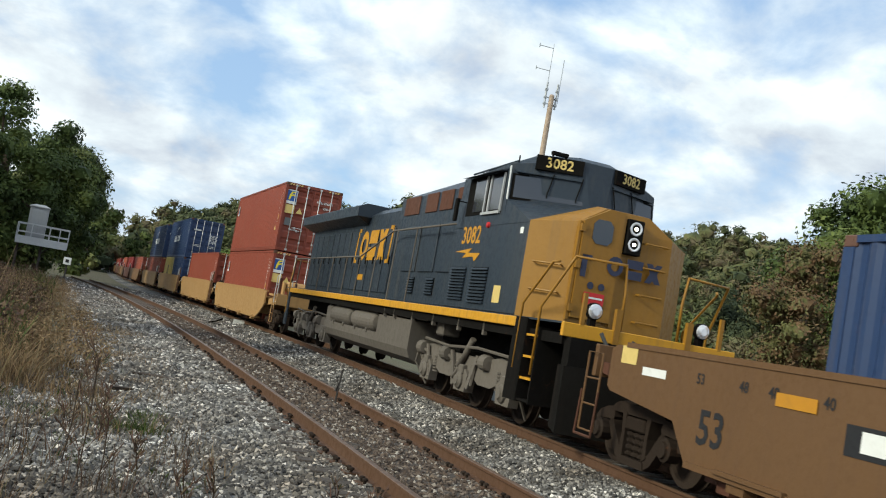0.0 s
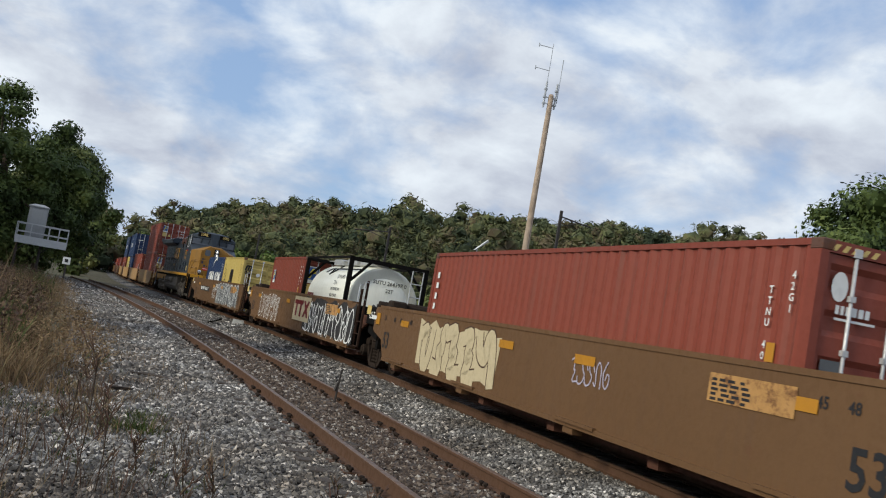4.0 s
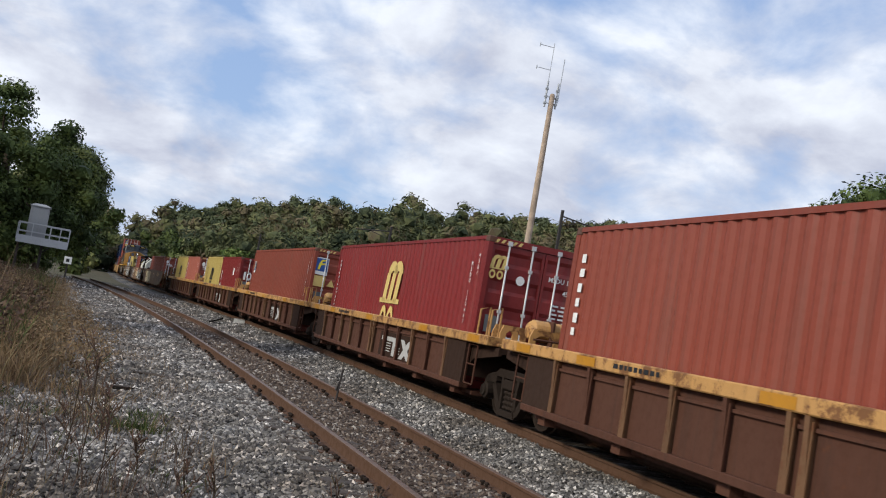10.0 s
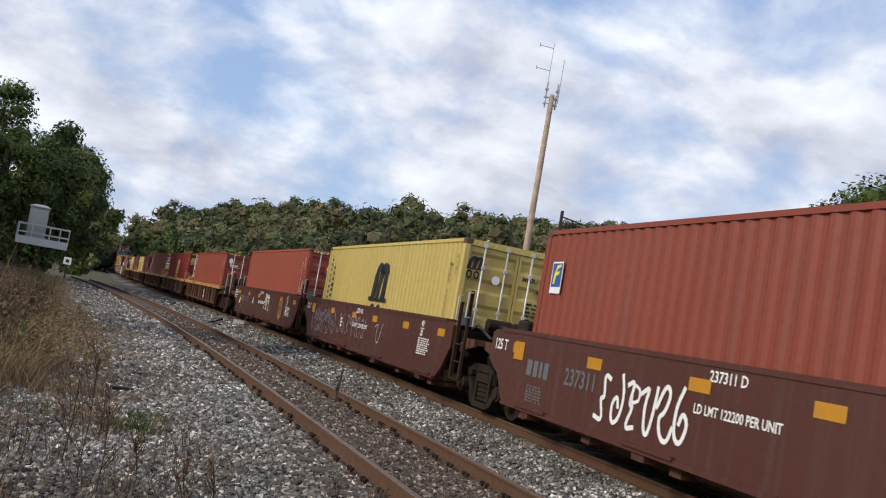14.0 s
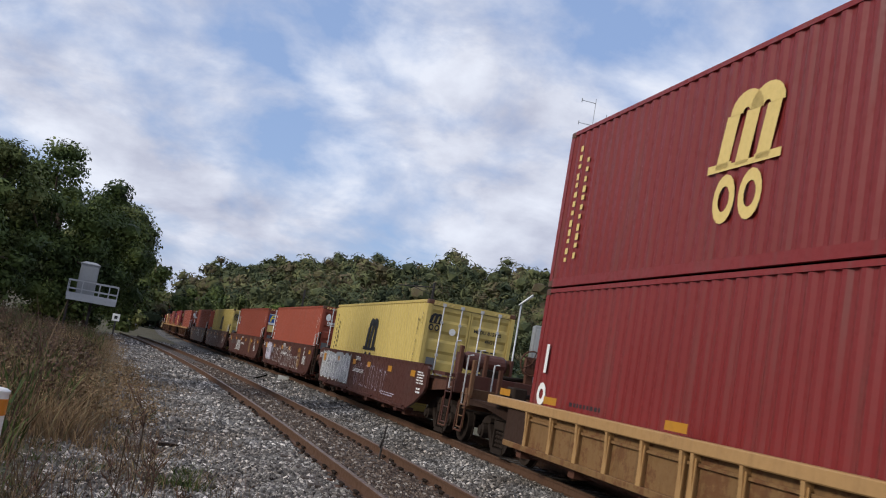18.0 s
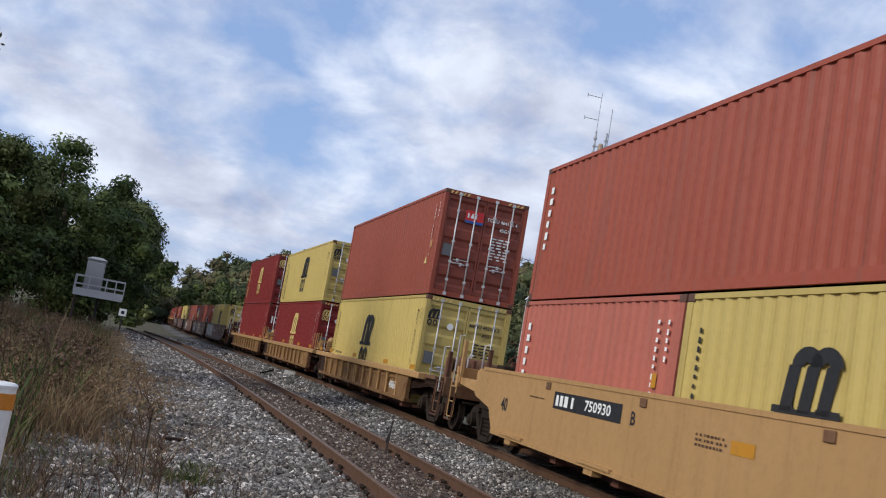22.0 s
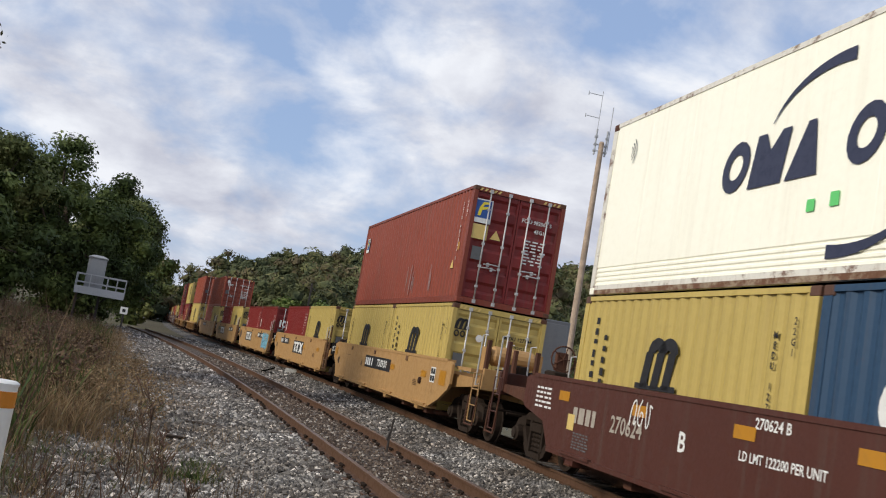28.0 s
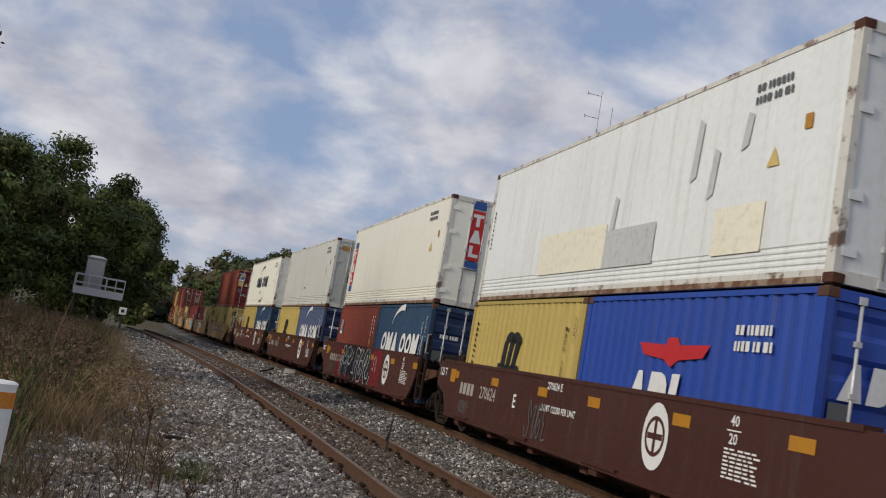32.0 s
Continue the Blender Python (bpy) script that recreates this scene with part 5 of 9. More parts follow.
def ribbed_unit(u, body, top, label, pivot=7.83, lead_end=False, trail_end=False, zc=1.24, zt=1.41, zb=0.44, marks=None, first=False):
    root = tagged(new("well_car"), label, "rail car", CAR_GROUP)
    half = 6.45
    web = body if body is RUSTY else YELLOW_DIRTY
    for sx in (-1, 1):
        made("web_plate", lambda bm: side_ribbed(bm, sx, (half, half), zb, zc), web, root)
        made("foot_angle", lambda bm: box(bm, *sorted((sx * 1.48, sx * 1.30)), -half, half, zb - 0.05, zb + 0.05, 0.01), web, root)
        made("web_stiffener", lambda bm: box(bm, *sorted((sx * 1.44, sx * 1.38)), -half, half, zc - 0.14, zc - 0.10), web, root)
        for sy in (-1, 1):
            made("end_web", lambda bm: box(bm, *sorted((sx * 1.46, sx * 1.38)), *sorted((sy * half, sy * (half - 1.05))), zb - 0.04, zc), DARK_RUST if body is RUSTY or sy > 0 else web, root)
        made("top_chord", lambda bm: chord(bm, sx, 7.55, 7.55, zc, zt), top, root)
        for i, y in enumerate((-5.4, -4.3, -3.25, -2.2, -1.15, -0.13, 0.13, 1.15, 2.2, 3.25, 4.3, 5.4)):
            put("rib", cached(("rib", sx, zb, zc), rib, sx, zb, zc), (body if i in (1, 3, 4, 7, 10) else RIB_WORN) if body is RUSTY else top, root, at=pose(0, y, 0))
    made("well_floor", lambda bm: well_floor(bm, half, half, 0.37), RUSTY, root)
    for sy, end in ((1, lead_end), (-1, trail_end)):
        out = pivot + 1.55 if end else pivot - 0.12
        made("end_deck", lambda bm: end_deck(bm, sy, 6.3, out, zt - 0.02, not end), DARK_RUST, root)
        if end:
            car_end(root, sy, out, RIB_WORN if body is not RUSTY else TRUCK, zt)
        else:
            made("grab_iron", lambda bm: ladder(bm, -1.42, sy * 6.75 - 0.2, 0.5, 1.2, 2), RUSTY, root)
    if not trail_end:
        for y in (-7.05, -7.4):
            made("arch_stand", lambda bm: arch_stand(bm, y), top, root)
        made("deck_plate", lambda bm: box(bm, -1.32, -0.7, -7.6, -6.8, 1.25, 1.30, 0.01), top, root)
        for y in (-6.75, -7.3):
            made("grab_iron", lambda bm: tube(bm, [(-1.40, y, 1.25), (-1.40, y, 1.86), (-1.22, y, 1.92), (-1.22, y, 1.3)], 0.019, 6), top, root)
    if not lead_end:
        made("air_reservoir", lambda bm: air_tank(bm, 7.42), top, root)
        made("arch_stand", lambda bm: arch_stand(bm, 7.05, -1.26, -0.72), top, root)
        made("reservoir_strap", lambda bm: box(bm, -0.82, -0.76, 7.2, 7.64, 1.30, 1.82, 0.02), body, root)
        made("release_rod", lambda bm: tube(bm, [(-1.25, 6.9, 1.48), (0.6, 6.85, 1.52)], 0.018, 6), body, root)
        made("valve_box", lambda bm: (box(bm, 0.3, 0.75, 6.75, 7.15, 1.35, 1.62, 0.03), drum(bm, (0.55, 6.95, 1.62), "z", [(0, 0.2), (0.08, 0.2), (0.1, 0.1)], 12)), BLACK, root)
    truck(root, -pivot)
    if first:
        truck(root, pivot)
    if marks:
        marks(root)
    return rolls(root, u)


L20, STD = 6.058, 2.591

# ---- tank container: a white drum in a dark frame ----
def tank_container(u, z):
    L, H = L20, STD
    root = tagged(new("tank_container"), "white tank in an open steel frame, with small lettering", "tank container", CONTAINER_GROUP)

    def frame_part(bm):
        for sx in (-1, 1):
            for sy in (-1, 1):
                box(bm, *sorted((sx * HALF_W, sx * (HALF_W - 0.12))), *sorted((sy * L / 2, sy * (L / 2 - 0.12))), 0, H)
            box(bm, *sorted((sx * HALF_W, sx * (HALF_W - 0.09))), -L / 2, L / 2, H - 0.055, H)
            box(bm, *sorted((sx * HALF_W, sx * (HALF_W - 0.09))), -L / 2, L / 2, 0, 0.14)
        for sy in (-1, 1):
            y0, y1 = sorted((sy * L / 2, sy * (L / 2 - 0.1)))
            box(bm, -HALF_W, HALF_W, y0, y1, H - 0.12, H)
            box(bm, -HALF_W, HALF_W, y0, y1, 0, 0.14)
            for sx in (-1, 1):
                tube(bm, [(sx * 1.15, sy * (L / 2 - 0.05), H - 0.75), (sx * 0.55, sy * (L / 2 - 0.05), H - 0.06)], 0.045, 6)
                tube(bm, [(sx * 1.15, sy * (L / 2 - 0.05), 0.75), (sx * 0.55, sy * (L / 2 - 0.05), 0.08)], 0.045, 6)

    def drum_part(bm):
        drum(bm, (0, 0, H / 2 + 0.05), "y", [(-2.95, 0.2), (-2.93, 0.6), (-2.82, 0.9), (-2.62, 1.08), (-2.45, 1.12), (2.45, 1.12), (2.62, 1.08), (2.82, 0.9), (2.93, 0.6), (2.95, 0.2)], 40)
        for f in bm.faces:
            f.smooth = len(f.verts) == 4

    made("frame", frame_part, BLACK, root, "dark grey box-section frame")
    made("tank", drum_part, WHITE, root, "white cylindrical tank")
    made("walkway", lambda bm: box(bm, -0.45, 0.45, -L / 2 + 0.1, L / 2 - 0.1, H - 0.03, H - 0.005), ROD, root)
    made("hatch", lambda bm: drum(bm, (0, 0, H - 0.22), "z", [(0, 0.3), (0.15, 0.3), (0.18, 0.2)], 16), ROD, root)
    e = -L / 2 + 0.06
    made("end_ring", lambda bm: drum(bm, (0, -L / 2 + 0.16, H / 2 + 0.05), "y", [(0, 1.02), (0.02, 1.08), (0.5, 1.08), (0.5, 0.9)], 40), WHITE, root)
    made("end_disc", lambda bm: drum(bm, (0, -L / 2 + 0.16, H / 2 + 0.05), "y", [(0.10, 0.02), (0.085, 0.4), (0.05, 0.8), (0.0, 1.02)], 40), WHITE, root)
    letters("serial_number", "SUTU 264397 0", 0.16, MARK_BLACK, root, on_end(0.1, e, H - 0.62))
    letters("type_code", "22T", 0.15, MARK_BLACK, root, on_end(0.12, e, H - 0.84))
    shapes("warning_sticker", [[(-0.17, 0), (0.17, 0), (0, 0.3)]], MARK_YELLOW, root, on_end(0.85, e, 0.95))
    made("access_ladder", lambda bm: ladder(bm, 0.72, -L / 2 - 0.01, 0.15, H - 0.1, 6, 0.34, "x"), ROD, root)
    for i, (w, k) in enumerate((("SUTU 264397", 0.17), ("22T6", 0.17), ("UN PORTABLE TANK", 0.12), ("IMDG - RID/ADR", 0.12), ("TC IMPACT APPROVED", 0.12))):
        zz = 1.98 - i * 0.2
        letters("tank_lettering", w, k, MARK_BLACK, root, on_side(-1.132 * math.sqrt(max(0.1, 1 - ((zz - H / 2 - 0.05) / 1.13) ** 2)) - 0.012, -0.85 - 0.03 * len(w), zz))
    shapes("name_mark", bars(7, 0.11, 0.16, 0.03, 1, 1, 6), MARK_DKRED, root, on_side(-1.136, 2.35, 1.22))
    made("steam_pipe", lambda bm: (tube(bm, [(-0.72, -2.5, 2.27), (-0.74, 0.9, 2.26), (-0.9, 1.1, 2.12)], 0.02, 6), tube(bm, [(-0.5, 0.4, 2.4), (-0.95, 0.45, 2.05), (-0.74, 0.6, 2.26)], 0.02, 6)), BLACK, root)
    for y in (1.4, -0.4, -2.0):
        made("hatch_box", lambda bm: box(bm, -0.5, 0.1, y - 0.55, y + 0.55, H - 0.16, H + 0.02, 0.01), ROD, root)
    return rolls(root, u, z)



# ---- locomotive ----
def hull(bm, pts):
    vs = [bm.verts.new(p) for p in pts]
    r = bmesh.ops.convex_hull(bm, input=vs)
    bmesh.ops.delete(bm, geom=[g for g in r["geom_interior"] if isinstance(g, bmesh.types.BMVert)], context="VERTS")
    bmesh.ops.recalc_face_normals(bm, faces=bm.faces)


def sym(pts):
    return pts + [(-x, y, z) for x, y, z in pts]


def loco_truck(root, y0, rear=False):
    t = new("truck")
    t.parent, t.matrix_basis = root, pose(0, y0, 0)
    axles = (-2.1, 0.0, 2.1)
    for sx in (-1, 1):
        a, b = sorted((sx * 1.00, sx * 1.14))

        def frame_side(bm):
            prism(bm, [(-2.75, 0.72), (-2.5, 0.62), (-1.7, 0.62), (-1.35, 0.50), (-0.75, 0.50), (-0.4, 0.64), (0.4, 0.64), (0.75, 0.50), (1.35, 0.50), (1.7, 0.62), (2.5, 0.62), (2.75, 0.72), (2.7, 0.98), (1.7, 1.08), (1.0, 0.98), (-1.0, 0.98), (-1.7, 1.08), (-2.7, 0.98)], a, b, "x")
            for y in axles:
                prism(bm, [(y - 0.28, 0.30), (y + 0.28, 0.30), (y + 0.34, 0.62), (y + 0.2, 0.72), (y - 0.2, 0.72), (y - 0.34, 0.62)], *sorted((sx * 1.02, sx * 1.2)), "x")
        made("side_frame", frame_side, DUSTY, t)
        for y in axles:
            made("axle_box", lambda bm: (drum(bm, (sx * 1.1, y, 0.5), "x", [(0, 0.17), (sx * 0.14, 0.16), (sx * 0.18, 0.11), (sx * 0.2, 0.1)], 14), box(bm, *sorted((sx * 1.1, sx * 1.24)), y - 0.13, y + 0.13, 0.62, 0.8, 0.02)), DUSTY, t)
            for d in (-0.42, 0.42):
                made("coil_spring", lambda bm: [drum(bm, (sx * 1.1, y + d, 0.50 + i * 0.06), "z", [(0, 0.085), (0.03, 0.085)], 10) for i in range(6)], DUSTY, t)
        for y, s in ((-1.05, 1), (1.05, -1), (2.55, -1)):
            made("brake_cylinder", lambda bm: (drum(bm, (sx * 1.17, y, 0.93), "y", [(-0.2, 0.05), (-0.19, 0.13), (0.06, 0.15), (0.14, 0.12), (0.16, 0.05)], 14), tube(bm, [(sx * 1.17, y, 0.93), (sx * 1.19, y + s * 0.42, 0.86), (sx * 1.16, y + s * 0.55, 0.45)], 0.035, 6)), DUSTY, t)
            made("brake_lever", lambda bm: prism(bm, [(y + s * 0.30, 1.02), (y + s * 0.42, 1.02), (y + s * 0.75, 0.40), (y + s * 0.62, 0.36)], *sorted((sx * 1.17, sx * 1.21)), "x"), DUSTY, t)
        made("sand_pipe", lambda bm: (tube(bm, [(sx * 1.2, -2.6, 1.05), (sx * 1.22, -2.75, 0.6), (sx * 0.95, -2.62, 0.16)], 0.025, 6), tube(bm, [(sx * 1.2, 2.6, 1.05), (sx * 1.22, 2.75, 0.6), (sx * 0.95, 2.62, 0.16)], 0.025, 6)), DUSTY, t)
        made("equaliser_bar", lambda bm: tube(bm, [(sx * 1.22, -2.3, 1.12), (sx * 1.22, -0.7, 1.16), (sx * 1.22, 0.8, 1.08), (sx * 1.22, 2.3, 1.14)], 0.03, 6), DUSTY, t)
        made("damper", lambda bm: (tube(bm, [(sx * 1.2, 0.15, 0.75), (sx * 1.2, -0.35, 1.3)], 0.06, 8), tube(bm, [(sx * 1.2, 0.15, 0.75), (sx * 1.2, 0.4, 0.5)], 0.035, 8)), DUSTY, t)
    made("cross_beam", lambda bm: (box(bm, -1.0, 1.0, -1.3, -0.8, 0.6, 1.05), box(bm, -1.0, 1.0, 0.8, 1.3, 0.6, 1.05), box(bm, -0.5, 0.5, -2.6, 2.6, 0.75, 1.2)), BLACK, t)
    for y in axles:
        WHEELS.append(put("wheelset", cached(("loco_wheelset",), wheelset), TRUCK, t, at=pose(0, y, 0.53) @ Matrix.Diagonal((1, 1.16, 1.16, 1))))


def louvre(root, y0, y1, z0, z1, x, mat, slats=9):
    lv = made("louvre_panel", lambda bm: box(bm, x, x + 0.02, y0, y1, z0, z1), BLACK, root)
    for i in range(slats):
        z = z0 + (i + 0.2) * (z1 - z0) / slats
        put("slat", cached(("slat", y1 - y0, z1 - z0, slats), lambda bm: prism(bm, [(0, 0), (-0.035, -0.005), (-0.035, 0.012), (0, (z1 - z0) / slats * 0.62)], 0, y1 - y0, "y")), mat, lv, at=pose(x, y0, z))


def locomotive(u):
    root = tagged(new("diesel_locomotive"), "dark blue and gold diesel freight locomotive with dusty underframe", "locomotive")
    # underframe
    made("frame", lambda bm: (box(bm, -1.45, 1.45, -10.5, 12.0, 1.50, 1.66), box(bm, -0.6, 0.6, -10.6, 12.0, 1.15, 1.5)), BLACK, root)
    [made("side_sill", lambda bm: box(bm, *sorted((sx * 1.53, sx * 1.44)), -8.9, 11.2, 1.655, 1.815, 0.01), SILL, root, "orange-yellow frame edge") for sx in (-1, 1)]
    made("walkway", lambda bm: box(bm, -1.5, 1.5, -10.5, 12.0, 1.80, 1.83), LOCO_BLUE, root)
    # hood, from the cab back
    made("equipment_hood", lambda bm: (box(bm, -1.22, 1.22, -5.2, -0.1, 1.83, 4.38, 0.03), hull(bm, sym([(-1.22, -5.2, 4.36), (-1.22, -0.1, 4.30), (-1.02, -5.2, 4.60), (-1.02, -0.1, 4.47)]))), LOCO_BLUE, root)
    made("engine_hood", lambda bm: (box(bm, -1.05, 1.05, -0.1, 4.0, 1.83, 4.18, 0.04), hull(bm, sym([(-1.05, -0.1, 4.15), (-1.05, 4.0, 4.15), (-0.8, -0.1, 4.34), (-0.8, 4.0, 4.34)])), box(bm, -0.6, 0.6, 0.6, 1.6, 4.3, 4.47, 0.03), box(bm, -0.45, 0.45, 2.2, 3.0, 4.3, 4.42, 0.03)), LOCO_BLUE, root)
    made("radiator_hood", lambda bm: box(bm, -1.05, 1.05, 4.0, 11.0, 1.83, 4.0, 0.04), LOCO_BLUE, root)
    made("radiator_wing", lambda bm: hull(bm, sym([(-1.05, 3.6, 3.90), (-1.05, 11.2, 3.90), (-1.48, 3.3, 4.08), (-1.48, 11.3, 4.08), (-1.48, 3.3, 4.36), (-1.48, 11.3, 4.36), (-1.25, 3.3, 4.47), (-1.25, 11.3, 4.47)])), LOCO_BLUE, root)
    # hood doors with raised frames along the walkway
    for i in range(13):
        y = 10.3 - i * 0.78
        if y > 0.1:
            made("hood_door", lambda bm: box(bm, -1.085, -1.045, y - 0.36, y + 0.30, 2.0, 3.72, 0.012), LOCO_BLUE, root)
            made("door_latch", lambda bm: box(bm, -1.11, -1.08, y - 0.30, y - 0.24, 2.75, 2.95), BLACK, root)
    for y in (-1.6, -2.9, -4.2):
        made("equipment_door", lambda bm: box(bm, -1.255, -1.215, y - 0.5, y + 0.55, 2.55, 3.62, 0.012), LOCO_BLUE, root)
    for y0, y1 in ((-1.65, -0.5), (-2.95, -2.15), (-3.95, -3.15), (-4.75, -4.25)):
        made("grille", lambda bm: box(bm, -1.245, -1.215, y0, y1, 3.92 if y0 > -4.3 else 4.1, 4.36, 0.01), RUSTY, root, "dark brown radiator grille")
    for y0, y1 in ((-2.2, -1.7), (-3.6, -3.1)):
        louvre(root, y0, y1, 2.05, 2.42, -1.24, LOCO_BLUE, 6)
    # cab
    made("cab_body", lambda bm: box(bm, -1.5, 1.5, -8.75, -5.2, 1.83, 3.40, 0.02), LOCO_BLUE, root)
    made("cab_top", lambda bm: hull(bm, sym([(-1.5, -5.2, 3.39), (-1.5, -7.62, 3.39), (-0.04, -8.20, 3.39), (-1.48, -5.2, 4.40), (-1.49, -7.46, 4.50), (-0.30, -7.98, 4.74), (-1.0, -5.2, 4.66), (-0.95, -7.40, 4.78), (-0.3, -7.75, 4.84)])), LOCO_BLUE, root)
    made("cowl", lambda bm: hull(bm, sym([(-1.5, -7.60, 3.39), (-1.5, -8.76, 3.39), (-1.5, -7.62, 3.84), (-1.5, -8.76, 3.41), (-0.62, -8.95, 3.66), (-0.3, -8.12, 3.90), (-0.3, -8.95, 3.72)])), LOCO_BLUE, root)
    made("cab_roof_rib", lambda bm: (tube(bm, [(-1.35, -7.5, 4.58), (-1.35, -5.3, 4.52)], 0.02, 6), box(bm, -0.25, 0.25, -7.4, -6.6, 4.7, 4.82, 0.04)), LOCO_BLUE, root)
    [made("antenna", lambda bm: tube(bm, [(-0.9 + 0.3 * i, -6.4 - 0.25 * i, 4.66), (-0.9 + 0.3 * i, -6.4 - 0.25 * i, 4.90)], 0.015, 5), BLACK, root) for i in range(4)]
    made("horn", lambda bm: (box(bm, -0.9, -0.6, -7.9, -7.8, 4.76, 4.82), tube(bm, [(-0.88, -7.85, 4.6), (-0.88, -7.85, 4.8)], 0.02, 5), tube(bm, [(-0.62, -7.85, 4.6), (-0.62, -7.85, 4.8)], 0.02, 5)), BLACK, root)
    made("pillar_strip", lambda bm: tube(bm, [(-1.505, -7.6, 3.84), (-1.495, -7.53, 4.46)], 0.016, 6), MARK_WHITE, root)
    # side windows of the cab, set in a dark opening
    w = made("side_window", lambda bm: box(bm, -1.508, -1.48, -7.40, -5.62, 3.62, 4.36), BLACK, root, "cab side window with pale frames")
    for y0, y1 in ((-7.36, -6.78), (-6.55, -5.98)):
        made("pane", lambda bm: box(bm, -1.515, -1.508, y0, y1, 3.68, 4.30), GLASS_DARK, w)
    [made("window_frame", lambda bm: box(bm, -1.535, -1.505, y - 0.025, y + 0.025, 3.64, 4.34), ROD, w) for y in (-7.38, -6.78, -6.58)]
    made("window_sill", lambda bm: box(bm, -1.54, -1.505, -7.38, -6.5, 3.60, 3.65), ROD, w)
    made("awning", lambda bm: hull(bm, [(-1.5, -7.42, 4.42), (-1.5, -5.6, 4.42), (-1.68, -7.42, 4.34), (-1.68, -5.6, 4.34), (-1.5, -7.42, 4.38), (-1.5, -5.6, 4.38)]), LOCO_BLUE, w)
    made("mirror", lambda bm: (box(bm, -1.72, -1.66, -5.62, -5.5, 3.5, 3.95, 0.01), tube(bm, [(-1.5, -5.56, 3.9), (-1.69, -5.56, 3.9)], 0.012, 5)), BLACK, root)
    # windshields follow the slanting front
    for sx in (-1, 1):
        a, b = Vector((sx * 1.5, -7.62, 0)), Vector((sx * 0.04, -8.20, 0))
        n = (b - a).cross(Vector((0, 0, 1))).normalized() * (1 if sx > 0 else -1)
        if n.y > 0:
            n = -n

        def glass(bm, grow=0.0, lift=0.035):
            c = []
            for k, z in ((0.07 - grow, 3.90 - grow), (0.86 + grow, 3.94 - grow), (0.84 + grow, 4.34 + grow), (0.08 - grow, 4.30 + grow)):
                p = a.lerp(b, k)
                back = Vector((0, 0.19, 0)) * (z - 3.39) / 1.2
                c.append(Vector((p.x, p.y, z)) + back + n * lift)
            bm.faces.new([bm.verts.new(p) for p in c])
            r = bmesh.ops.extrude_face_region(bm, geom=bm.faces[:])
            bmesh.ops.translate(bm, vec=-n * 0.05, verts=[v for v in r["geom"] if isinstance(v, bmesh.types.BMVert)])
            bmesh.ops.recalc_face_normals(bm, faces=bm.faces)
        ws = made("windshield", lambda bm: glass(bm, 0.035, 0.03), BLACK, root, "black rubber-framed windshield")
        made("pane", lambda bm: glass(bm, 0.0, 0.042), GLASS_DARK, ws)
        for k in (0.45, 0.78):
            made("wiper", lambda bm: tube(bm, [a.lerp(b, k + 0.06) + n * 0.07 + Vector((0, 0.15, 4.42)), a.lerp(b, k) + n * 0.07 + Vector((0, 0.1, 4.05)), a.lerp(b, k) + n * 0.06 + Vector((0, 0.1, 3.98))], 0.012, 5), BLACK, ws)
        made("sunshade", lambda bm: hull(bm, [tuple(a.lerp(b, k) + n * d + Vector((0, 0.15, z))) for k in (0.08, 0.84) for d, z in ((0.0, 4.40), (0.0, 4.37), (0.10, 4.36))]), LOCO_BLUE, ws)
        # number boards over the glass
        nb = made("number_board", lambda bm: hull(bm, [tuple(a.lerp(b, k) + n * d + Vector((0, 0.22, z))) for k in (0.30, 0.84) for d in (0.0, 0.16) for z in (4.47, 4.73)]), BLACK, root)
        mid = a.lerp(b, 0.57) + n * 0.166 + Vector((0, 0.22, 4.60))
        across = (b - a).normalized() * (1 if sx < 0 else -1)
        rot = Matrix((across, (0, 0, 1), across.cross(Vector((0, 0, 1))))).transposed().to_4x4()
        letters("board_number", "3082", 0.25, MARK_YELLOW, nb, Matrix.Translation(mid) @ rot)
    # nose
    made("nose", lambda bm: hull(bm, sym([(-1.5, -8.76, 1.83), (-1.5, -8.76, 3.42), (-0.88, -9.36, 1.83), (-0.88, -9.31, 3.50), (-0.40, -9.27, 3.80), (-0.40, -8.93, 3.86)])), LOCO_GOLD, root)
    door = made("nose_door", lambda bm: prism(bm, [(-0.85, 1.95), (-0.14, 1.95), (-0.14, 3.76), (-0.40, 3.78), (-0.85, 3.52)], -9.43, -9.33, "y"), LOCO_GOLD, root)
    made("door_frame", lambda bm: (box(bm, -0.91, -0.86, -9.40, -9.30, 1.9, 3.5), box(bm, -0.13, -0.09, -9.41, -9.30, 1.9, 3.74)), LOCO_GOLD, root)
    made("nose_window", lambda bm: prism(bm, [(x * 0.18 - 0.50, z * 0.20 + 3.38) for x, z in ((-1, -0.6), (-0.6, -1), (0.6, -1), (1, -0.6), (1, 0.6), (0.6, 1), (-0.6, 1), (-1, 0.6))], -9.442, -9.42, "y"), GLASS_DARK, door)
    hl = made("headlight_box", lambda bm: box(bm, -0.06, 0.24, -9.44, -9.25, 3.12, 3.70, 0.015), BLACK, root)
    for z in (3.55, 3.29):
        made("lens", lambda bm: drum(bm, (0.09, -9.43, z), "y", [(0.04, 0.115), (-0.015, 0.115), (-0.02, 0.10), (0.0, 0.05), (0.01, 0.01)], 18), LAMP_GLASS, hl)
        made("bulb", lambda bm: drum(bm, (0.09, -9.44, z), "y", [(0.02, 0.035), (-0.01, 0.03), (-0.015, 0.01)], 10), GLOW, hl)
    shapes("nose_word", word_shapes("osx", 0.3, 0.32, 0.06), MARK_NAVY, root, on_end(-0.34, -9.446, 2.72))
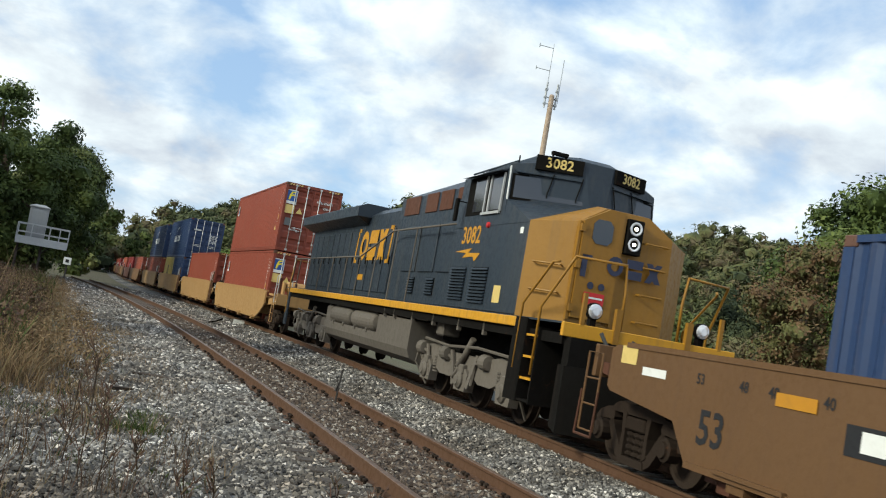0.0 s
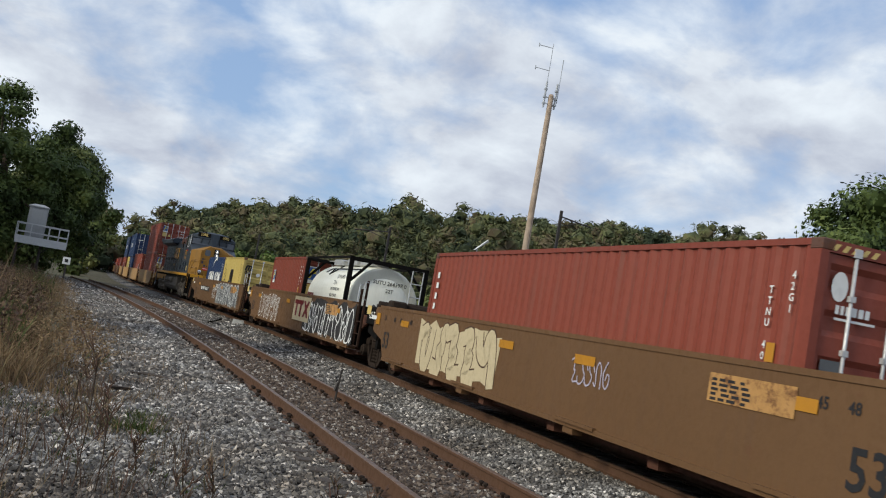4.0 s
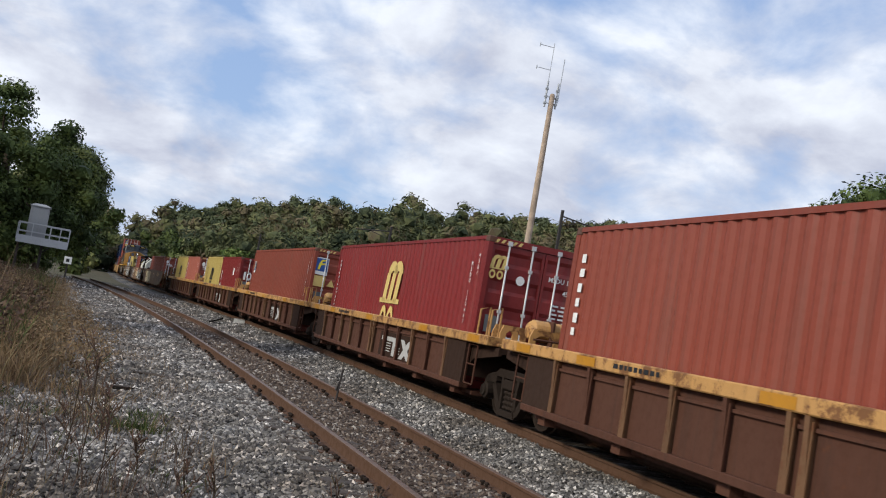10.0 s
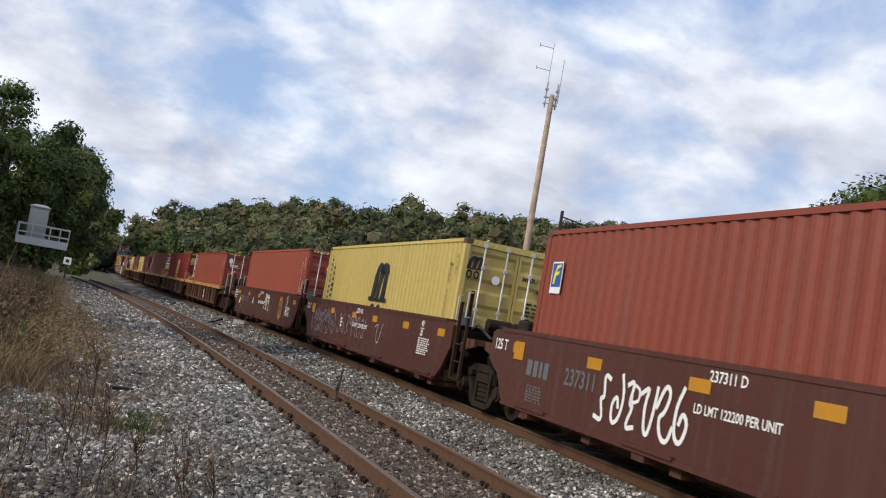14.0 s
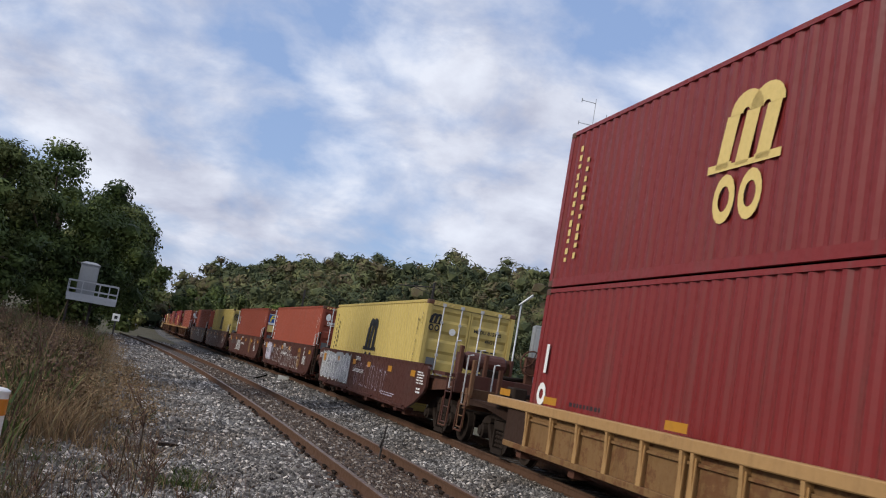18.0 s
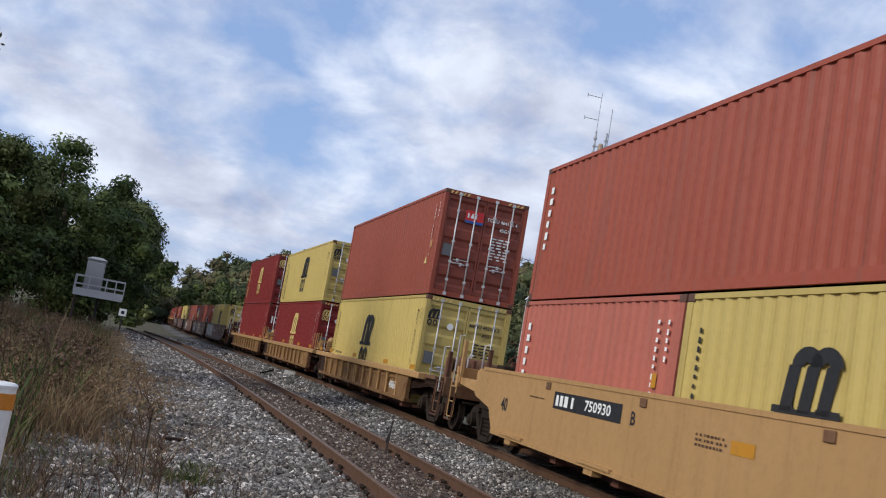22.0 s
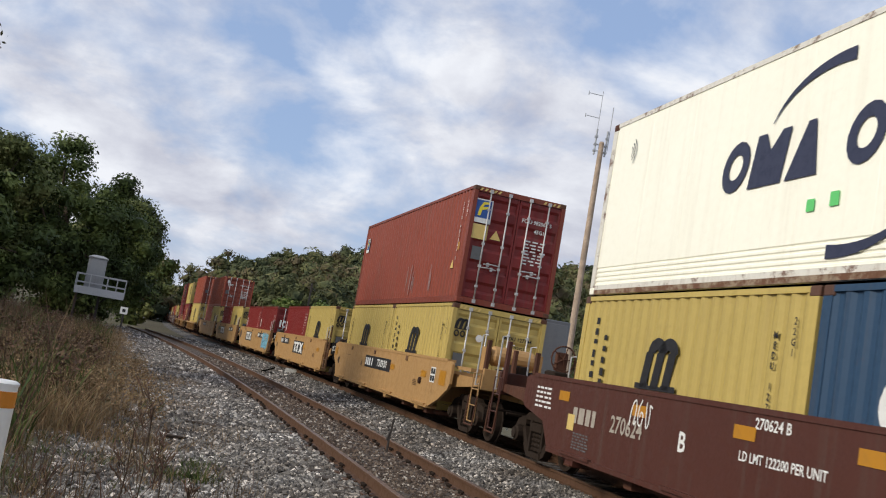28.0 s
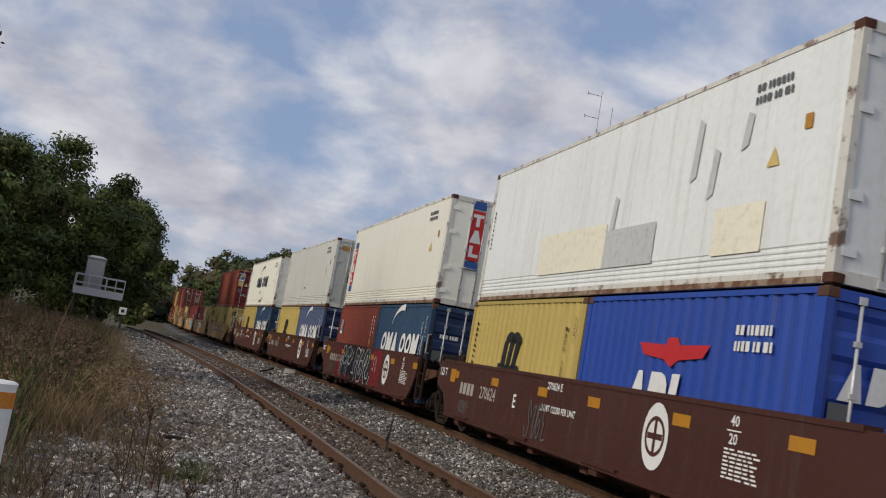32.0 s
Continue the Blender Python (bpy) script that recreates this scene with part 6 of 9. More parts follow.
    shapes("nose_bracket", [rect(-0.80, -0.70, 2.62, 2.98), rect(-0.80, -0.62, 2.91, 2.98)], MARK_NAVY, root, on_end(0, -9.446, 0))
    for x in (-0.58, -0.38):
        shapes("vent_dot", [disc(x, 2.50, 0.06, 12)], MARK_NAVY, root, on_end(0, -9.446, 0))
    pl = shapes("red_placard", [rect(-0.68, -0.3, 2.2, 2.39)], MARK_RED, root, on_end(0, -9.448, 0))
    shapes("placard_line", [rect(0, 0.32, 0, 0.03)], MARK_WHITE, root, on_end(-0.65, -9.452, 2.29))
    for z in (2.1, 2.8, 3.4):
        made("door_hinge", lambda bm: box(bm, -0.90, -0.82, -9.46, -9.38, z - 0.06, z + 0.06), LOCO_GOLD, root)
    for z in (2.05, 2.50, 2.95, 3.35):
        made("grab_iron", lambda bm: tube(bm, [(0.32, -9.34, z), (0.32, -9.46, z), (0.74, -9.46, z), (0.74, -9.34, z)], 0.016, 6), LOCO_GOLD, root)
    for z in (2.3, 2.75):
        made("grab_iron", lambda bm: tube(bm, [(-1.36, -8.88, z), (-1.42, -8.95, z), (-1.08, -9.28, z), (-1.02, -9.20, z)], 0.016, 6), LOCO_GOLD, root)
    # front platform, pilot, steps
    made("platform_edge", lambda bm: box(bm, -1.5, 1.5, -10.58, -10.50, 1.62, 1.83, 0.01), SILL, root)
    made("pilot", lambda bm: (hull(bm, sym([(-1.45, -10.72, 0.22), (-1.45, -10.70, 1.2), (-0.2, -11.05, 0.22), (-0.2, -10.95, 1.2), (-1.45, -10.5, 0.3), (-1.45, -10.5, 1.2)])), box(bm, -1.4, 1.4, -10.7, -10.5, 1.2, 1.62)), BLACK, root, "black snow-plough pilot")
    made("coupler", lambda bm: coupler(bm, -1, 11.0), TRUCK, root)
    for sx in (-1, 1):
        made("step_side", lambda bm: (box(bm, *sorted((sx * 1.52, sx * 1.47)), -9.35, -8.86, 0.50, 1.82), box(bm, *sorted((sx * 1.52, sx * 1.0)), -9.36, -9.32, 0.5, 1.82), box(bm, *sorted((sx * 1.50, sx * 1.0)), -9.80, -9.76, 0.5, 1.7)), BLACK, root)
        for i in range(4):
            z = 0.52 + i * 0.34
            made("step", lambda bm: box(bm, *sorted((sx * 1.50, sx * 1.05)), -9.78, -9.30, z, z + 0.035), SILL if i else BLACK, root, "yellow-edged step")
        made("ditch_light", lambda bm: (drum(bm, (sx * 0.95, -10.38, 2.06), "y", [(0.08, 0.06), (0.02, 0.13), (-0.06, 0.13)], 14), box(bm, sx * 0.95 - 0.05, sx * 0.95 + 0.05, -10.42, -10.32, 1.83, 1.95)), BLACK, root)
        made("ditch_lens", lambda bm: drum(bm, (sx * 0.95, -10.445, 2.06), "y", [(0.0, 0.115), (-0.02, 0.11), (-0.04, 0.06)], 14), LAMP_GLASS, root)
        made("handrail", lambda bm: (tube(bm, [(sx * 1.51, -9.05, 1.0), (sx * 1.51, -9.05, 2.05), (sx * 1.50, -9.9, 2.72), (sx * 1.42, -9.98, 2.74)], 0.022, 8)), LOCO_GOLD, root)
        made("handrail", lambda bm: (tube(bm, [(sx * 1.51, -9.74, 0.95), (sx * 1.51, -9.74, 2.02), (sx * 1.36, -10.36, 2.82), (sx * 0.55, -10.46, 2.83), (sx * 0.50, -10.46, 2.4), (sx * 0.5, -10.46, 1.83)], 0.024, 8)), LOCO_GOLD, root)
        made("end_post", lambda bm: (box(bm, sx * 0.62 - 0.05, sx * 0.62 + 0.05, -10.60, -10.52, 0.9, 2.15), box(bm, sx * 1.2 - 0.03, sx * 1.2 + 0.03, -10.58, -10.52, 1.8, 2.3)), LOCO_GOLD, root)
    made("jumper_cable", lambda bm: tube(bm, [(-1.0, -10.82, 1.75), (-0.9, -10.95, 1.5), (-0.6, -10.95, 1.45), (-0.45, -10.82, 1.7)], 0.03, 8), RUBBER, root)
    [made("air_hose", lambda bm: tube(bm, [(0.3 + 0.12 * i, -10.9, 1.0), (0.3 + 0.12 * i, -11.1, 0.7), (0.25 + 0.1 * i, -11.2, 0.45)], 0.025, 6), RUBBER, root) for i in range(3)]
    # side marks
    letters("road_number", "3082", 0.47, MARK_GOLD, root, on_side(-1.506, -6.15, 3.22), stretch=1.05)
    shapes("lightning_stripe", [[(0, 0.10), (0.9, 0.16), (0.75, 0.07), (1.35, 0.06), (1.1, -0.1), (1.0, 0.0), (0.45, -0.02), (0.62, 0.07)]], MARK_GOLD, root, on_side(-1.506, -5.4, 2.82))
    shapes("bracket_left", [rect(0, 0.12, 0, 1.0, 0.1), rect(0, 0.3, 0, 0.1), rect(0.1, 0.36, 0.9, 1.0)], MARK_GOLD, root, on_side(-1.09, 4.4, 2.78))
    shapes("bracket_right", [rect(0.3, 0.42, 0, 1.0, 0.1), rect(0.1, 0.42, 0, 0.1), rect(0.2, 0.52, 0.9, 1.0)], MARK_GOLD, root, on_side(-1.09, 1.2, 2.78))
    shapes("road_word", word_shapes("osx", 0.82, 0.84, 0.1, 0.12), MARK_GOLD, root, on_side(-1.092, 3.95, 2.86))
    shapes("slogan_bar", [rect(0, 0.55, 0, 0.16)], MARK_GOLD, root, on_side(-1.092, 3.6, 2.3))
    louvre(root, -6.2, -5.4, 1.98, 2.62, -1.505, LOCO_BLUE, 11)
    louvre(root, -7.3, -6.5, 1.95, 2.62, -1.505, LOCO_BLUE, 11)
    shapes("data_plate", [rect(-0.16, 0.16, 0, 0.30)], MARK_YELLOW, root, on_side(-1.506, -7.85, 2.0))
    shapes("data_plate", [rect(-0.07, 0.07, 0, 0.11)], MARK_WHITE, root, on_side(-1.506, -8.5, 3.2))
    made("marker_lamp", lambda bm: drum(bm, (-1.5, -6.95, 3.4), "x", [(0, 0.06), (-0.04, 0.05), (-0.05, 0.02)], 12), MARK_RED, root)
    # handrail along the walkway
    made("walkway_rail", lambda bm: tube(bm, [(-1.48, 11.4, 2.0), (-1.48, 11.2, 2.86), (-1.48, 2.1, 2.89), (-1.48, -0.7, 3.50), (-1.48, -5.1, 3.50), (-1.3, -5.15, 3.48)], 0.022, 8), DUSTY, root, "grey steel handrail")
    for y in (10.4, 8.7, 7.0, 5.3, 3.6, 2.1, 0.5, -1.1, -2.6):
        top = 2.88 if y > 2 else (3.2 if y > 0 else 3.5)
        made("stanchion", lambda bm: tube(bm, [(-1.5, y, 1.75), (-1.48, y, top)], 0.016, 6), DUSTY, root)
    # fuel tank with two air drums in a notch
    made("fuel_tank", lambda bm: (prism(bm, [(-1.38, 0.80), (-1.30, 0.62), (-1.0, 0.48), (1.0, 0.48), (1.30, 0.62), (1.38, 0.80), (1.38, 1.45), (-1.38, 1.45)], -3.05, -0.35, "y"),
                                  prism(bm, [(-1.38, 0.80), (-1.30, 0.62), (-1.0, 0.48), (1.0, 0.48), (1.30, 0.62), (1.38, 0.80), (1.38, 1.0), (-1.38, 1.0)], -0.35, 5.3, "y"),
                                  box(bm, -0.9, 0.9, -0.35, 5.3, 1.0, 1.48), box(bm, -1.36, 1.36, 4.9, 5.5, 0.7, 1.46, 0.05)), DUSTY, root, "grey-brown dusty fuel tank")
    for y in (1.15, 3.65):
        made("air_drum", lambda bm: drum(bm, (-1.2, y, 1.24), "y", [(-1.1, 0.05), (-1.06, 0.18), (-0.95, 0.25), (0.95, 0.25), (1.06, 0.18), (1.1, 0.05)], 20), DUSTY, root)
        [made("drum_strap", lambda bm: box(bm, -1.42, -1.0, y + d - 0.04, y + d + 0.04, 0.95, 1.06, 0.01), DUSTY, root) for d in (-0.6, 0.6)]
    made("pipe_run", lambda bm: (tube(bm, [(-1.4, 5.0, 1.58), (-1.42, 0.0, 1.57), (-1.4, -4.2, 1.6), (-1.4, -8.5, 1.55)], 0.03, 6), tube(bm, [(-1.3, 4.5, 1.5), (-1.35, -4.0, 1.5)], 0.02, 6)), DUSTY, root)
    for y in (-1.0, -1.8, -3.2, -4.6, -6.1, -7.4):
        made("pipe_hanger", lambda bm: box(bm, -1.45, -1.38, y - 0.04, y + 0.04, 1.42, 1.66), DUSTY, root)
    made("cable_box", lambda bm: box(bm, -1.3, -0.9, -4.9, -4.5, 1.25, 1.6, 0.03), DUSTY, root)
    loco_truck(root, -6.05)
    loco_truck(root, 8.3, True)
    # rear platform
    [made("rear_step_side", lambda bm: box(bm, *sorted((sx * 1.5, sx * 1.45)), 11.2, 11.6, 0.5, 1.8), LOCO_BLUE, root) for sx in (-1, 1)]
    [made("rear_handrail", lambda bm: tube(bm, [(sx * 1.5, 11.5, 0.9), (sx * 1.5, 11.5, 2.1), (sx * 1.35, 11.95, 2.85), (sx * 0.5, 11.95, 2.85), (sx * 0.5, 11.95, 1.8)], 0.024, 6), LOCO_GOLD, root) for sx in (-1, 1)]
    made("rear_coupler", lambda bm: coupler(bm, 1, 12.2), TRUCK, root)
    return rolls(root, u)


LOCO_U = 23.7
locomotive(LOCO_U)

# ---- the train, from the locomotive back ----
BASE, LOCK = 0.38, 0.035    # container foot above the rail; gap left by the twist locks
HC, STD = 2.896, 2.591
L40, L20 = 12.192, 6.058


def pair(u, first, second, gap=0.076):
    """Two short boxes end to end in one well."""
    d = (L20 + gap) / 2
    first(u + d)
    second(u - d)


def ttx_plate(root, y, z, w, h, dark=MARK_BLACK, light=MARK_WHITE):
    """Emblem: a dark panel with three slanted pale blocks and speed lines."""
    shapes("emblem_panel", [rect(0, w, 0, h)], dark, root, on_side(-1.505 if z > 0.5 else -1.47, y, z))
    k = w / 2.6
    polys = [rect(0.15 * k, 1.55 * k, h * 0.72, h * 0.9), rect(0.38 * k, 0.62 * k, h * 0.1, h * 0.72), rect(1.05 * k, 1.3 * k, h * 0.1, h * 0.72), cross_shape(1.62 * k, 2.5 * k, h * 0.1, h * 0.9, 0.27 * k)]
    polys += [rect(0.66 * k, 1.0 * k, h * q, h * (q + 0.045)) for q in (0.16, 0.28, 0.4, 0.52)] + [rect(1.34 * k, 1.62 * k, h * q, h * (q + 0.045)) for q in (0.16, 0.28)]
    shapes("emblem", polys, light, root, on_side(-1.508 if z > 0.5 else -1.473, y, z))


def reflectors(root, x, z, ys, w=0.5, h=0.14, mat=None):
    for y in ys:
        shapes("reflector", [rect(-w / 2, w / 2, 0, h)], mat or MARK_ORANGE, root, on_side(x, y, z))


def side_word(root, body, size, y, z, mat, x=-1.506, stretch=1.0, name="lettering"):
    letters(name, body, size, mat, root, on_side(x, y, z), stretch=stretch)


def marks53(letter, art):
    def fn(root):
        for y in (7.42, -7.9):
            side_word(root, "53", 0.52, y, 0.86, MARK_BLACK)
        for y, w in ((7.74, "53"), (6.94, "48"), (6.45, "48"), (5.65, "40"), (-6.3, "40"), (-7.25, "45"), (-7.65, "48")):
            side_word(root, w, 0.16, y, 1.38, MARK_BLACK)
        reflectors(root, -1.512, 1.27, (6.1, 0.2, -2.6, -6.9), 0.6, 0.13)
        shapes("yellow_label", [rect(-0.2, 0.2, 0, 0.22)], MARK_YELLOW, root, on_side(-1.507, 9.41, 1.40))
        shapes("placard", [rect(-0.28, 0.28, 0, 0.10)], MARK_WHITE, root, on_side(-1.507, 8.75, 1.30))
        if letter == "A":
            shapes("number_panel", [rect(0, 3.6, 0, 0.27)], MARK_BLACK, root, on_side(-1.506, 5.4, 0.98))
            shapes("road_mark", bars(4, 0.24, 0.18, 0.09, 1, 1, 2), MARK_WHITE, root, on_side(-1.509, 5.2, 1.03))
            side_word(root, "766017", 0.25, 2.95, 1.11, MARK_WHITE, -1.509, 1.9)
        side_word(root, letter, 0.3, 1.2, 1.13, MARK_BLACK)
        shapes("data_sheet", [rect(0, 1.4, 0, 0.3)], CHORD, root, on_side(-1.5125, -5.5, 1.18))
        shapes("data_bars", bars(4, 0.12, 0.03, 0.04, 5, 1.7, 3), MARK_BLACK, root, on_side(-1.514, -5.55, 1.40))
        art(root)
    return fn


def red_emblem(root):
    """Pale panel with dark red slanted bars."""
    shapes("emblem_panel", [rect(0, 2.5, 0, 0.8)], PATCH_TAN, root, on_side(-1.5125, -0.9, 0.76))
    shapes("emblem", [rect(0.12, 1.45, 0.5, 0.64), rect(0.35, 0.6, 0.1, 0.5), rect(1.0, 1.25, 0.1, 0.5), cross_shape(1.5, 2.38, 0.1, 0.64, 0.25)], MARK_DKRED, root, on_side(-1.5145, -0.9, 0.80))


def bnsf_marks(letter, number, seed, art=None, emblem=None, last=False):
    def fn(root):
        shapes("road_mark", bars(4, 0.17, 0.24, 0.06, 1, 1, seed), MARK_PALE if seed % 2 else MARK_GREY, root, on_side(-1.506, 5.3, 0.94))
        side_word(root, number, 0.33, 3.45, 1.05, MARK_PALE if seed % 2 else MARK_GREY)
        side_word(root, letter, 0.34, 5.9 if seed == 13 else 1.9, 1.04, MARK_WHITE)
        side_word(root, number + " " + letter, 0.17, 0.1, 1.43, MARK_WHITE)
        side_word(root, "LD LMT 122200 PER UNIT", 0.15, -0.1, 1.06, MARK_WHITE, stretch=0.9)
        shapes("data_panel", bars(5, 0.09, 0.022, 0.03, 6, 2.0, seed), MARK_GREY, root, on_side(-1.506, 5.2, 0.78))
        if last:
            shapes("brake_data", bars(4, 0.12, 0.03, 0.03, 5, 2.2, seed + 3), MARK_WHITE, root, on_side(-1.506, -6.75, 1.36))
            shapes("load_data", bars(2, 0.16, 0.04, 0.04, 2, 2.0, seed + 4), MARK_WHITE, root, on_side(-1.506, -6.85, 0.95))
            shapes("stencil_line", bars(9, 0.1, 0.025, 0.04, 2, 2.4, seed + 5), MARK_LILAC, root, on_side(-1.506, -3.4, 0.66))
        else:
            shapes("data_panel", bars(5, 0.11, 0.022, 0.03, 8, 2.0, seed + 1), MARK_WHITE, root, on_side(-1.506, -5.0, 1.10))
            side_word(root, "40", 0.17, -5.15, 1.42, MARK_WHITE)
            side_word(root, "20", 0.17, -5.15, 1.22, MARK_WHITE)
            shapes("fraction_rule", [rect(-0.14, 0.14, 0, 0.015)], MARK_WHITE, root, on_side(-1.506, -5.15, 1.31))
        reflectors(root, -1.507, 1.24, (5.75, 3.1, 0.6, -1.45, -4.0, -6.35), 0.42, 0.15)
        if seed in (2, 11):   # first unit of its car
            shapes("brake_data", bars(4, 0.15, 0.035, 0.04, 5, 2.2, seed + 3), MARK_WHITE, root, on_side(-1.506, 7.0, 1.36))
            shapes("inspection_plate", [rect(-0.13, 0.13, 0, 0.24)], MARK_YELLOW, root, on_side(-1.507, 5.35, 0.82))
        e = (-3.4, 1.05, 0.43) if emblem is None else emblem
        if e:
            shapes("round_emblem", [disc(0, 0, e[2] * 0.78, 24, e[2])], MARK_WHITE if seed % 2 else OLD_GOLD, root, on_side(-1.507, e[0], e[1]))
            shapes("round_emblem_cross", ring(0, 0, e[2] * 0.48, e[2] * 0.6, 0, 360, 20) + [rect(-e[2] * 0.08, e[2] * 0.08, -e[2] * 0.5, e[2] * 0.5), rect(-e[2] * 0.45, e[2] * 0.45, -e[2] * 0.09, e[2] * 0.09)], OXIDE, root, on_side(-1.510, e[0], e[1]))
        if art:
            art(root)
    return fn


def spray(y, z, w, h, strokes, thick, seed, mat, base=None, body=0.0):
    """Sprayed strokes; with a base, outlined strokes over a ragged field; body: width of the strokes' filling."""
    def fn(root):
        rng = random.Random(seed + 500)
        if base is not None:
            n = max(8, round(w / 0.3))
            low = [(w * i / n, h * rng.uniform(-0.02, 0.10)) for i in range(n + 1)]
            top = [(w * i / n + rng.uniform(-0.08, 0.08), h * rng.uniform(0.86, 1.05)) for i in range(n, -1, -1)]
            polys = [[low[i], low[i + 1], top[n - i - 1], top[n - i]] for i in range(n)]
            shapes("spray_field", polys, base, root, on_side(-1.5052, y, z), "ragged sprayed field")
        gs = glyphs(w * 0.96, h * 0.96, strokes, seed)
        if body:
            for i, g in enumerate(gs):
                shapes("spray_rim", ribbon(g, body + thick * 2), mat, root, on_side(-1.5056 - 0.0006 * (i % 5), y - 0.02 * w, z))
                shapes("spray_body", ribbon(g, body), base or MARK_GREY, root, on_side(-1.5059 - 0.0006 * (i % 5), y - 0.02 * w, z))
        else:
            shapes("spray_paint", [q for g in gs for q in ribbon(g, thick)], mat, root, on_side(-1.5095, y - 0.02 * w, z), "sprayed loops")
    return fn


def both(*fs):
    def fn(root):
        for f in fs:
            f(root)
    return fn


def ttx_marks(letter, plate_y, number_y, size="40", art=None, number="750930", big=1.0, last=False):
    def fn(root):
        if plate_y is not None:
            ttx_plate(root, plate_y, 0.80, 2.6, 0.55)
        shapes("number_panel", [rect(0, 2.5 * big, 0, 0.27 * big)], MARK_BLACK, root, on_side(-1.505, number_y, 1.12 if big == 1 else 0.98))
        z = (1.12 if big == 1 else 0.98) + 0.135 * big
        shapes("road_mark", bars(4, 0.14 * big, 0.17 * big, 0.06 * big, 1, 1, 3), MARK_WHITE, root, on_side(-1.508, number_y - 0.1, z - 0.085 * big))
        side_word(root, number, 0.22 * big, number_y - 1.7 * big, z, MARK_WHITE, -1.509, 1.4)
        side_word(root, letter, 0.26, number_y - 2.85 if big == 1 else number_y + 0.5, 1.22 if big == 1 else 1.05, MARK_BLACK)
        side_word(root, size, 0.34, 5.66, 0.97, MARK_BLACK)
        reflectors(root, -1.507, 1.08, (-2.2, -5.4), 0.46, 0.15)
        shapes("small_lettering", bars(8, 0.05, 0.03, 0.025, 3, 2.0, 4), MARK_BROWN, root, on_side(-1.506, -1.2, 1.2))
        shapes("small_lettering", bars(9, 0.05, 0.025, 0.025, 1, 2.0, 5), MARK_BROWN, root, on_side(-1.506, 4.4, 1.22))
        shapes("load_data", bars(5, 0.06, 0.02, 0.02, 4, 2.0, 6), MARK_BROWN, root, on_side(-1.506, -4.5, 0.95))
        for y in (3.6, 0.2, -3.6):
            made("stake_pocket", lambda bm: box(bm, -1.524, -1.50, y - 0.09, y + 0.09, 1.40, 1.52, 0.008), RIB_WORN, root)
        if last:
            shapes("inspection_panel", [rect(-0.2, 0.2, 0, 0.36)], MARK_WHITE, root, on_side(-1.506, -6.2, 1.0))
            for a, b in ((-0.17, 0.20), (0.015, 0.20), (-0.17, 0.03), (0.015, 0.03)):
                shapes("inspection_field", [rect(a, a + 0.155, b, b + 0.13)], MARK_BLACK, root, on_side(-1.508, -6.2, 1.0))
            reflectors(root, -1.507, 0.98, (-7.0,), 0.5, 0.34)
            made("valve_knob", lambda bm: drum(bm, (-1.50, -5.2, 0.98), "x", [(0, 0.09), (-0.05, 0.08), (-0.06, 0.04)], 12), DARK_RUST, root)
        if art:
            art(root)
    return fn


def ribbed_marks(y=-0.6, white=True):
    def fn(root):
        if white:
            shapes("emblem_panel", [rect(0, 2.6, 0, 0.56)], DARK_RUST, root, on_side(-1.403, y, 0.5))
            shapes("emblem", [rect(0.15, 1.55, 0.36, 0.46), rect(0.36, 0.58, 0.04, 0.36), rect(1.1, 1.32, 0.04, 0.36), cross_shape(1.68, 2.54, 0.03, 0.46, 0.25)]
                   + [rect(0.6, 0.95, q, q + 0.02) for q in (0.12, 0.18, 0.24, 0.30)] + [rect(1.35, 1.7, q, q + 0.02) for q in (0.12, 0.18, 0.24)], MARK_CHALK, root, on_side(-1.406, y, 0.5))
        reflectors(root, -1.525, 1.26, (6.6, 4.4, 0.3, -4.0, -6.9), 0.55, 0.12)
        shapes("small_lettering", bars(9, 0.1, 0.06, 0.04, 1, 1, 6), MARK_BLACK, root, on_side(-1.5255, 3.6, 1.30))
    return fn


LBL_RED = "weathered red steel shipping container riding in a well car"
LBL_YEL = "yellow corrugated shipping container with a black arched emblem"

# ahead of the locomotive
smooth_unit(47.0, TTX_YELLOW, "dusty yellow well car carrying two stacked red containers", trail_end=True)
container(46.8, BASE, RED, LBL_RED, marks=plain_red_marks(0, "wave"))
container(46.8, BASE + HC + LOCK, RED, "weathered red container stacked on another", marks=plain_red_marks(0, "wave"), code=("FCIU 876021", "45G1", MARK_WHITE))
smooth_unit(62.8, TTX_YELLOW, "dusty yellow well car with one red container")
container(62.8, BASE, RED, LBL_RED, marks=plain_red_marks(0, None))
smooth_unit(78.9, TTX_YELLOW, "dusty yellow well car with stacked boxes")
container(78.9 + 3.07, BASE, YELLOW, LBL_YEL, L20, STD, marks=emblem_marks(MARK_BLACK, 0.8, 0.25, 1.26))
container(78.9 - 3.07, BASE, NAVY, "navy blue short shipping container", L20, STD)
container(78.9, BASE + STD + LOCK, NAVY, "navy blue container stacked on two short ones", marks=swoosh_marks(MARK_WHITE, True, 0.8, 2.5, 1.2))
smooth_unit(94.9, TTX_YELLOW, "dusty yellow well car with stacked boxes")
container(94.9, BASE, RED, LBL_RED, H=STD, marks=plain_red_marks(0, None))
container(94.9, BASE + STD + LOCK, NAVY, "navy blue container stacked on a red one", marks=swoosh_marks(MARK_WHITE, True, 0.8, 2.5, 1.2))
for i in range(13):
    uu = 114.5 + i * 16.0
    smooth_unit(uu, (TTX_BROWN, OXIDE, TTX_BROWN)[i % 3], "dirty brown well car far along the train", lead_end=(i % 5 == 4), trail_end=(i % 5 == 0))
    if i % 4 != 3:
        container(uu, BASE, (RED, MAROON, ORANGE_RED)[i % 3], LBL_RED, H=STD)

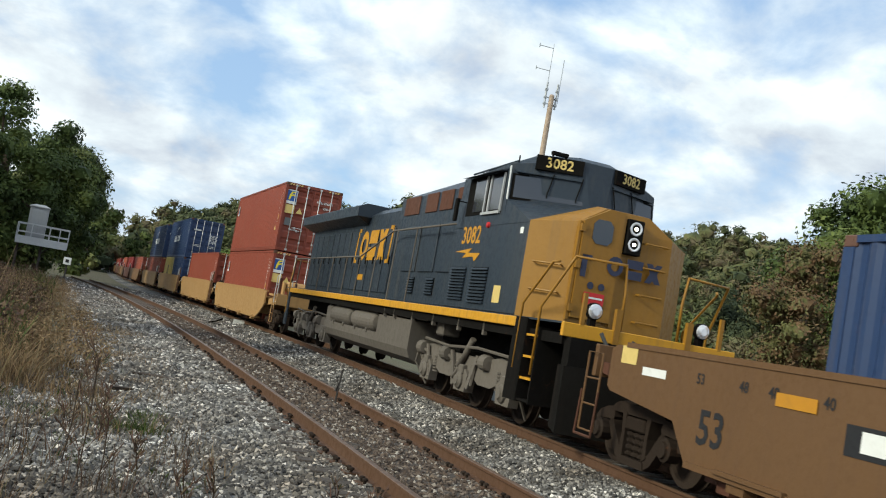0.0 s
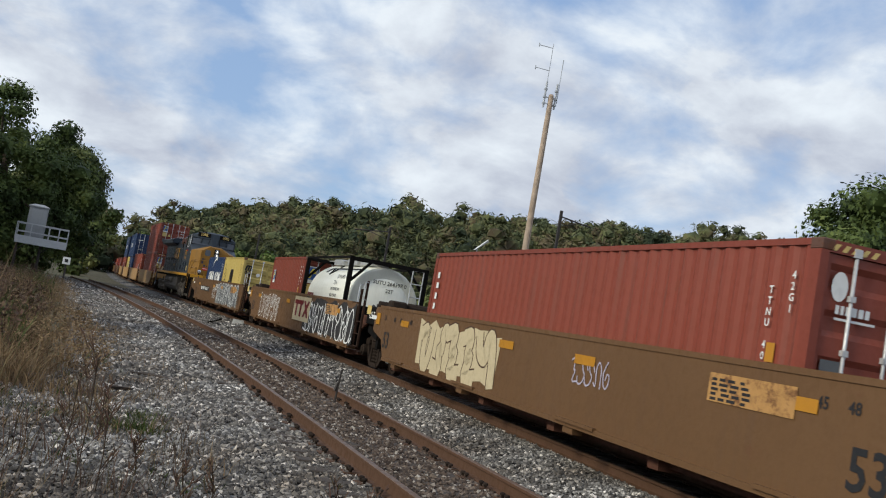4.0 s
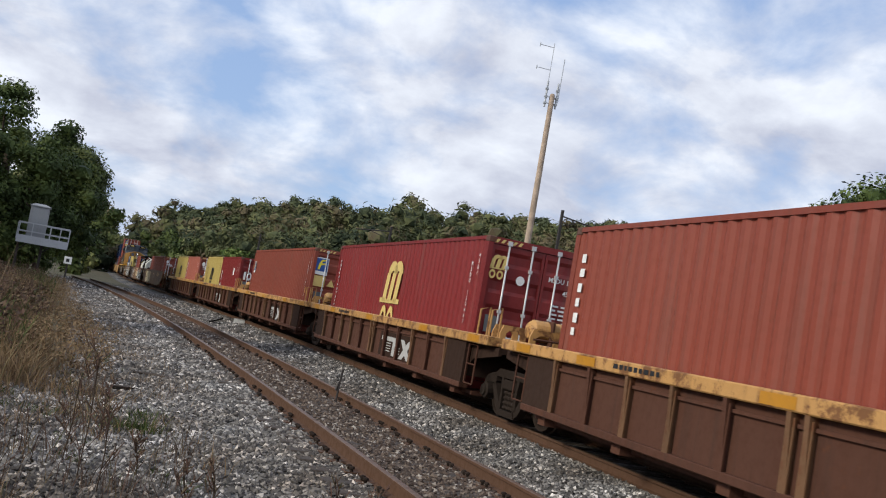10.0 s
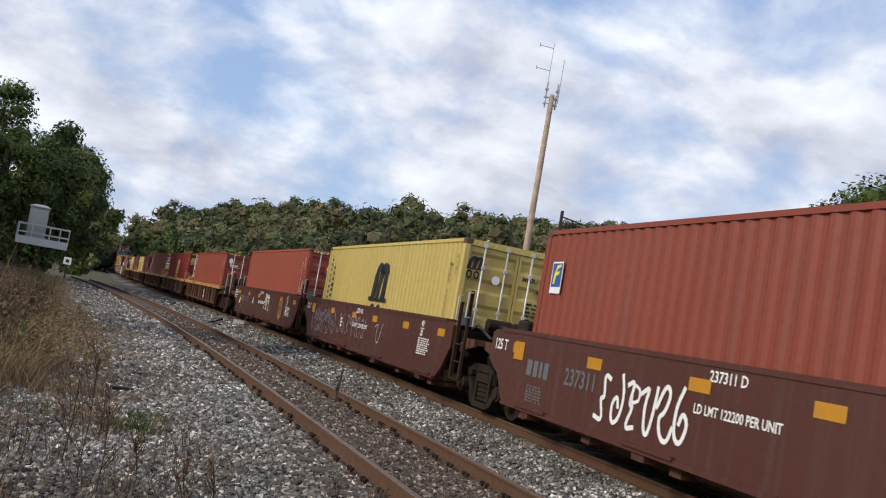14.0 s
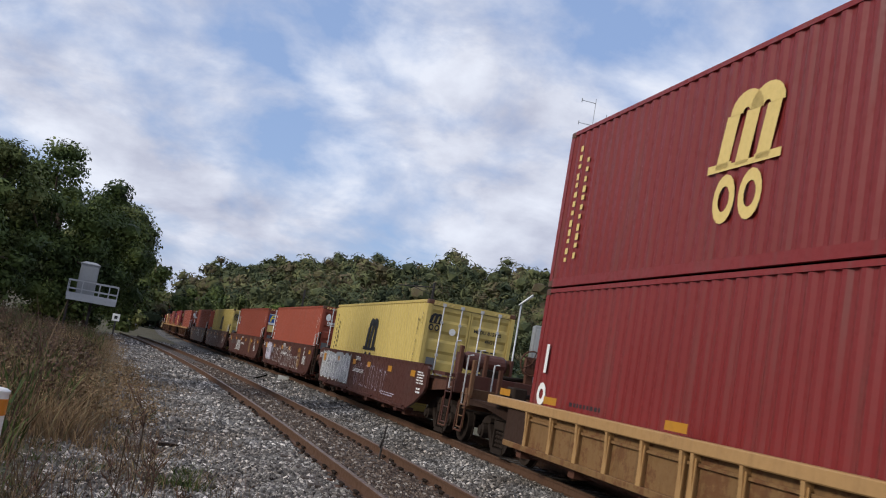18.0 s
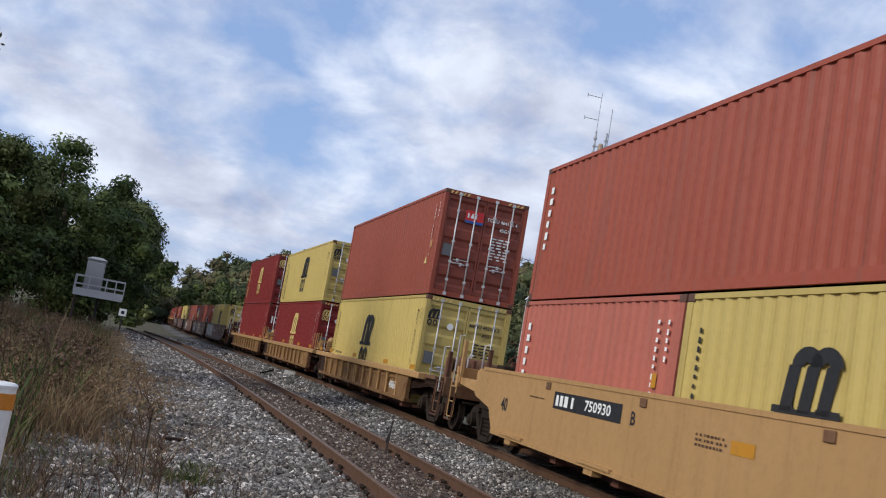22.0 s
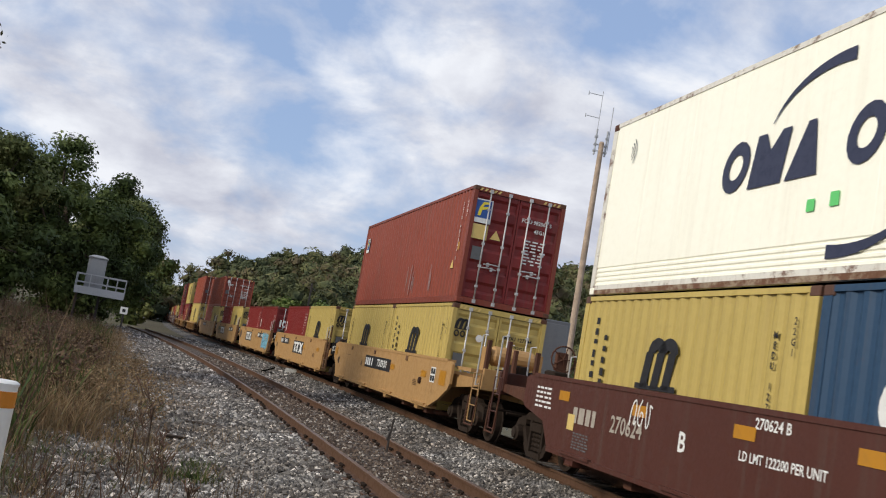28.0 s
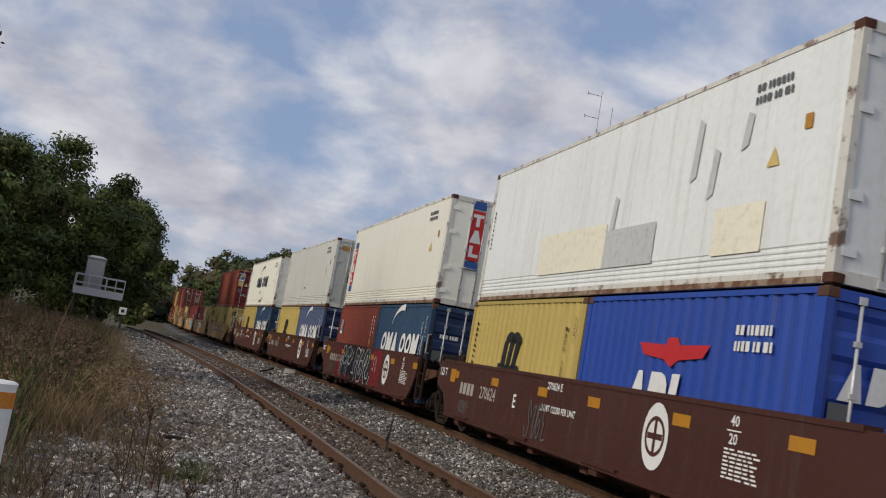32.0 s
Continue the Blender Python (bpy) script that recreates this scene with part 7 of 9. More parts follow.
# three long ochre wells
smooth_unit(1.6, TTX_BROWN, "ochre long well car with sprayed grey lettering", 9.75, True, False, 1.62, 0.46, (9.9, 8.75), (7.85, 7.85),
            marks53("A", both(spray(-1.0, 0.5, 6.6, 1.08, 9, 0.045, 3, MARK_WHITE, MARK_GREY, 0.17), spray(0.4, 0.7, 1.0, 0.7, 4, 0.03, 61, MARK_WHITE), spray(-0.3, 1.15, 0.8, 0.35, 4, 0.03, 62, MARK_WHITE))), first=True, posts=False, over=0.75)
pair(1.6, lambda u: container(u, BASE, NAVY, "navy blue short container with a white word-mark", L20, STD, marks=swoosh_marks(MARK_WHITE, True, 0.98, 2.05, 1.16)),
     lambda u: container(u, BASE, YELLOW, LBL_YEL, L20, STD, marks=emblem_marks(MARK_BLACK, 0.8, 0.2, 1.28, True, True)))
smooth_unit(-17.9, TTX_BROWN, "ochre long well car with white sprayed loops", 9.75, False, False, 1.62, 0.46, (8.75, 8.75), (7.6, 7.6),
            marks53("C", both(spray(6.0, 0.55, 4.2, 0.95, 7, 0.035, 5, MARK_WHITE, TTX_BROWN, 0.10), red_emblem, spray(-2.6, 0.48, 6.3, 1.12, 9, 0.05, 6, MARK_WHITE, SPRAY_DARK), spray(-2.9, 0.5, 5.8, 1.0, 6, 0.045, 16, MARK_WHITE))))
pair(-18.1, lambda u: container(u, BASE, RED, "oxide red short container", L20, STD, marks=plain_red_marks(0, "wave")), lambda u: tank_container(u, BASE))
smooth_unit(-37.4, TTX_BROWN, "ochre long well car with pale block lettering sprayed on it", 9.75, False, True, 1.62, 0.46, (8.75, 9.9), (7.5, 7.85),
            marks53("B", both(spray(4.9, 0.55, 4.4, 0.95, 5, 0.03, 8, MARK_BROWN, PATCH_TAN, 0.3), spray(-2.2, 1.0, 1.2, 0.4, 5, 0.025, 81, MARK_LILAC))))
container(-37.9, BASE, RED, LBL_RED, H=STD, marks=plain_red_marks(5, "line"), code=("TTNU 402115", "42G1", MARK_WHITE))

# five ribbed rusty wells
RIB_LBL = "rusty brown ribbed well car with a worn yellow top chord"
ribbed_unit(-59.8, RUSTY, CHORD, RIB_LBL, lead_end=True, marks=ribbed_marks(-2.0, False), first=True)
pair(-59.8, lambda u: container(u, BASE, YELLOW, LBL_YEL, L20, STD, marks=emblem_marks(MARK_BLACK, 0.75, 0.25, 1.28, True)),
     lambda u: container(u, BASE, SALMON, "sun-bleached red short container with white lettering column", L20, STD, darker_door=RED, marks=plain_red_marks(6, "line"), code=("TTNU 118067 1", "22G1", MARK_WHITE)))
ribbed_unit(-75.5, RUSTY, CHORD, RIB_LBL, marks=ribbed_marks())
pair(-75.5, lambda u: container(u, BASE, YELLOW, LBL_YEL, L20, STD, marks=emblem_marks(MARK_BLACK, 0.78, 0.25, 1.28, True, True)),
     lambda u: container(u, BASE, MAROON, "maroon short container with three tall white letters", L20, STD, marks=tall_name(3, 0.75, True), code=("TGBU 320589", "22G1", MARK_WHITE)))
ribbed_unit(-91.1, RUSTY, CHORD, RIB_LBL, marks=ribbed_marks())
container(-91.2, BASE, RED, LBL_RED, marks=plain_red_marks(0, "wave"), code=("FFAU 300457", "45G1", MARK_WHITE))
ribbed_unit(-106.9, RUSTY, CHORD, RIB_LBL, marks=ribbed_marks())
container(-106.9, BASE, MAROON, "maroon container with a large pale yellow arched emblem", marks=emblem_marks(MARK_YELLOW, 1.16, -0.15, 1.39, True, False, MARK_WHITE), code=("MSDU 120467", "45G1", MARK_WHITE))
ribbed_unit(-122.7, RUSTY, CHORD, RIB_LBL, trail_end=True, marks=both(ribbed_marks(0.3, False), lambda root: shapes("spray_paint", [q for g in glyphs(0.85, 0.55, 3, 12) for q in ribbon(g, 0.09)], MARK_WHITE, root, on_side(-1.41, -1.25, 0.55))))
container(-122.8, BASE, RED, LBL_RED, marks=plain_red_marks(6, "line"), code=("TRHU 746358 3", "45G1", MARK_WHITE))

# five brown-red plate-sided wells
BN = "brown-red plate-sided well car with white stencils"
smooth_unit(-142.75, OXIDE, BN, lead_end=True, half=(7.25, 6.95), marks=bnsf_marks("A", "237311", 2, spray(-0.75, 0.78, 1.0, 0.72, 3, 0.045, 14, MARK_WHITE), (-4.1, 1.02, 0.43)), first=True)
container(-142.6, BASE, ORANGE_RED, "faded orange-red container in a brown well car", marks=plain_red_marks(0, "flag"), code=("TCLU 773702", "45G1", MARK_WHITE))
smooth_unit(-158.0, OXIDE, BN, marks=bnsf_marks("E", "237311", 4, both(spray(5.9, 0.62, 3.4, 0.75, 6, 0.016, 15, MARK_LILAC), spray(2.3, 0.75, 3.0, 0.6, 7, 0.015, 16, MARK_LILAC), spray(-1.5, 0.75, 0.8, 0.55, 1, 0.022, 18, MARK_LILAC)), False))
container(-158.0, BASE, YELLOW, LBL_YEL, marks=emblem_marks(MARK_BLACK, 1.12, -0.25, 1.40, True, True), code=("MEDU 702331", "45G1", MARK_BLACK))
smooth_unit(-174.0, OXIDE, BN, marks=bnsf_marks("D", "237311", 6, spray(3.0, 0.6, 2.4, 0.7, 6, 0.06, 17, MARK_WHITE)))
container(-174.1, BASE, RED, LBL_RED, marks=plain_red_marks(0, "wave"), code=("FCIU 822017", "45G1", MARK_WHITE))
smooth_unit(-189.5, OXIDE, BN, marks=bnsf_marks("C", "237311", 8, both(spray(5.5, 0.6, 1.6, 0.85, 3, 0.02, 18, MARK_WHITE, MARK_LILAC, 0.08), spray(4.2, 0.62, 1.0, 0.8, 5, 0.025, 48, MARK_LILAC), spray(3.2, 0.55, 2.6, 0.9, 4, 0.022, 19, MARK_WHITE), spray(0.4, 0.95, 2.4, 0.5, 6, 0.02, 22, MARK_WHITE), spray(0.8, 0.5, 5.2, 0.62, 9, 0.022, 23, MARK_WHITE)), (-4.1, 1.0, 0.42)))
container(-189.4, BASE, ORANGE_RED, "faded orange-red container with white name column", marks=plain_red_marks(6, "line"), code=("TRHU 732549", "45G1", MARK_WHITE))
smooth_unit(-204.9, OXIDE, BN, trail_end=True, marks=bnsf_marks("B", "237311", 10, both(spray(6.2, 0.55, 5.0, 0.98, 7, 0.03, 20, MARK_WHITE, MARK_DUST, 0.07), spray(6.0, 0.6, 4.6, 0.85, 9, 0.03, 25, MARK_LILAC), spray(6.1, 0.75, 4.4, 0.7, 11, 0.022, 26, MARK_WHITE), spray(0.6, 0.6, 4.4, 0.8, 7, 0.018, 21, MARK_LILAC)), False, True))
container(-204.45, BASE, YELLOW, LBL_YEL, marks=emblem_marks(MARK_BLACK, 1.12, -0.25, 1.40, True, True), code=("MEDU 815920", "45G1", MARK_BLACK))

# three ribbed yellow wells, double stacked
YR = "yellow ribbed well car carrying two stacked containers"
ymk = ribbed_marks(0.2, False)
ribbed_unit(-224.6, TTX_YELLOW, TTX_YELLOW, YR, lead_end=True, zc=1.06, zt=1.22, marks=ymk, first=True)
container(-224.6, BASE, MAROON, "maroon container below another in a yellow well car", marks=tall_name(3, 1.0), code=("TGBU 617440", "45G1", MARK_WHITE))
container(-224.6, BASE + HC + LOCK, MAROON, "maroon container with a pale yellow arched emblem, stacked on top", marks=emblem_marks(MARK_YELLOW, 1.12, 0.12, 1.34, True, True, MARK_YELLOW), code=("MSMU 409122", "45G1", MARK_WHITE))
ribbed_unit(-240.3, TTX_YELLOW, TTX_YELLOW, YR, zc=1.06, zt=1.22, marks=ymk)
container(-240.3, BASE, MAROON, "maroon container with a pale yellow arched emblem, below a yellow one", marks=emblem_marks(MARK_YELLOW, 1.12, -0.15, 1.39, True, False, MARK_WHITE), code=("MSDU 551208", "45G1", MARK_WHITE))
container(-240.3, BASE + HC + LOCK, YELLOW, "yellow container with black arched emblem, stacked on top", H=STD + 0.03, marks=emblem_marks(MARK_BLACK, 1.12, -0.2, 1.2, True, True), code=("MEDU 330871", "42G1", MARK_BLACK))
ribbed_unit(-256.3, TTX_YELLOW, TTX_YELLOW, YR, trail_end=True, zc=1.06, zt=1.22, marks=both(ymk, lambda root: (side_word(root, "400636", 0.28, -4.85, 0.72, MARK_WHITE, -1.415), side_word(root, "40", 0.34, 1.7, 0.74, MARK_BLACK, -1.415))))
container(-256.3, BASE, YELLOW, LBL_YEL, marks=emblem_marks(MARK_BLACK, 1.12, 0.45, 1.36, True), code=("MEDU 492025 2", "45G1", MARK_BLACK))
container(-256.3, BASE + HC + LOCK, ORANGE_RED, "faded red container stacked on a yellow one", darker_door=RED, marks=plain_red_marks(0, "flag"), code=("TCNU 464135 4", "45G1", MARK_WHITE))

# five plate-sided yellow wells
TY = "dusty yellow plate-sided well car with a black emblem panel"


def yellow20(u, z=BASE, words=False, k=0.8, y=0.27):
    return container(u, z, YELLOW, "yellow short container with a black arched emblem", L20, STD, marks=emblem_marks(MARK_BLACK, k, y, 1.26, True, words), code=("MEDU 127744", "22G1", MARK_BLACK))


def scrapes(root, L, H):
    """Chalky vertical scrapes low on the side."""
    rng = random.Random(77)
    for y in (-1.3, -1.55, -1.7, -3.35, -3.45, -0.9):
        h = rng.uniform(0.4, 1.0)
        shapes("scrape", [rect(-0.012, 0.012, 0, h), rect(0.02, 0.035, 0.1, h * 0.7)], MARK_DUST, root, on_side(S, y, rng.uniform(0.15, 0.4)))


def both_marks(*fs):
    def fn(root, L, H):
        for f in fs:
            f(root, L, H)
    return fn


smooth_unit(-276.0, TTX_YELLOW, TY, lead_end=True, marks=ttx_marks("B", None, 3.3, "40"), first=True)
pair(-276.0, lambda u: container(u, BASE, SALMON, "sun-bleached red short container with white name column", L20, STD, marks=plain_red_marks(6, None)), lambda u: yellow20(u))
container(-276.0, BASE + STD + LOCK, ORANGE_RED, "faded red container stacked on two short ones", H=STD, darker_door=RED, marks=plain_red_marks(6, "line"), code=("TTNU 532174 2", "42G1", MARK_WHITE))
smooth_unit(-291.4, TTX_YELLOW, TY, marks=ttx_marks("C", 3.03, -2.4, "40", spray(4.8, 0.70, 1.45, 0.72, 5, 0.075, 31, MARK_OLIVE)))
pair(-291.4, lambda u: container(u, BASE, MAROON, "maroon short container with three tall white letters", L20, STD, marks=tall_name()), lambda u: yellow20(u, BASE, True))
smooth_unit(-306.9, TTX_YELLOW, TY, marks=ttx_marks("D", 3.0, -2.2, "40", both(spray(6.4, 0.9, 1.0, 0.5, 3, 0.08, 32, MARK_NAVY), spray(-4.2, 0.6, 2.2, 0.85, 4, 0.035, 33, MARK_NAVY, MARK_CYAN, 0.14))))
pair(-306.9, lambda u: container(u, BASE, MAROON, "maroon short container with three tall white letters", L20, STD, marks=tall_name()),
     lambda u: container(u, BASE, MAROON, "maroon short container with three tall white letters", L20, STD, marks=tall_name(), code=("TGBU 300915", "22G1", MARK_WHITE)))
smooth_unit(-322.5, TTX_YELLOW, TY, marks=ttx_marks("E", 0.6, 4.6, "40"))
pair(-322.7, lambda u: container(u, BASE, MAROON, "maroon short container with white lettering", L20, STD, marks=tall_name()), lambda u: yellow20(u))
smooth_unit(-338.0, TTX_YELLOW, TY, trail_end=True, marks=ttx_marks("A", None, 1.35, "40", None, "750930", 1.32, True))
pair(-338.0, lambda u: yellow20(u), lambda u: yellow20(u, BASE, True))
container(-338.0, BASE + STD + LOCK, RED, "oxide red container stacked on two yellow ones", darker_door=MAROON, marks=both_marks(plain_red_marks(0, "wave"), scrapes), code=("FCIU 982562 5", "45G1", MARK_WHITE))

# four brown-red plate-sided wells with refrigerated boxes on top
BR = "brown-red plate-sided well car below refrigerated containers"


def word_reefer(root, L, H):
    swoosh_marks(MARK_NAVY, True, 1.06, 2.4, 1.21, True)(root, L, H)
    shapes("sound_mark", ring(0, 0, 0.10, 0.12, -50, 50, 6) + ring(0, 0, 0.17, 0.19, -50, 50, 6) + ring(0, 0, 0.24, 0.26, -50, 50, 6), MARK_GREY, root, on_side(S, L / 2 - 0.75, H - 0.6))


def panel_reefer(root, L, H):
    for at, w in ((on_end(-0.42, -L / 2 - 0.002, 1.0), 0.36), (on_side(S, L / 2 - 0.62, 0.53), 0.46)):
        shapes("name_panel", [rect(-w / 2, w / 2, 0.25, 1.58)], MARK_RED, root, at)
        for a in (0.0, 1.62):
            shapes("name_panel_end", [rect(-w / 2, w / 2, a, a + 0.22)], MARK_BLUE, root, at)
        shapes("name_letters", [rect(-0.15, 0.15, 1.40, 1.49), rect(-0.05, 0.05, 1.16, 1.40), [(-0.16, 0.72), (0.16, 0.72), (0.05, 1.06), (-0.05, 1.06)], rect(-0.13, -0.03, 0.34, 0.64), rect(-0.03, 0.14, 0.34, 0.43)], MARK_WHITE, root, at @ Matrix.Translation((0, 0, 0.003)))


def worn_reefer(root, L, H):
    for a, b, h in ((0, 2.9, 0.75), (2.9, 4.6, 0.62), (6.2, 7.3, 0.62)):
        shapes("repair_patch", [rect(a, b, 0, h)], PATCH if b > 3 and a > 6 else GREY_PATCH if a else PATCH, root, on_side(S, 2.6, 0.42))
    for a, z, h in ((5.4, 1.5, 0.9), (5.9, 1.2, 0.7), (3.0, 1.0, 0.6), (6.6, 1.75, 0.5)):
        shapes("rub_mark", [[(a, 0), (a + 0.16, 0.06), (a + 0.22, h * 0.9), (a + 0.08, h)]], GREY_PATCH, root, on_side(S - 0.001, 2.6, z))
    shapes("code_column", column(9, 0.06, 0.07, 0.03, 13), MARK_BLACK, root, on_side(S, L / 2 - 0.35, H - 0.9))


def grey_reefer(root, L, H):
    shapes("code_column", column(4, 0.1, 0.11, 0.03, 15), MARK_RED, root, on_side(S, L / 2 - 0.45, H - 0.5))
    shapes("tape_repair", [rect(0, 0.8, 0, 0.06)], MARK_WHITE, root, on_side(S, -0.6, 1.2))
    shapes("tape_repair", [rect(0, 0.5, 0, 0.05)], MARK_RED, root, on_side(S - 0.001, 0.2, 0.85))
    shapes("door_word", bars(3, 0.12, 0.2, 0.03, 1, 1, 3), MARK_ORANGE, root, on_end(-0.95, -L / 2 + 0.008, H - 0.5))


smooth_unit(-357.9, OXIDE, BR, half=(7.6, 6.5), lead_end=True, marks=bnsf_marks("B", "270624", 11, spray(3.4, 1.1, 0.7, 0.4, 3, 0.025, 41, MARK_WHITE), (-3.4, 1.05, 0.43)), first=True)
pair(-357.9, lambda u: yellow20(u, BASE, True), lambda u: container(u, BASE, TEAL, "teal blue short container with a white word-mark", L20, STD, marks=swoosh_marks(MARK_WHITE, True, 0.98, 2.05, 1.16), code=("CMAU 118205", "22G1", MARK_WHITE)))
reefer(-357.9, BASE + STD + LOCK, WHITE, "white refrigerated container with navy word-mark and curved strokes", word_reefer)
smooth_unit(-373.4, OXIDE, BR, half=(7.2, 6.5), marks=bnsf_marks("C", "270624", 13, None, (-3.4, 1.05, 0.43)))
pair(-373.3, lambda u: yellow20(u), lambda u: container(u, BASE, PURPLE_BLUE, "faded violet-blue short container with a white word-mark", L20, STD, darker_door=NAVY, marks=swoosh_marks(MARK_WHITE, True, 0.98, 2.05, 1.16), code=("CAIU 226518", "22G1", MARK_WHITE)))
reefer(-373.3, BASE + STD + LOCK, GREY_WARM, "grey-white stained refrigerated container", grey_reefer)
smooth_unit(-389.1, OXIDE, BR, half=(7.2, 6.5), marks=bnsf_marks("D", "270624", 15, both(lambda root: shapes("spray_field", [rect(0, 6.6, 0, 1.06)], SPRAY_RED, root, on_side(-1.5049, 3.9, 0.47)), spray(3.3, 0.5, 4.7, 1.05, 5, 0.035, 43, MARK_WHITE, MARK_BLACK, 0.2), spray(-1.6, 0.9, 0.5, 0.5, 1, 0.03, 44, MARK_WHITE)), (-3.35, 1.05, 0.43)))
pair(-389.1, lambda u: container(u, BASE, RED, "oxide red short container", L20, STD, marks=plain_red_marks(0, "wave")), lambda u: container(u, BASE, TEAL, "teal blue short container with a white word-mark", L20, STD, darker_door=NAVY, marks=swoosh_marks(MARK_WHITE, True, 0.98, 2.05, 1.16), code=("CMAU 334107", "22G1", MARK_WHITE)))
reefer(-389.1, BASE + STD + LOCK, WHITE, "white refrigerated container with red and blue name panels", panel_reefer)
smooth_unit(-404.8, OXIDE, BR, half=(7.2, 7.6), trail_end=True, marks=bnsf_marks("E", "270624", 17, spray(1.2, 0.5, 1.0, 0.7, 4, 0.03, 45, MARK_GREY), (-3.4, 1.05, 0.43)))


def apl_marks(root, L, H):
    shapes("winged_emblem", [[(-0.95, 0.22), (-0.8, 0.05), (-0.2, 0.0), (0, -0.1), (0.2, 0.0), (0.8, 0.05), (0.95, 0.22), (0.2, 0.2), (0.12, 0.3), (-0.12, 0.3), (-0.2, 0.2)]], MARK_RED, root, on_side(S, 0.04, 1.68))
    shapes("word_mark", word_shapes("tpl", 0.52, 0.6, 0.06, 0.1), MARK_WHITE, root, on_side(S, 1.2, 0.9))
    shapes("serial_line", bars(8, 0.07, 0.12, 0.03, 2, 1.6, 12), MARK_WHITE, root, on_side(S, -L / 2 + 1.6, H - 0.55))
    shapes("door_word", word_shapes("tpl", 0.3, 0.4, 0.05, 0.06), MARK_WHITE, root, on_end(-0.95, -L / 2 + 0.012, H - 1.15))


pair(-404.8, lambda u: yellow20(u), lambda u: container(u, BASE, ROYAL, "royal blue short container with red winged emblem", L20, STD, marks=apl_marks, code=("APZU 313819", "22G1", MARK_WHITE)))
reefer(-404.8, BASE + STD + LOCK, GREY_WHITE, "stained grey-white refrigerated container with repair patches", worn_reefer)


# ---- stones of the ballast ----
STONE, _nt, _b = nodes_of("crushed_limestone", 0.85)
_g = _nt.nodes.new("ShaderNodeNewGeometry")
_r = _nt.nodes.new("ShaderNodeValToRGB")
_r.color_ramp.elements[0].color, _r.color_ramp.elements[1].color = (0.04, 0.038, 0.036, 1), (0.74, 0.72, 0.69, 1)
for _p, _c in ((0.25, (0.085, 0.082, 0.08)), (0.6, (0.165, 0.162, 0.157)), (0.88, (0.30, 0.295, 0.285))):
    _e = _r.color_ramp.elements.new(_p)
    _e.color = (*_c, 1)
_nt.links.new(_g.outputs["Random Per Island"], _r.inputs[0])
_patch = ramp(_nt, tex(_nt, 0.7, 4).outputs["Fac"], 0.35, 0.65, (0.62, 0.53, 0.45, 1), (1.22, 1.17, 1.12, 1))
_nt.links.new(blend(_nt, 1.0, _r.outputs[0], _patch, mode="MULTIPLY"), _b.inputs["Base Color"])
bumped(_nt, _b, tex(_nt, 60, 3).outputs["Fac"], 0.3, 0.01)

BROWN_STONE, _nt, _b = nodes_of("iron_stained_stone", 0.9)
_g = _nt.nodes.new("ShaderNodeNewGeometry")
_r = _nt.nodes.new("ShaderNodeValToRGB")
_r.color_ramp.elements[0].color, _r.color_ramp.elements[1].color = (0.035, 0.024, 0.018, 1), (0.42, 0.38, 0.33, 1)
for _p, _c in ((0.5, (0.085, 0.058, 0.042)), (0.86, (0.17, 0.13, 0.10))):
    _e = _r.color_ramp.elements.new(_p)
    _e.color = (*_c, 1)
_nt.links.new(_g.outputs["Random Per Island"], _r.inputs[0])
_nt.links.new(_r.outputs[0], _b.inputs["Base Color"])

OCTA_V = np.array([(1, 0, 0), (-1, 0, 0), (0, 1, 0), (0, -1, 0), (0, 0, 1), (0, 0, -1)], float)
OCTA_F = np.array([(0, 2, 4), (2, 1, 4), (1, 3, 4), (3, 0, 4), (2, 0, 5), (1, 2, 5), (3, 1, 5), (0, 3, 5)])


def stones(name, spots, sizes, mat, label, rng):
    n = len(spots)
    v = OCTA_V[None] * (1 + rng.uniform(-0.35, 0.35, (n, 6, 1)))
    v = v + rng.uniform(-0.28, 0.28, (n, 6, 3))
    v[:, :, 2] *= 0.75
    a = rng.uniform(0, math.tau, n)
    c, s = np.cos(a)[:, None], np.sin(a)[:, None]
    x, y = v[:, :, 0] * c - v[:, :, 1] * s, v[:, :, 0] * s + v[:, :, 1] * c
    t = rng.uniform(-0.6, 0.6, n)[:, None]
    z = v[:, :, 2] * np.cos(t) + x * np.sin(t)
    x = x * np.cos(t) - v[:, :, 2] * np.sin(t)
    w = np.stack([x, y, z], -1) * sizes[:, None, None] + spots[:, None, :]
    f = (OCTA_F[None] + (np.arange(n) * 6)[:, None, None]).reshape(-1, 3)
    return tagged(bulk(name, w.reshape(-1, 3), f, [mat]), label, "gravel", kind="stuff")


def spread_along(place, y0, y1, o0, o1, dens, rng, z):
    """Random spots in a strip beside a line, thinning with distance."""
    n = int((y1 - y0) * (o1 - o0) * dens)
    y, o = rng.uniform(y0, y1, n), rng.uniform(o0, o1, n)
    return np.array([place(a, b, z)[0] for a, b in zip(y, o)])


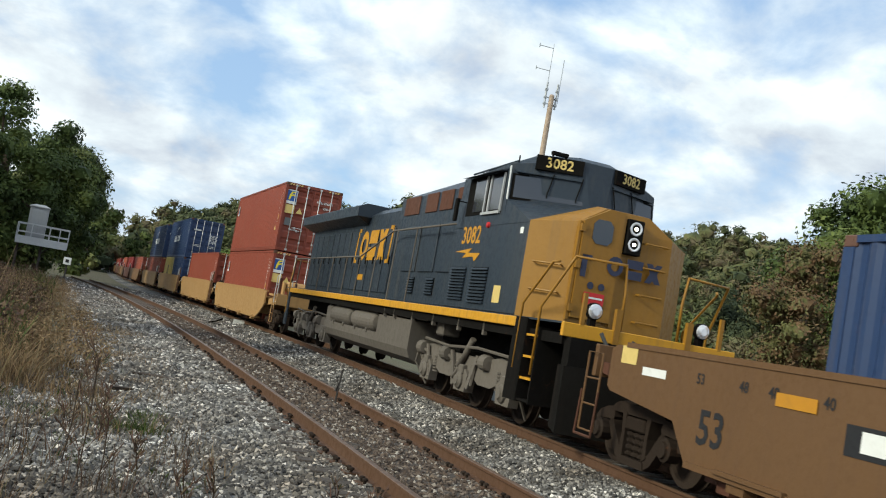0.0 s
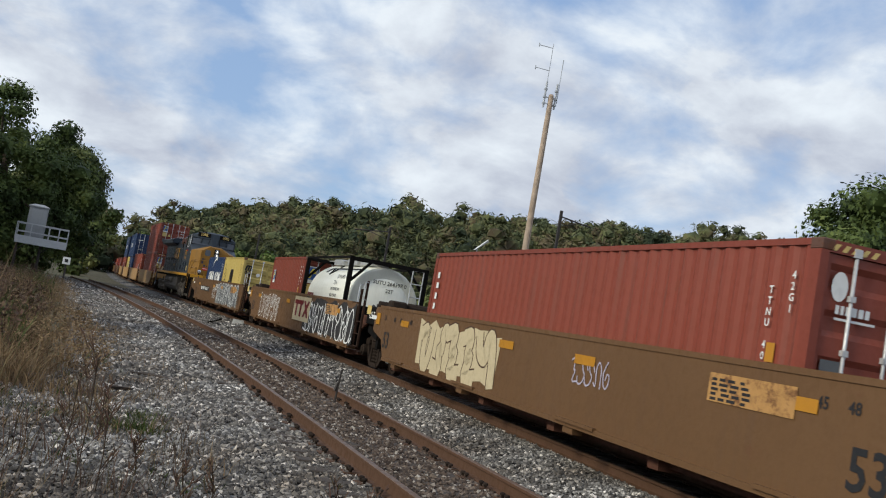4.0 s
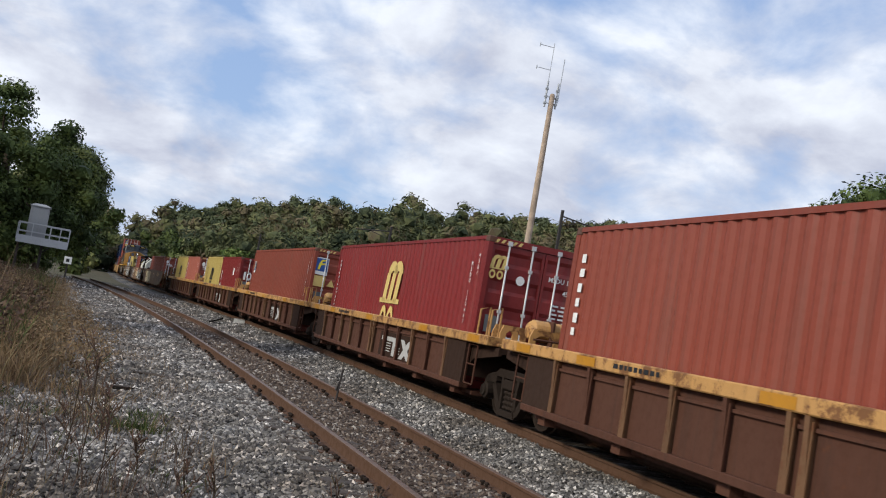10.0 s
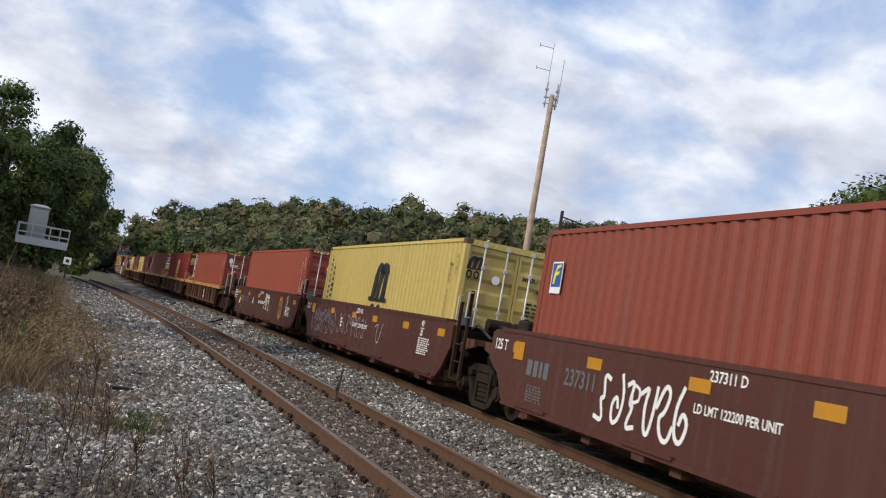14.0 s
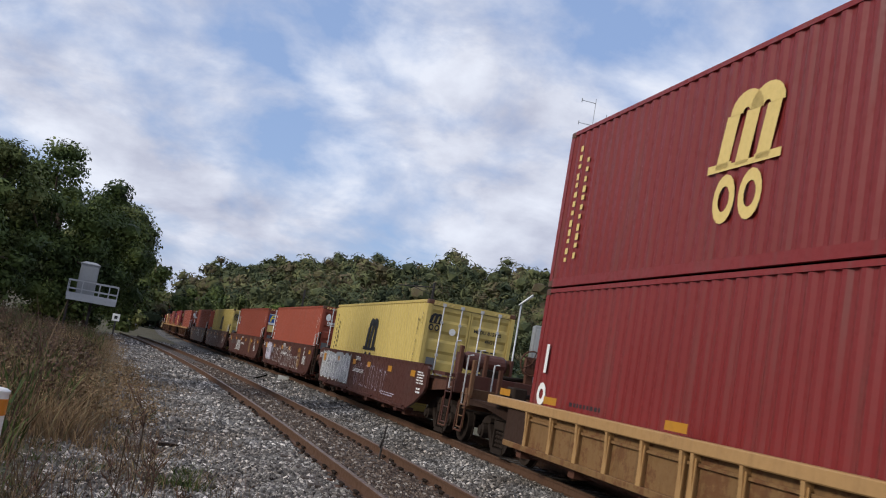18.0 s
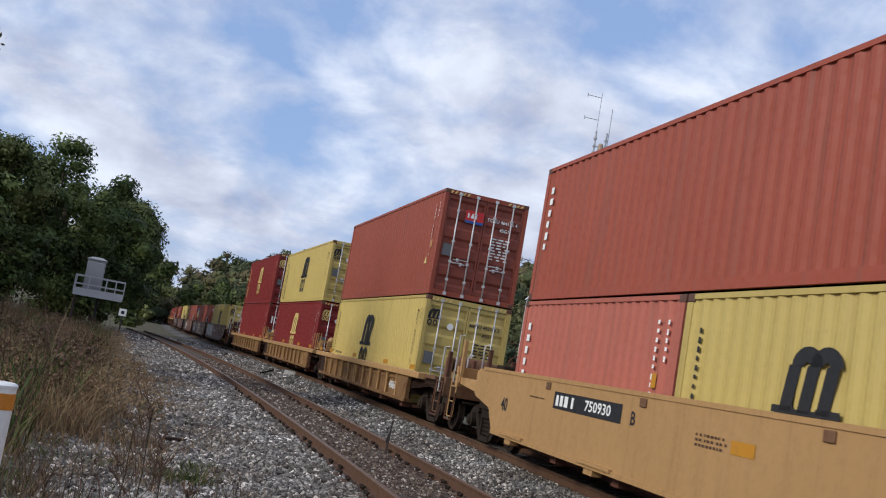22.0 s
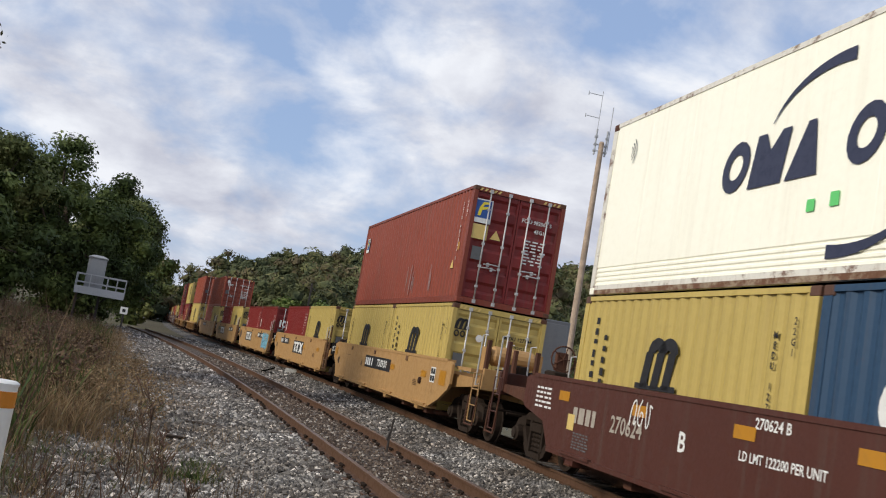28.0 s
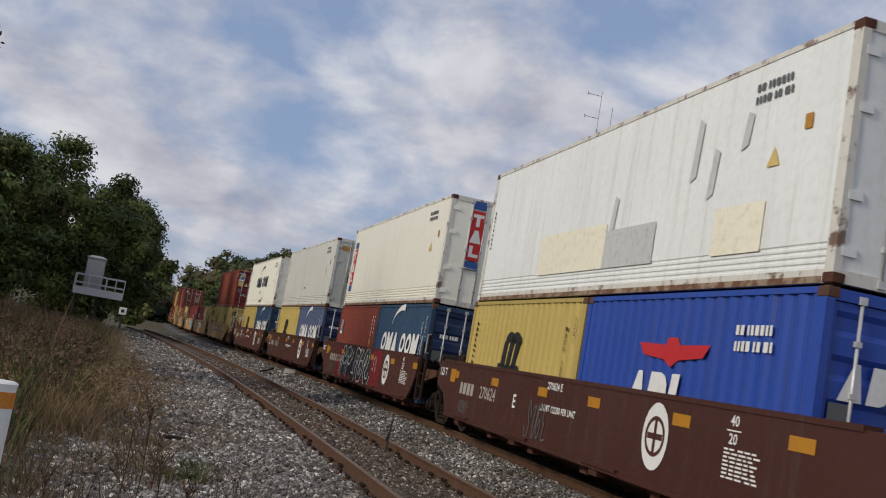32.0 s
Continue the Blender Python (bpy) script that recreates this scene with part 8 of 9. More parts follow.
def ballast_stones():
    rng = np.random.default_rng(4)
    sets, sizes = [], []

    def level(o):
        return np.interp(o, (-5.2, -3.6, -2.0, -1.2, -0.8), (LOW, LOW, LOW + 0.05, -0.205, -0.18)) + 0.015
    for y0, y1, dens, size in ((5.5, 11, 620, 0.030), (11, 17, 420, 0.034), (17, 28, 200, 0.042), (28, 55, 70, 0.06), (55, 86, 26, 0.09)):
        p = spread_along(near_line, y0, y1, -5.2 if y0 < 16 else -3.6, -0.86, dens, rng, LOW + 0.02)
        p[:, 2] = level(np.array([q[0] - near_line(q[1])[0].x for q in p]))
        sets.append(p); sizes.append(rng.uniform(0.6, 1.45, len(p)) * size)
        p = spread_along(near_line, y0 + 3, y1 + 3, 0.98, 4.9, dens * 0.72, rng, LOW + 0.02)
        keep = np.array([q[0] < on_line(q[1])[0].x - 0.88 for q in p])
        p = p[keep]
        p[:, 2] = np.interp([on_line(q[1])[0].x - q[0] for q in p], (0.86, 1.3, 1.55, 2.2), (-0.155, -0.155, -0.18, LOW + 0.02))
        sets.append(p); sizes.append(rng.uniform(0.6, 1.4, len(p)) * size)
    stones("ballast_stones", np.concatenate(sets), np.concatenate(sizes), STONE, "loose pale grey crushed limestone beside the rails", rng)
    sets, sizes = [], []
    for y0, y1, dens, size in ((5.5, 14, 330, 0.026), (14, 26, 170, 0.032), (26, 48, 60, 0.045)):
        p = spread_along(near_line, y0, y1, -0.68, 0.68, dens, rng, -0.165)
        sets.append(p); sizes.append(rng.uniform(0.5, 1.4, len(p)) * size)
        p = spread_along(near_line, y0, y1, -1.15, -0.82, dens * 0.5, rng, -0.185)
        sets.append(p); sizes.append(rng.uniform(0.5, 1.3, len(p)) * size)
    stones("stained_stones", np.concatenate(sets), np.concatenate(sizes), BROWN_STONE, "rust-stained small stones between the rails", rng)


ballast_stones()


# ---- ties, plates and spikes ----
def tie_mesh(bm):
    box(bm, -1.28, 1.28, -0.115, 0.115, -0.18, 0.0, 0.012)


def plate_mesh(bm):
    box(bm, -0.18, 0.18, -0.095, 0.095, 0.0, 0.014)


def spike_mesh(bm):
    drum(bm, (0, 0, 0), "z", [(0, 0.016), (0.028, 0.018), (0.03, 0.034), (0.048, 0.030), (0.055, 0.012)], 8)


def ties():
    rng = random.Random(9)
    for place, y0, n, z in ((near_line, 4.0, 92, -0.168), (on_line, 6.0, 90, -0.172)):
        for i in range(n):
            y = y0 + i * 0.53 + rng.uniform(-0.03, 0.03)
            at, th = place(y, rng.uniform(-0.06, 0.06), z)
            t = put("cross_tie", cached(("cross_tie",), tie_mesh), TIE, None, "", Matrix.Translation(at) @ Matrix.Rotation(th + rng.uniform(-0.02, 0.02), 4, "Z"))
            tagged(t, "weathered dark timber cross tie half sunk in ballast", "railroad tie", "cross ties", "structure")
            for off in (-0.7535, 0.7535):
                p = put("tie_plate", cached(("tie_plate",), plate_mesh), RAIL_RUST, t, at=pose(off, 0, 0.0))
                if place is near_line and i < 46:
                    for d, e in ((-0.105, -0.05), (-0.105, 0.06), (0.105, 0.05)):
                        put("spike", cached(("spike",), spike_mesh), TRUCK, p, at=pose(d, e, 0.014))


# ---- grass and weeds ----
DRY = foliage("dry_grass", [(0.20, 0.125, 0.068), (0.27, 0.18, 0.098), (0.13, 0.08, 0.05), (0.32, 0.225, 0.13), (0.12, 0.10, 0.048)], 0.8)
REDDISH = foliage("red_brown_weeds", [(0.085, 0.048, 0.038), (0.125, 0.074, 0.055), (0.06, 0.042, 0.03), (0.15, 0.10, 0.065), (0.055, 0.06, 0.026)], 0.85)
FRESH = foliage("green_weeds", [(0.03, 0.05, 0.014), (0.055, 0.08, 0.02), (0.085, 0.10, 0.03)], 0.7)


def blades(name, spots, heights, width, lean, mat, label, rng):
    """Bent grass blades, two quads each tapering to a tip."""
    n = len(spots)
    a = rng.uniform(0, math.tau, n)
    side = np.stack([np.cos(a), np.sin(a), np.zeros(n)], -1)
    b = rng.uniform(0, math.tau, n)
    out = np.stack([np.cos(b), np.sin(b), np.zeros(n)], -1) * (rng.uniform(0.1, 1, n) * lean)[:, None]
    up = np.array([0, 0, 1.0])
    h = heights[:, None]
    w = side * width * rng.uniform(0.6, 1.4, n)[:, None]
    p0, p1, p2 = spots, spots + up * h * 0.55 + out * h * 0.3, spots + up * h + out * h
    v = np.stack([p0 - w, p0 + w, p1 + w * 0.8, p1 - w * 0.8, p2 + w * 0.15, p2 - w * 0.15], 1)
    k = (np.arange(n) * 6)[:, None]
    f = np.stack([k + np.array([[0, 1, 2, 3]]), k + np.array([[3, 2, 4, 5]])], 1).reshape(-1, 4)
    return tagged(bulk(name, v.reshape(-1, 3), f, [mat]), label, "grass", kind="stuff")


def patchy(x, y):
    """How thick the growth stands, 0 to 1: uneven drifts."""
    v = np.sin(1.9 * x + 0.35 * y) + np.sin(0.7 * x - 0.55 * y + 2.0) + np.sin(3.1 * x + 1.3 * y + 0.7) * 0.8 + np.sin(0.23 * y + 1.1 * x)
    return np.clip(0.5 + v / 4.5, 0.0, 1.0)


def tufts(rng, n, y0, y1, o0, o1, per, spread, drift=True):
    y = y0 + (y1 - y0) * rng.uniform(0, 1, n) ** 1.4
    o = rng.uniform(o0, o1, n)
    c = np.array([near_line(a, b)[0][:2] for a, b in zip(y, o)])
    k = rng.uniform(0.5, 1.25, n)
    if drift:
        d = patchy(c[:, 0], c[:, 1])
        keep = rng.uniform(0, 1, n) < d * 1.3
        c, k, n = c[keep], (k * (0.55 + 0.75 * d))[keep], int(keep.sum())
    p = np.repeat(c, per, 0) + rng.normal(0, spread, (n * per, 2))
    z = np.array([ground_height(q[0], q[1]) for q in p])
    return np.column_stack([p, z - 0.02]), np.repeat(k, per)


def meadow():
    rng = np.random.default_rng(12)
    p, k = tufts(rng, 1700, 14.0, 75, -7.4, -2.2, 22, 0.22)
    off = np.array([near_line(q[1])[0].x - q[0] for q in p])
    k = k * np.clip((off - 2.0) / 2.6, 0.14, 1)
    blades("dry_grass", p, k * rng.uniform(0.1, 0.58, len(p)), 0.0065, 0.95, DRY, "tall dry straw-coloured grass along the gravel", rng)
    p, k = tufts(rng, 1000, 9.5, 70, -19, -4.4, 20, 0.24)
    keep = (p[:, 1] > 15.5) | (p[:, 0] < -0.125 * p[:, 1] - 0.2)
    p, k = p[keep], k[keep]
    blades("red_brown_weeds", p, k * rng.uniform(0.25, 1.2, len(p)), 0.007, 0.6, REDDISH, "red-brown dead weeds and brush on the bank", rng)
    p, k = tufts(rng, 520, 11.5, 65, -19, -4.4, 20, 0.22)
    keep = (p[:, 1] > 16.5) | (p[:, 0] < -0.125 * p[:, 1] - 0.2)
    p, k = p[keep], k[keep]
    blades("green_weeds", p, k * rng.uniform(0.25, 0.85, len(p)), 0.014, 0.6, FRESH, "green weeds among the dead grass", rng)
    # low twiggy brush among the weeds, in rounded thickets
    for name, n, o1, rad, lift, per, size, mat, label in (
            ("brush", 1500, -4.6, (0.2, 0.5), (0.1, 0.8), 60, 0.042, REDDISH, "tangled red-brown brush on the bank"),
            ("seed_heads", 1300, -3.2, (0.1, 0.32), (0.15, 0.62), 46, 0.024, DRY, "fluffy straw-coloured seed heads over the grass"),
            ("herbs", 420, -4.6, (0.18, 0.45), (0.1, 0.6), 60, 0.05, FRESH, "dark green herbs in the dead brush")):
        y = 11.5 + 56 * rng.uniform(0, 1, n) ** 1.5
        c = np.array([near_line(a, b)[0][:2] for a, b in zip(y, rng.uniform(-18 if o1 < -4 else -8.5, o1, n))])
        c = c[((c[:, 1] > 15.5) | (c[:, 0] < -0.125 * c[:, 1] - 0.3)) & (patchy(c[:, 0] + 3 + size * 60, c[:, 1]) > rng.uniform(0.2, 0.6, len(c)))]
        z = np.array([ground_height(q[0], q[1]) for q in c])
        v = leaf_cloud(rng, np.column_stack([c, z + rng.uniform(*lift, len(c))]), rng.uniform(*rad, len(c)), per, size)
        tagged(bulk(name, v.reshape(-1, 3), np.arange(len(v) * 4).reshape(-1, 4), [mat]), label, "brush", kind="stuff")
    # a straw-coloured clump by the pipe marker
    q = rng.normal(0, 1, (900, 2)) * np.array([0.28, 0.5]) + np.array([-0.95, 5.6])
    z = np.array([ground_height(a, b) for a, b in q])
    blades("straw_clump", np.column_stack([q, z - 0.02]), rng.uniform(0.15, 0.62, 900), 0.003, 0.8, DRY, "dry straw-coloured clump beside the pipe marker", rng)
    # thin low growth creeping out over the stones
    p, k = tufts(rng, 170, 9.5, 30, -5.4, -2.1, 30, 0.16, False)
    blades("gravel_grass", p, k * rng.uniform(0.06, 0.32, len(p)), 0.004, 1.3, DRY, "thin dry grass creeping over the gravel", rng)
    p, k = tufts(rng, 60, 8.5, 20, -5.0, -2.3, 26, 0.14, False)
    blades("gravel_herbs", p, k * rng.uniform(0.04, 0.16, len(p)), 0.008, 1.3, FRESH, "low dull green herbs on the gravel", rng)
    # sparse growth on the gravel
    p, k = tufts(rng, 34, 6.8, 15, -4.6, -2.4, 26, 0.12, False)
    blades("gravel_weeds", p, k * rng.uniform(0.15, 0.55, len(p)), 0.004, 0.7, REDDISH, "thin brown stalks growing through the gravel", rng)
    p, k = tufts(rng, 9, 11.4, 12.9, -3.3, -2.7, 60, 0.12, False)
    blades("green_tuft", p, k * rng.uniform(0.1, 0.26, len(p)), 0.008, 0.8, FRESH, "low green tuft on the gravel", rng)
    p, k = tufts(rng, 3, 6.9, 7.4, -2.5, -1.9, 30, 0.05, False)
    blades("green_tuft", p, k * rng.uniform(0.06, 0.16, len(p)), 0.009, 0.9, FRESH, "small bright green weed on the gravel", rng)


def stalk(name, x, y, h, seed, label, twigs=14):
    """A dead weed: a stem with thin upright side twigs."""
    rng = random.Random(seed)
    bm = bmesh.new()
    z = ground_height(x, y)
    top = Vector((rng.uniform(-0.08, 0.08), rng.uniform(-0.08, 0.08), h))
    tube(bm, [(0, 0, 0), top * 0.5 + Vector((0.02, 0, 0)), top], 0.006, 5)
    for i in range(twigs):
        b = top * rng.uniform(0.15, 0.95)
        d = Vector((rng.uniform(-1, 1), rng.uniform(-1, 1), rng.uniform(0.9, 1.9))).normalized() * rng.uniform(0.12, 0.4) * h
        tube(bm, [b, b + d * 0.6 + Vector((0, 0, 0.02)), b + d], 0.0035, 4)
        for _ in range(3):
            e = b + d * rng.uniform(0.5, 1.0)
            tube(bm, [e, e + Vector((rng.uniform(-0.05, 0.05), rng.uniform(-0.05, 0.05), rng.uniform(0.03, 0.1)))], 0.005, 3)
    ob = part(name, bm, REDDISH, None, "", pose(x, y, z))
    return tagged(ob, label, "weed", "dead weeds on the gravel")


for i, (x, y, h) in enumerate(((-0.28, 8.6, 1.05), (-0.10, 8.2, 0.75), (-0.45, 9.2, 0.8), (0.55, 7.3, 0.5), (0.75, 7.6, 0.42), (-0.9, 8.0, 0.45), (1.55, 7.2, 0.5), (-0.2, 10.5, 0.6), (1.95, 7.4, 0.42), (0.2, 9.0, 0.4))):
    stalk("dead_weed", x, y, h, 40 + i, "leafless brown weed standing in the gravel")


# ---- trees ----
BARK = plain("grey_brown_bark", (0.10, 0.075, 0.055), 0.95, vary=0.4, scale=5, bump=0.6)
LEAF_DARK = foliage("dark_green_leaves", [(0.026, 0.042, 0.013), (0.048, 0.072, 0.02), (0.078, 0.106, 0.028), (0.118, 0.142, 0.04)], clump=0.35)
LEAF_OLIVE = foliage("olive_green_leaves", [(0.045, 0.06, 0.02), (0.08, 0.10, 0.032), (0.12, 0.14, 0.045), (0.17, 0.17, 0.065)], clump=0.35)
LEAF_LIGHT = foliage("yellow_green_leaves", [(0.06, 0.10, 0.02), (0.10, 0.15, 0.035), (0.16, 0.19, 0.055)])
LEAF_RUST = foliage("turning_red_brown_leaves", [(0.075, 0.08, 0.03), (0.10, 0.10, 0.038), (0.12, 0.082, 0.042), (0.15, 0.085, 0.048), (0.10, 0.105, 0.04), (0.13, 0.115, 0.05)], clump=0.9)
# greyer than the near leaves: distance haze mixed into the colours
LEAF_FAR = foliage("hazed_distant_leaves", [(0.032, 0.044, 0.028), (0.056, 0.07, 0.038), (0.086, 0.098, 0.048), (0.13, 0.135, 0.058), (0.12, 0.092, 0.06), (0.15, 0.15, 0.07)], 0.95, 0.3, 0.7, 0.03, 0.085)


ICO_V = np.array([(math.cos(i * math.tau / 5 + (0.628 if z < 0 else 0)) * 0.894, math.sin(i * math.tau / 5 + (0.628 if z < 0 else 0)) * 0.894, z) for z in (0.447, -0.447) for i in range(5)] + [(0, 0, 1), (0, 0, -1)])
ICO_F = np.array([(10, i, (i + 1) % 5) for i in range(5)] + [(11, 5 + (i + 1) % 5, 5 + i) for i in range(5)]
                 + [(i, 5 + i, (i + 1) % 5) for i in range(5)] + [((i + 1) % 5, 5 + i, 5 + (i + 1) % 5) for i in range(5)])


def hearts(rng, centres, radii, k):
    """Lumpy dense inner masses of foliage, as loose triangles."""
    n = len(centres)
    v = ICO_V[None] * (np.asarray(radii)[:, None, None] * k * rng.uniform(0.75, 1.12, (n, 12, 1))) * np.array([1, 1, 0.78]) + np.asarray(centres)[:, None]
    return v[:, ICO_F].reshape(-1, 3, 3)


def leaf_cloud(rng, centres, radii, per, size, inner=0.5, loose=0.5):
    """Small bent leaf sprays scattered through round clumps, denser at their skin."""
    n = len(centres) * per
    c, r = np.repeat(centres, per, 0), np.repeat(radii, per)
    d = rng.normal(0, 1, (n, 3))
    d /= np.linalg.norm(d, axis=1)[:, None]
    p = c + d * (r * rng.uniform(inner, 1.06, n))[:, None] * np.array([1, 1, 0.78])
    # leaves lie roughly along the skin of their clump
    o = d + rng.normal(0, loose, (n, 3)) + np.array([0, 0, 0.35])
    a = np.cross(o, rng.normal(0, 1, (n, 3)))
    a /= np.linalg.norm(a, axis=1)[:, None]
    b = np.cross(o, a)
    b /= np.linalg.norm(b, axis=1)[:, None]
    s = (size * rng.uniform(0.55, 1.4, n))[:, None]
    v = np.stack([p - a * s, p + b * s * 0.5, p + a * s, p - b * s * 0.5], 1)
    return v


def tree(x, y, h, spread, seed, leaf, label, size=0.26, clumps=46, per=95, low=0.18, lean=0.0, name="tree"):
    rng = np.random.default_rng(seed)
    z = ground_height(x, y)
    root = tagged(new(name), label, name.replace("_", " "), "trees beside the line")
    root.matrix_basis = pose(x, y, z)
    cs = []
    while len(cs) < clumps:
        q = rng.uniform(-1, 1, 3)
        if 0.55 < np.linalg.norm(q) < 1 or (len(cs) % 5 == 0 and np.linalg.norm(q) < 0.55):
            k = 0.75 + 0.4 * math.sin(3 * math.atan2(q[1], q[0]) + seed)
            cs.append((q[0] * spread * k * (1 - 0.25 * max(0, q[2])), q[1] * spread * k, h * (low + (1 - low) * (q[2] + 1) / 2)))
    cs = np.array(cs)
    cs[:, 0] += lean * cs[:, 2] / h
    rr = rng.uniform(0.085, 0.165, clumps) * h * 0.9
    v = leaf_cloud(rng, cs, rr, per, size)
    if per > 150 and low < 0.4:
        q = hearts(rng, cs, rr, 0.55)
        v = np.concatenate([v, np.concatenate([q, q[:, 2:] * 0.5 + q[:, :1] * 0.5], 1)[:, (0, 1, 2, 3)]])
    f = np.arange(len(v) * 4).reshape(-1, 4)
    crown = bulk("crown", v.reshape(-1, 3), f, [leaf])
    crown.parent = root

    def wood(bm):
        tube(bm, [(0, 0, -0.3), (0.05 * h * 0.1, 0, h * 0.3), (0, 0.02 * h, h * 0.7)], 0.022 * h, 8)
        pr = random.Random(seed)
        for i in range(9):
            c = cs[pr.randrange(len(cs))]
            b = Vector((0, 0, h * pr.uniform(0.18, 0.6)))
            tube(bm, [b, b.lerp(Vector(c), 0.5) + Vector((0, 0, -0.02 * h)), Vector(c)], 0.006 * h, 5)
    made("trunk", wood, BARK, root)
    return root


LEFT = "broad leafy tree with dense dark green crown"
tree(-11.5, 76.0, 13.2, 5.2, 1, LEAF_DARK, LEFT, 0.15, 64, 400, 0.05)
tree(-15.5, 70.0, 11.5, 4.6, 2, LEAF_OLIVE, "leafy tree with olive green crown", 0.15, 54, 380, 0.05)
tree(-9.0, 84.0, 11.5, 4.2, 3, LEAF_DARK, LEFT, 0.15, 54, 380, 0.04)
tree(-9.3, 90.0, 11.3, 3.6, 4, LEAF_OLIVE, "tree leaning over the line with olive crown", 0.15, 54, 400, 0.26, 1.6)
tree(-17.5, 82.0, 13.5, 5.4, 14, LEAF_DARK, LEFT, 0.17, 56, 300, 0.03)
tree(-20.5, 66.0, 12.0, 5.0, 5, LEAF_OLIVE, "leafy tree with olive green crown", 0.15, 54, 380, 0.05)
tree(-14.0, 62.0, 8.2, 3.6, 6, LEAF_DARK, LEFT, 0.2, 42, 200, 0.02)
tree(-19.0, 52.0, 9.5, 4.2, 7, LEAF_DARK, LEFT, 0.19, 46, 200, 0.02)
tree(-25.0, 60.0, 12.5, 5.5, 8, LEAF_DARK, LEFT, 0.21, 50, 200, 0.03)
tree(-11.5, 99.0, 13.0, 4.6, 9, LEAF_DARK, LEFT, 0.2, 52, 300, 0.02)
tree(-8.4, 30.0, 4.0, 1.7, 10, LEAF_LIGHT, "young yellow-green shrub in the weeds", 0.13, 26, 90, 0.05, name="shrub")
tree(-10.8, 33.0, 4.6, 2.2, 11, LEAF_DARK, "dark green shrub in the weeds", 0.15, 30, 95, 0.02, name="shrub")
tree(-13.0, 40.0, 5.5, 2.8, 12, LEAF_OLIVE, "olive green shrub in the weeds", 0.18, 34, 95, 0.02, name="shrub")
tree(-12.0, 27.5, 11.5, 3.4, 13, LEAF_RUST, "tree with sparse reddish crown reaching over the bank", 0.075, 44, 420, 0.45)
RIGHT = "broad oak-like tree with green crown beyond the train"
tree(33.5, 40.5, 13.2, 4.6, 21, LEAF_DARK, RIGHT, 0.14, 66, 430, 0.30)
tree(40.5, 36.0, 13.0, 4.8, 22, LEAF_DARK, RIGHT, 0.14, 58, 400, 0.2)
tree(26.8, 35.5, 8.9, 3.0, 23, LEAF_RUST, "bushy tree with reddish autumn leaves", 0.085, 56, 480, 0.02)
tree(31.5, 33.0, 7.4, 2.8, 24, LEAF_RUST, "bushy tree with yellowing leaves", 0.085, 46, 420, 0.02)
tree(23.5, 39.0, 5.4, 2.5, 25, LEAF_OLIVE, "pale olive shrub behind the train", 0.10, 40, 230, 0.0, name="shrub")
tree(21.5, 42.5, 5.0, 2.3, 26, LEAF_LIGHT, "grey-green shrub behind the train", 0.10, 36, 230, 0.0, name="shrub")
for i, (x, y, h, m) in enumerate(((11.8, 108, 7.2, LEAF_LIGHT), (16.5, 104, 6.4, LEAF_LIGHT), (22, 98, 6.5, LEAF_OLIVE), (27, 92, 6.0, LEAF_OLIVE), (6, 160, 9, LEAF_OLIVE), (11, 150, 8, LEAF_LIGHT), (1, 190, 9, LEAF_OLIVE), (-3, 230, 10, LEAF_DARK), (18, 130, 8, LEAF_DARK), (34, 84, 6, LEAF_OLIVE), (40, 74, 6, LEAF_OLIVE), (-1.5, 260, 13, LEAF_DARK))):
    tree(x, y, h, h * 0.55, 60 + i, m, "rounded roadside tree behind the line", 0.27, 26, 170, 0.0)


for i, (y, side, h) in enumerate(((118, -8.5, 11.5), (138, -8.0, 12.5), (160, -8.5, 12.0), (186, -8.5, 13.5), (214, -9.0, 14.0), (170, 8.0, 9.5), (204, 8.0, 12.0), (236, 8.0, 14.0), (262, 9.0, 15.0), (286, -4.0, 15.0))):
    tree(on_line(y)[0].x + side, y, h, h * 0.36, 90 + i, (LEAF_DARK, LEAF_OLIVE)[i % 3 == 1], "tall dark tree closing in on the line far off", 0.28, 34, 170, 0.02)


def leaf_flecks(rng, centres, radii, per, size):
    """Coarser three-cornered leaf masses for crowns far off."""
    v = leaf_cloud(rng, centres, radii, per, size, 0.78, 0.4)
    return v[:, :3] + rng.normal(0, size * 0.15, (len(v), 3, 3))


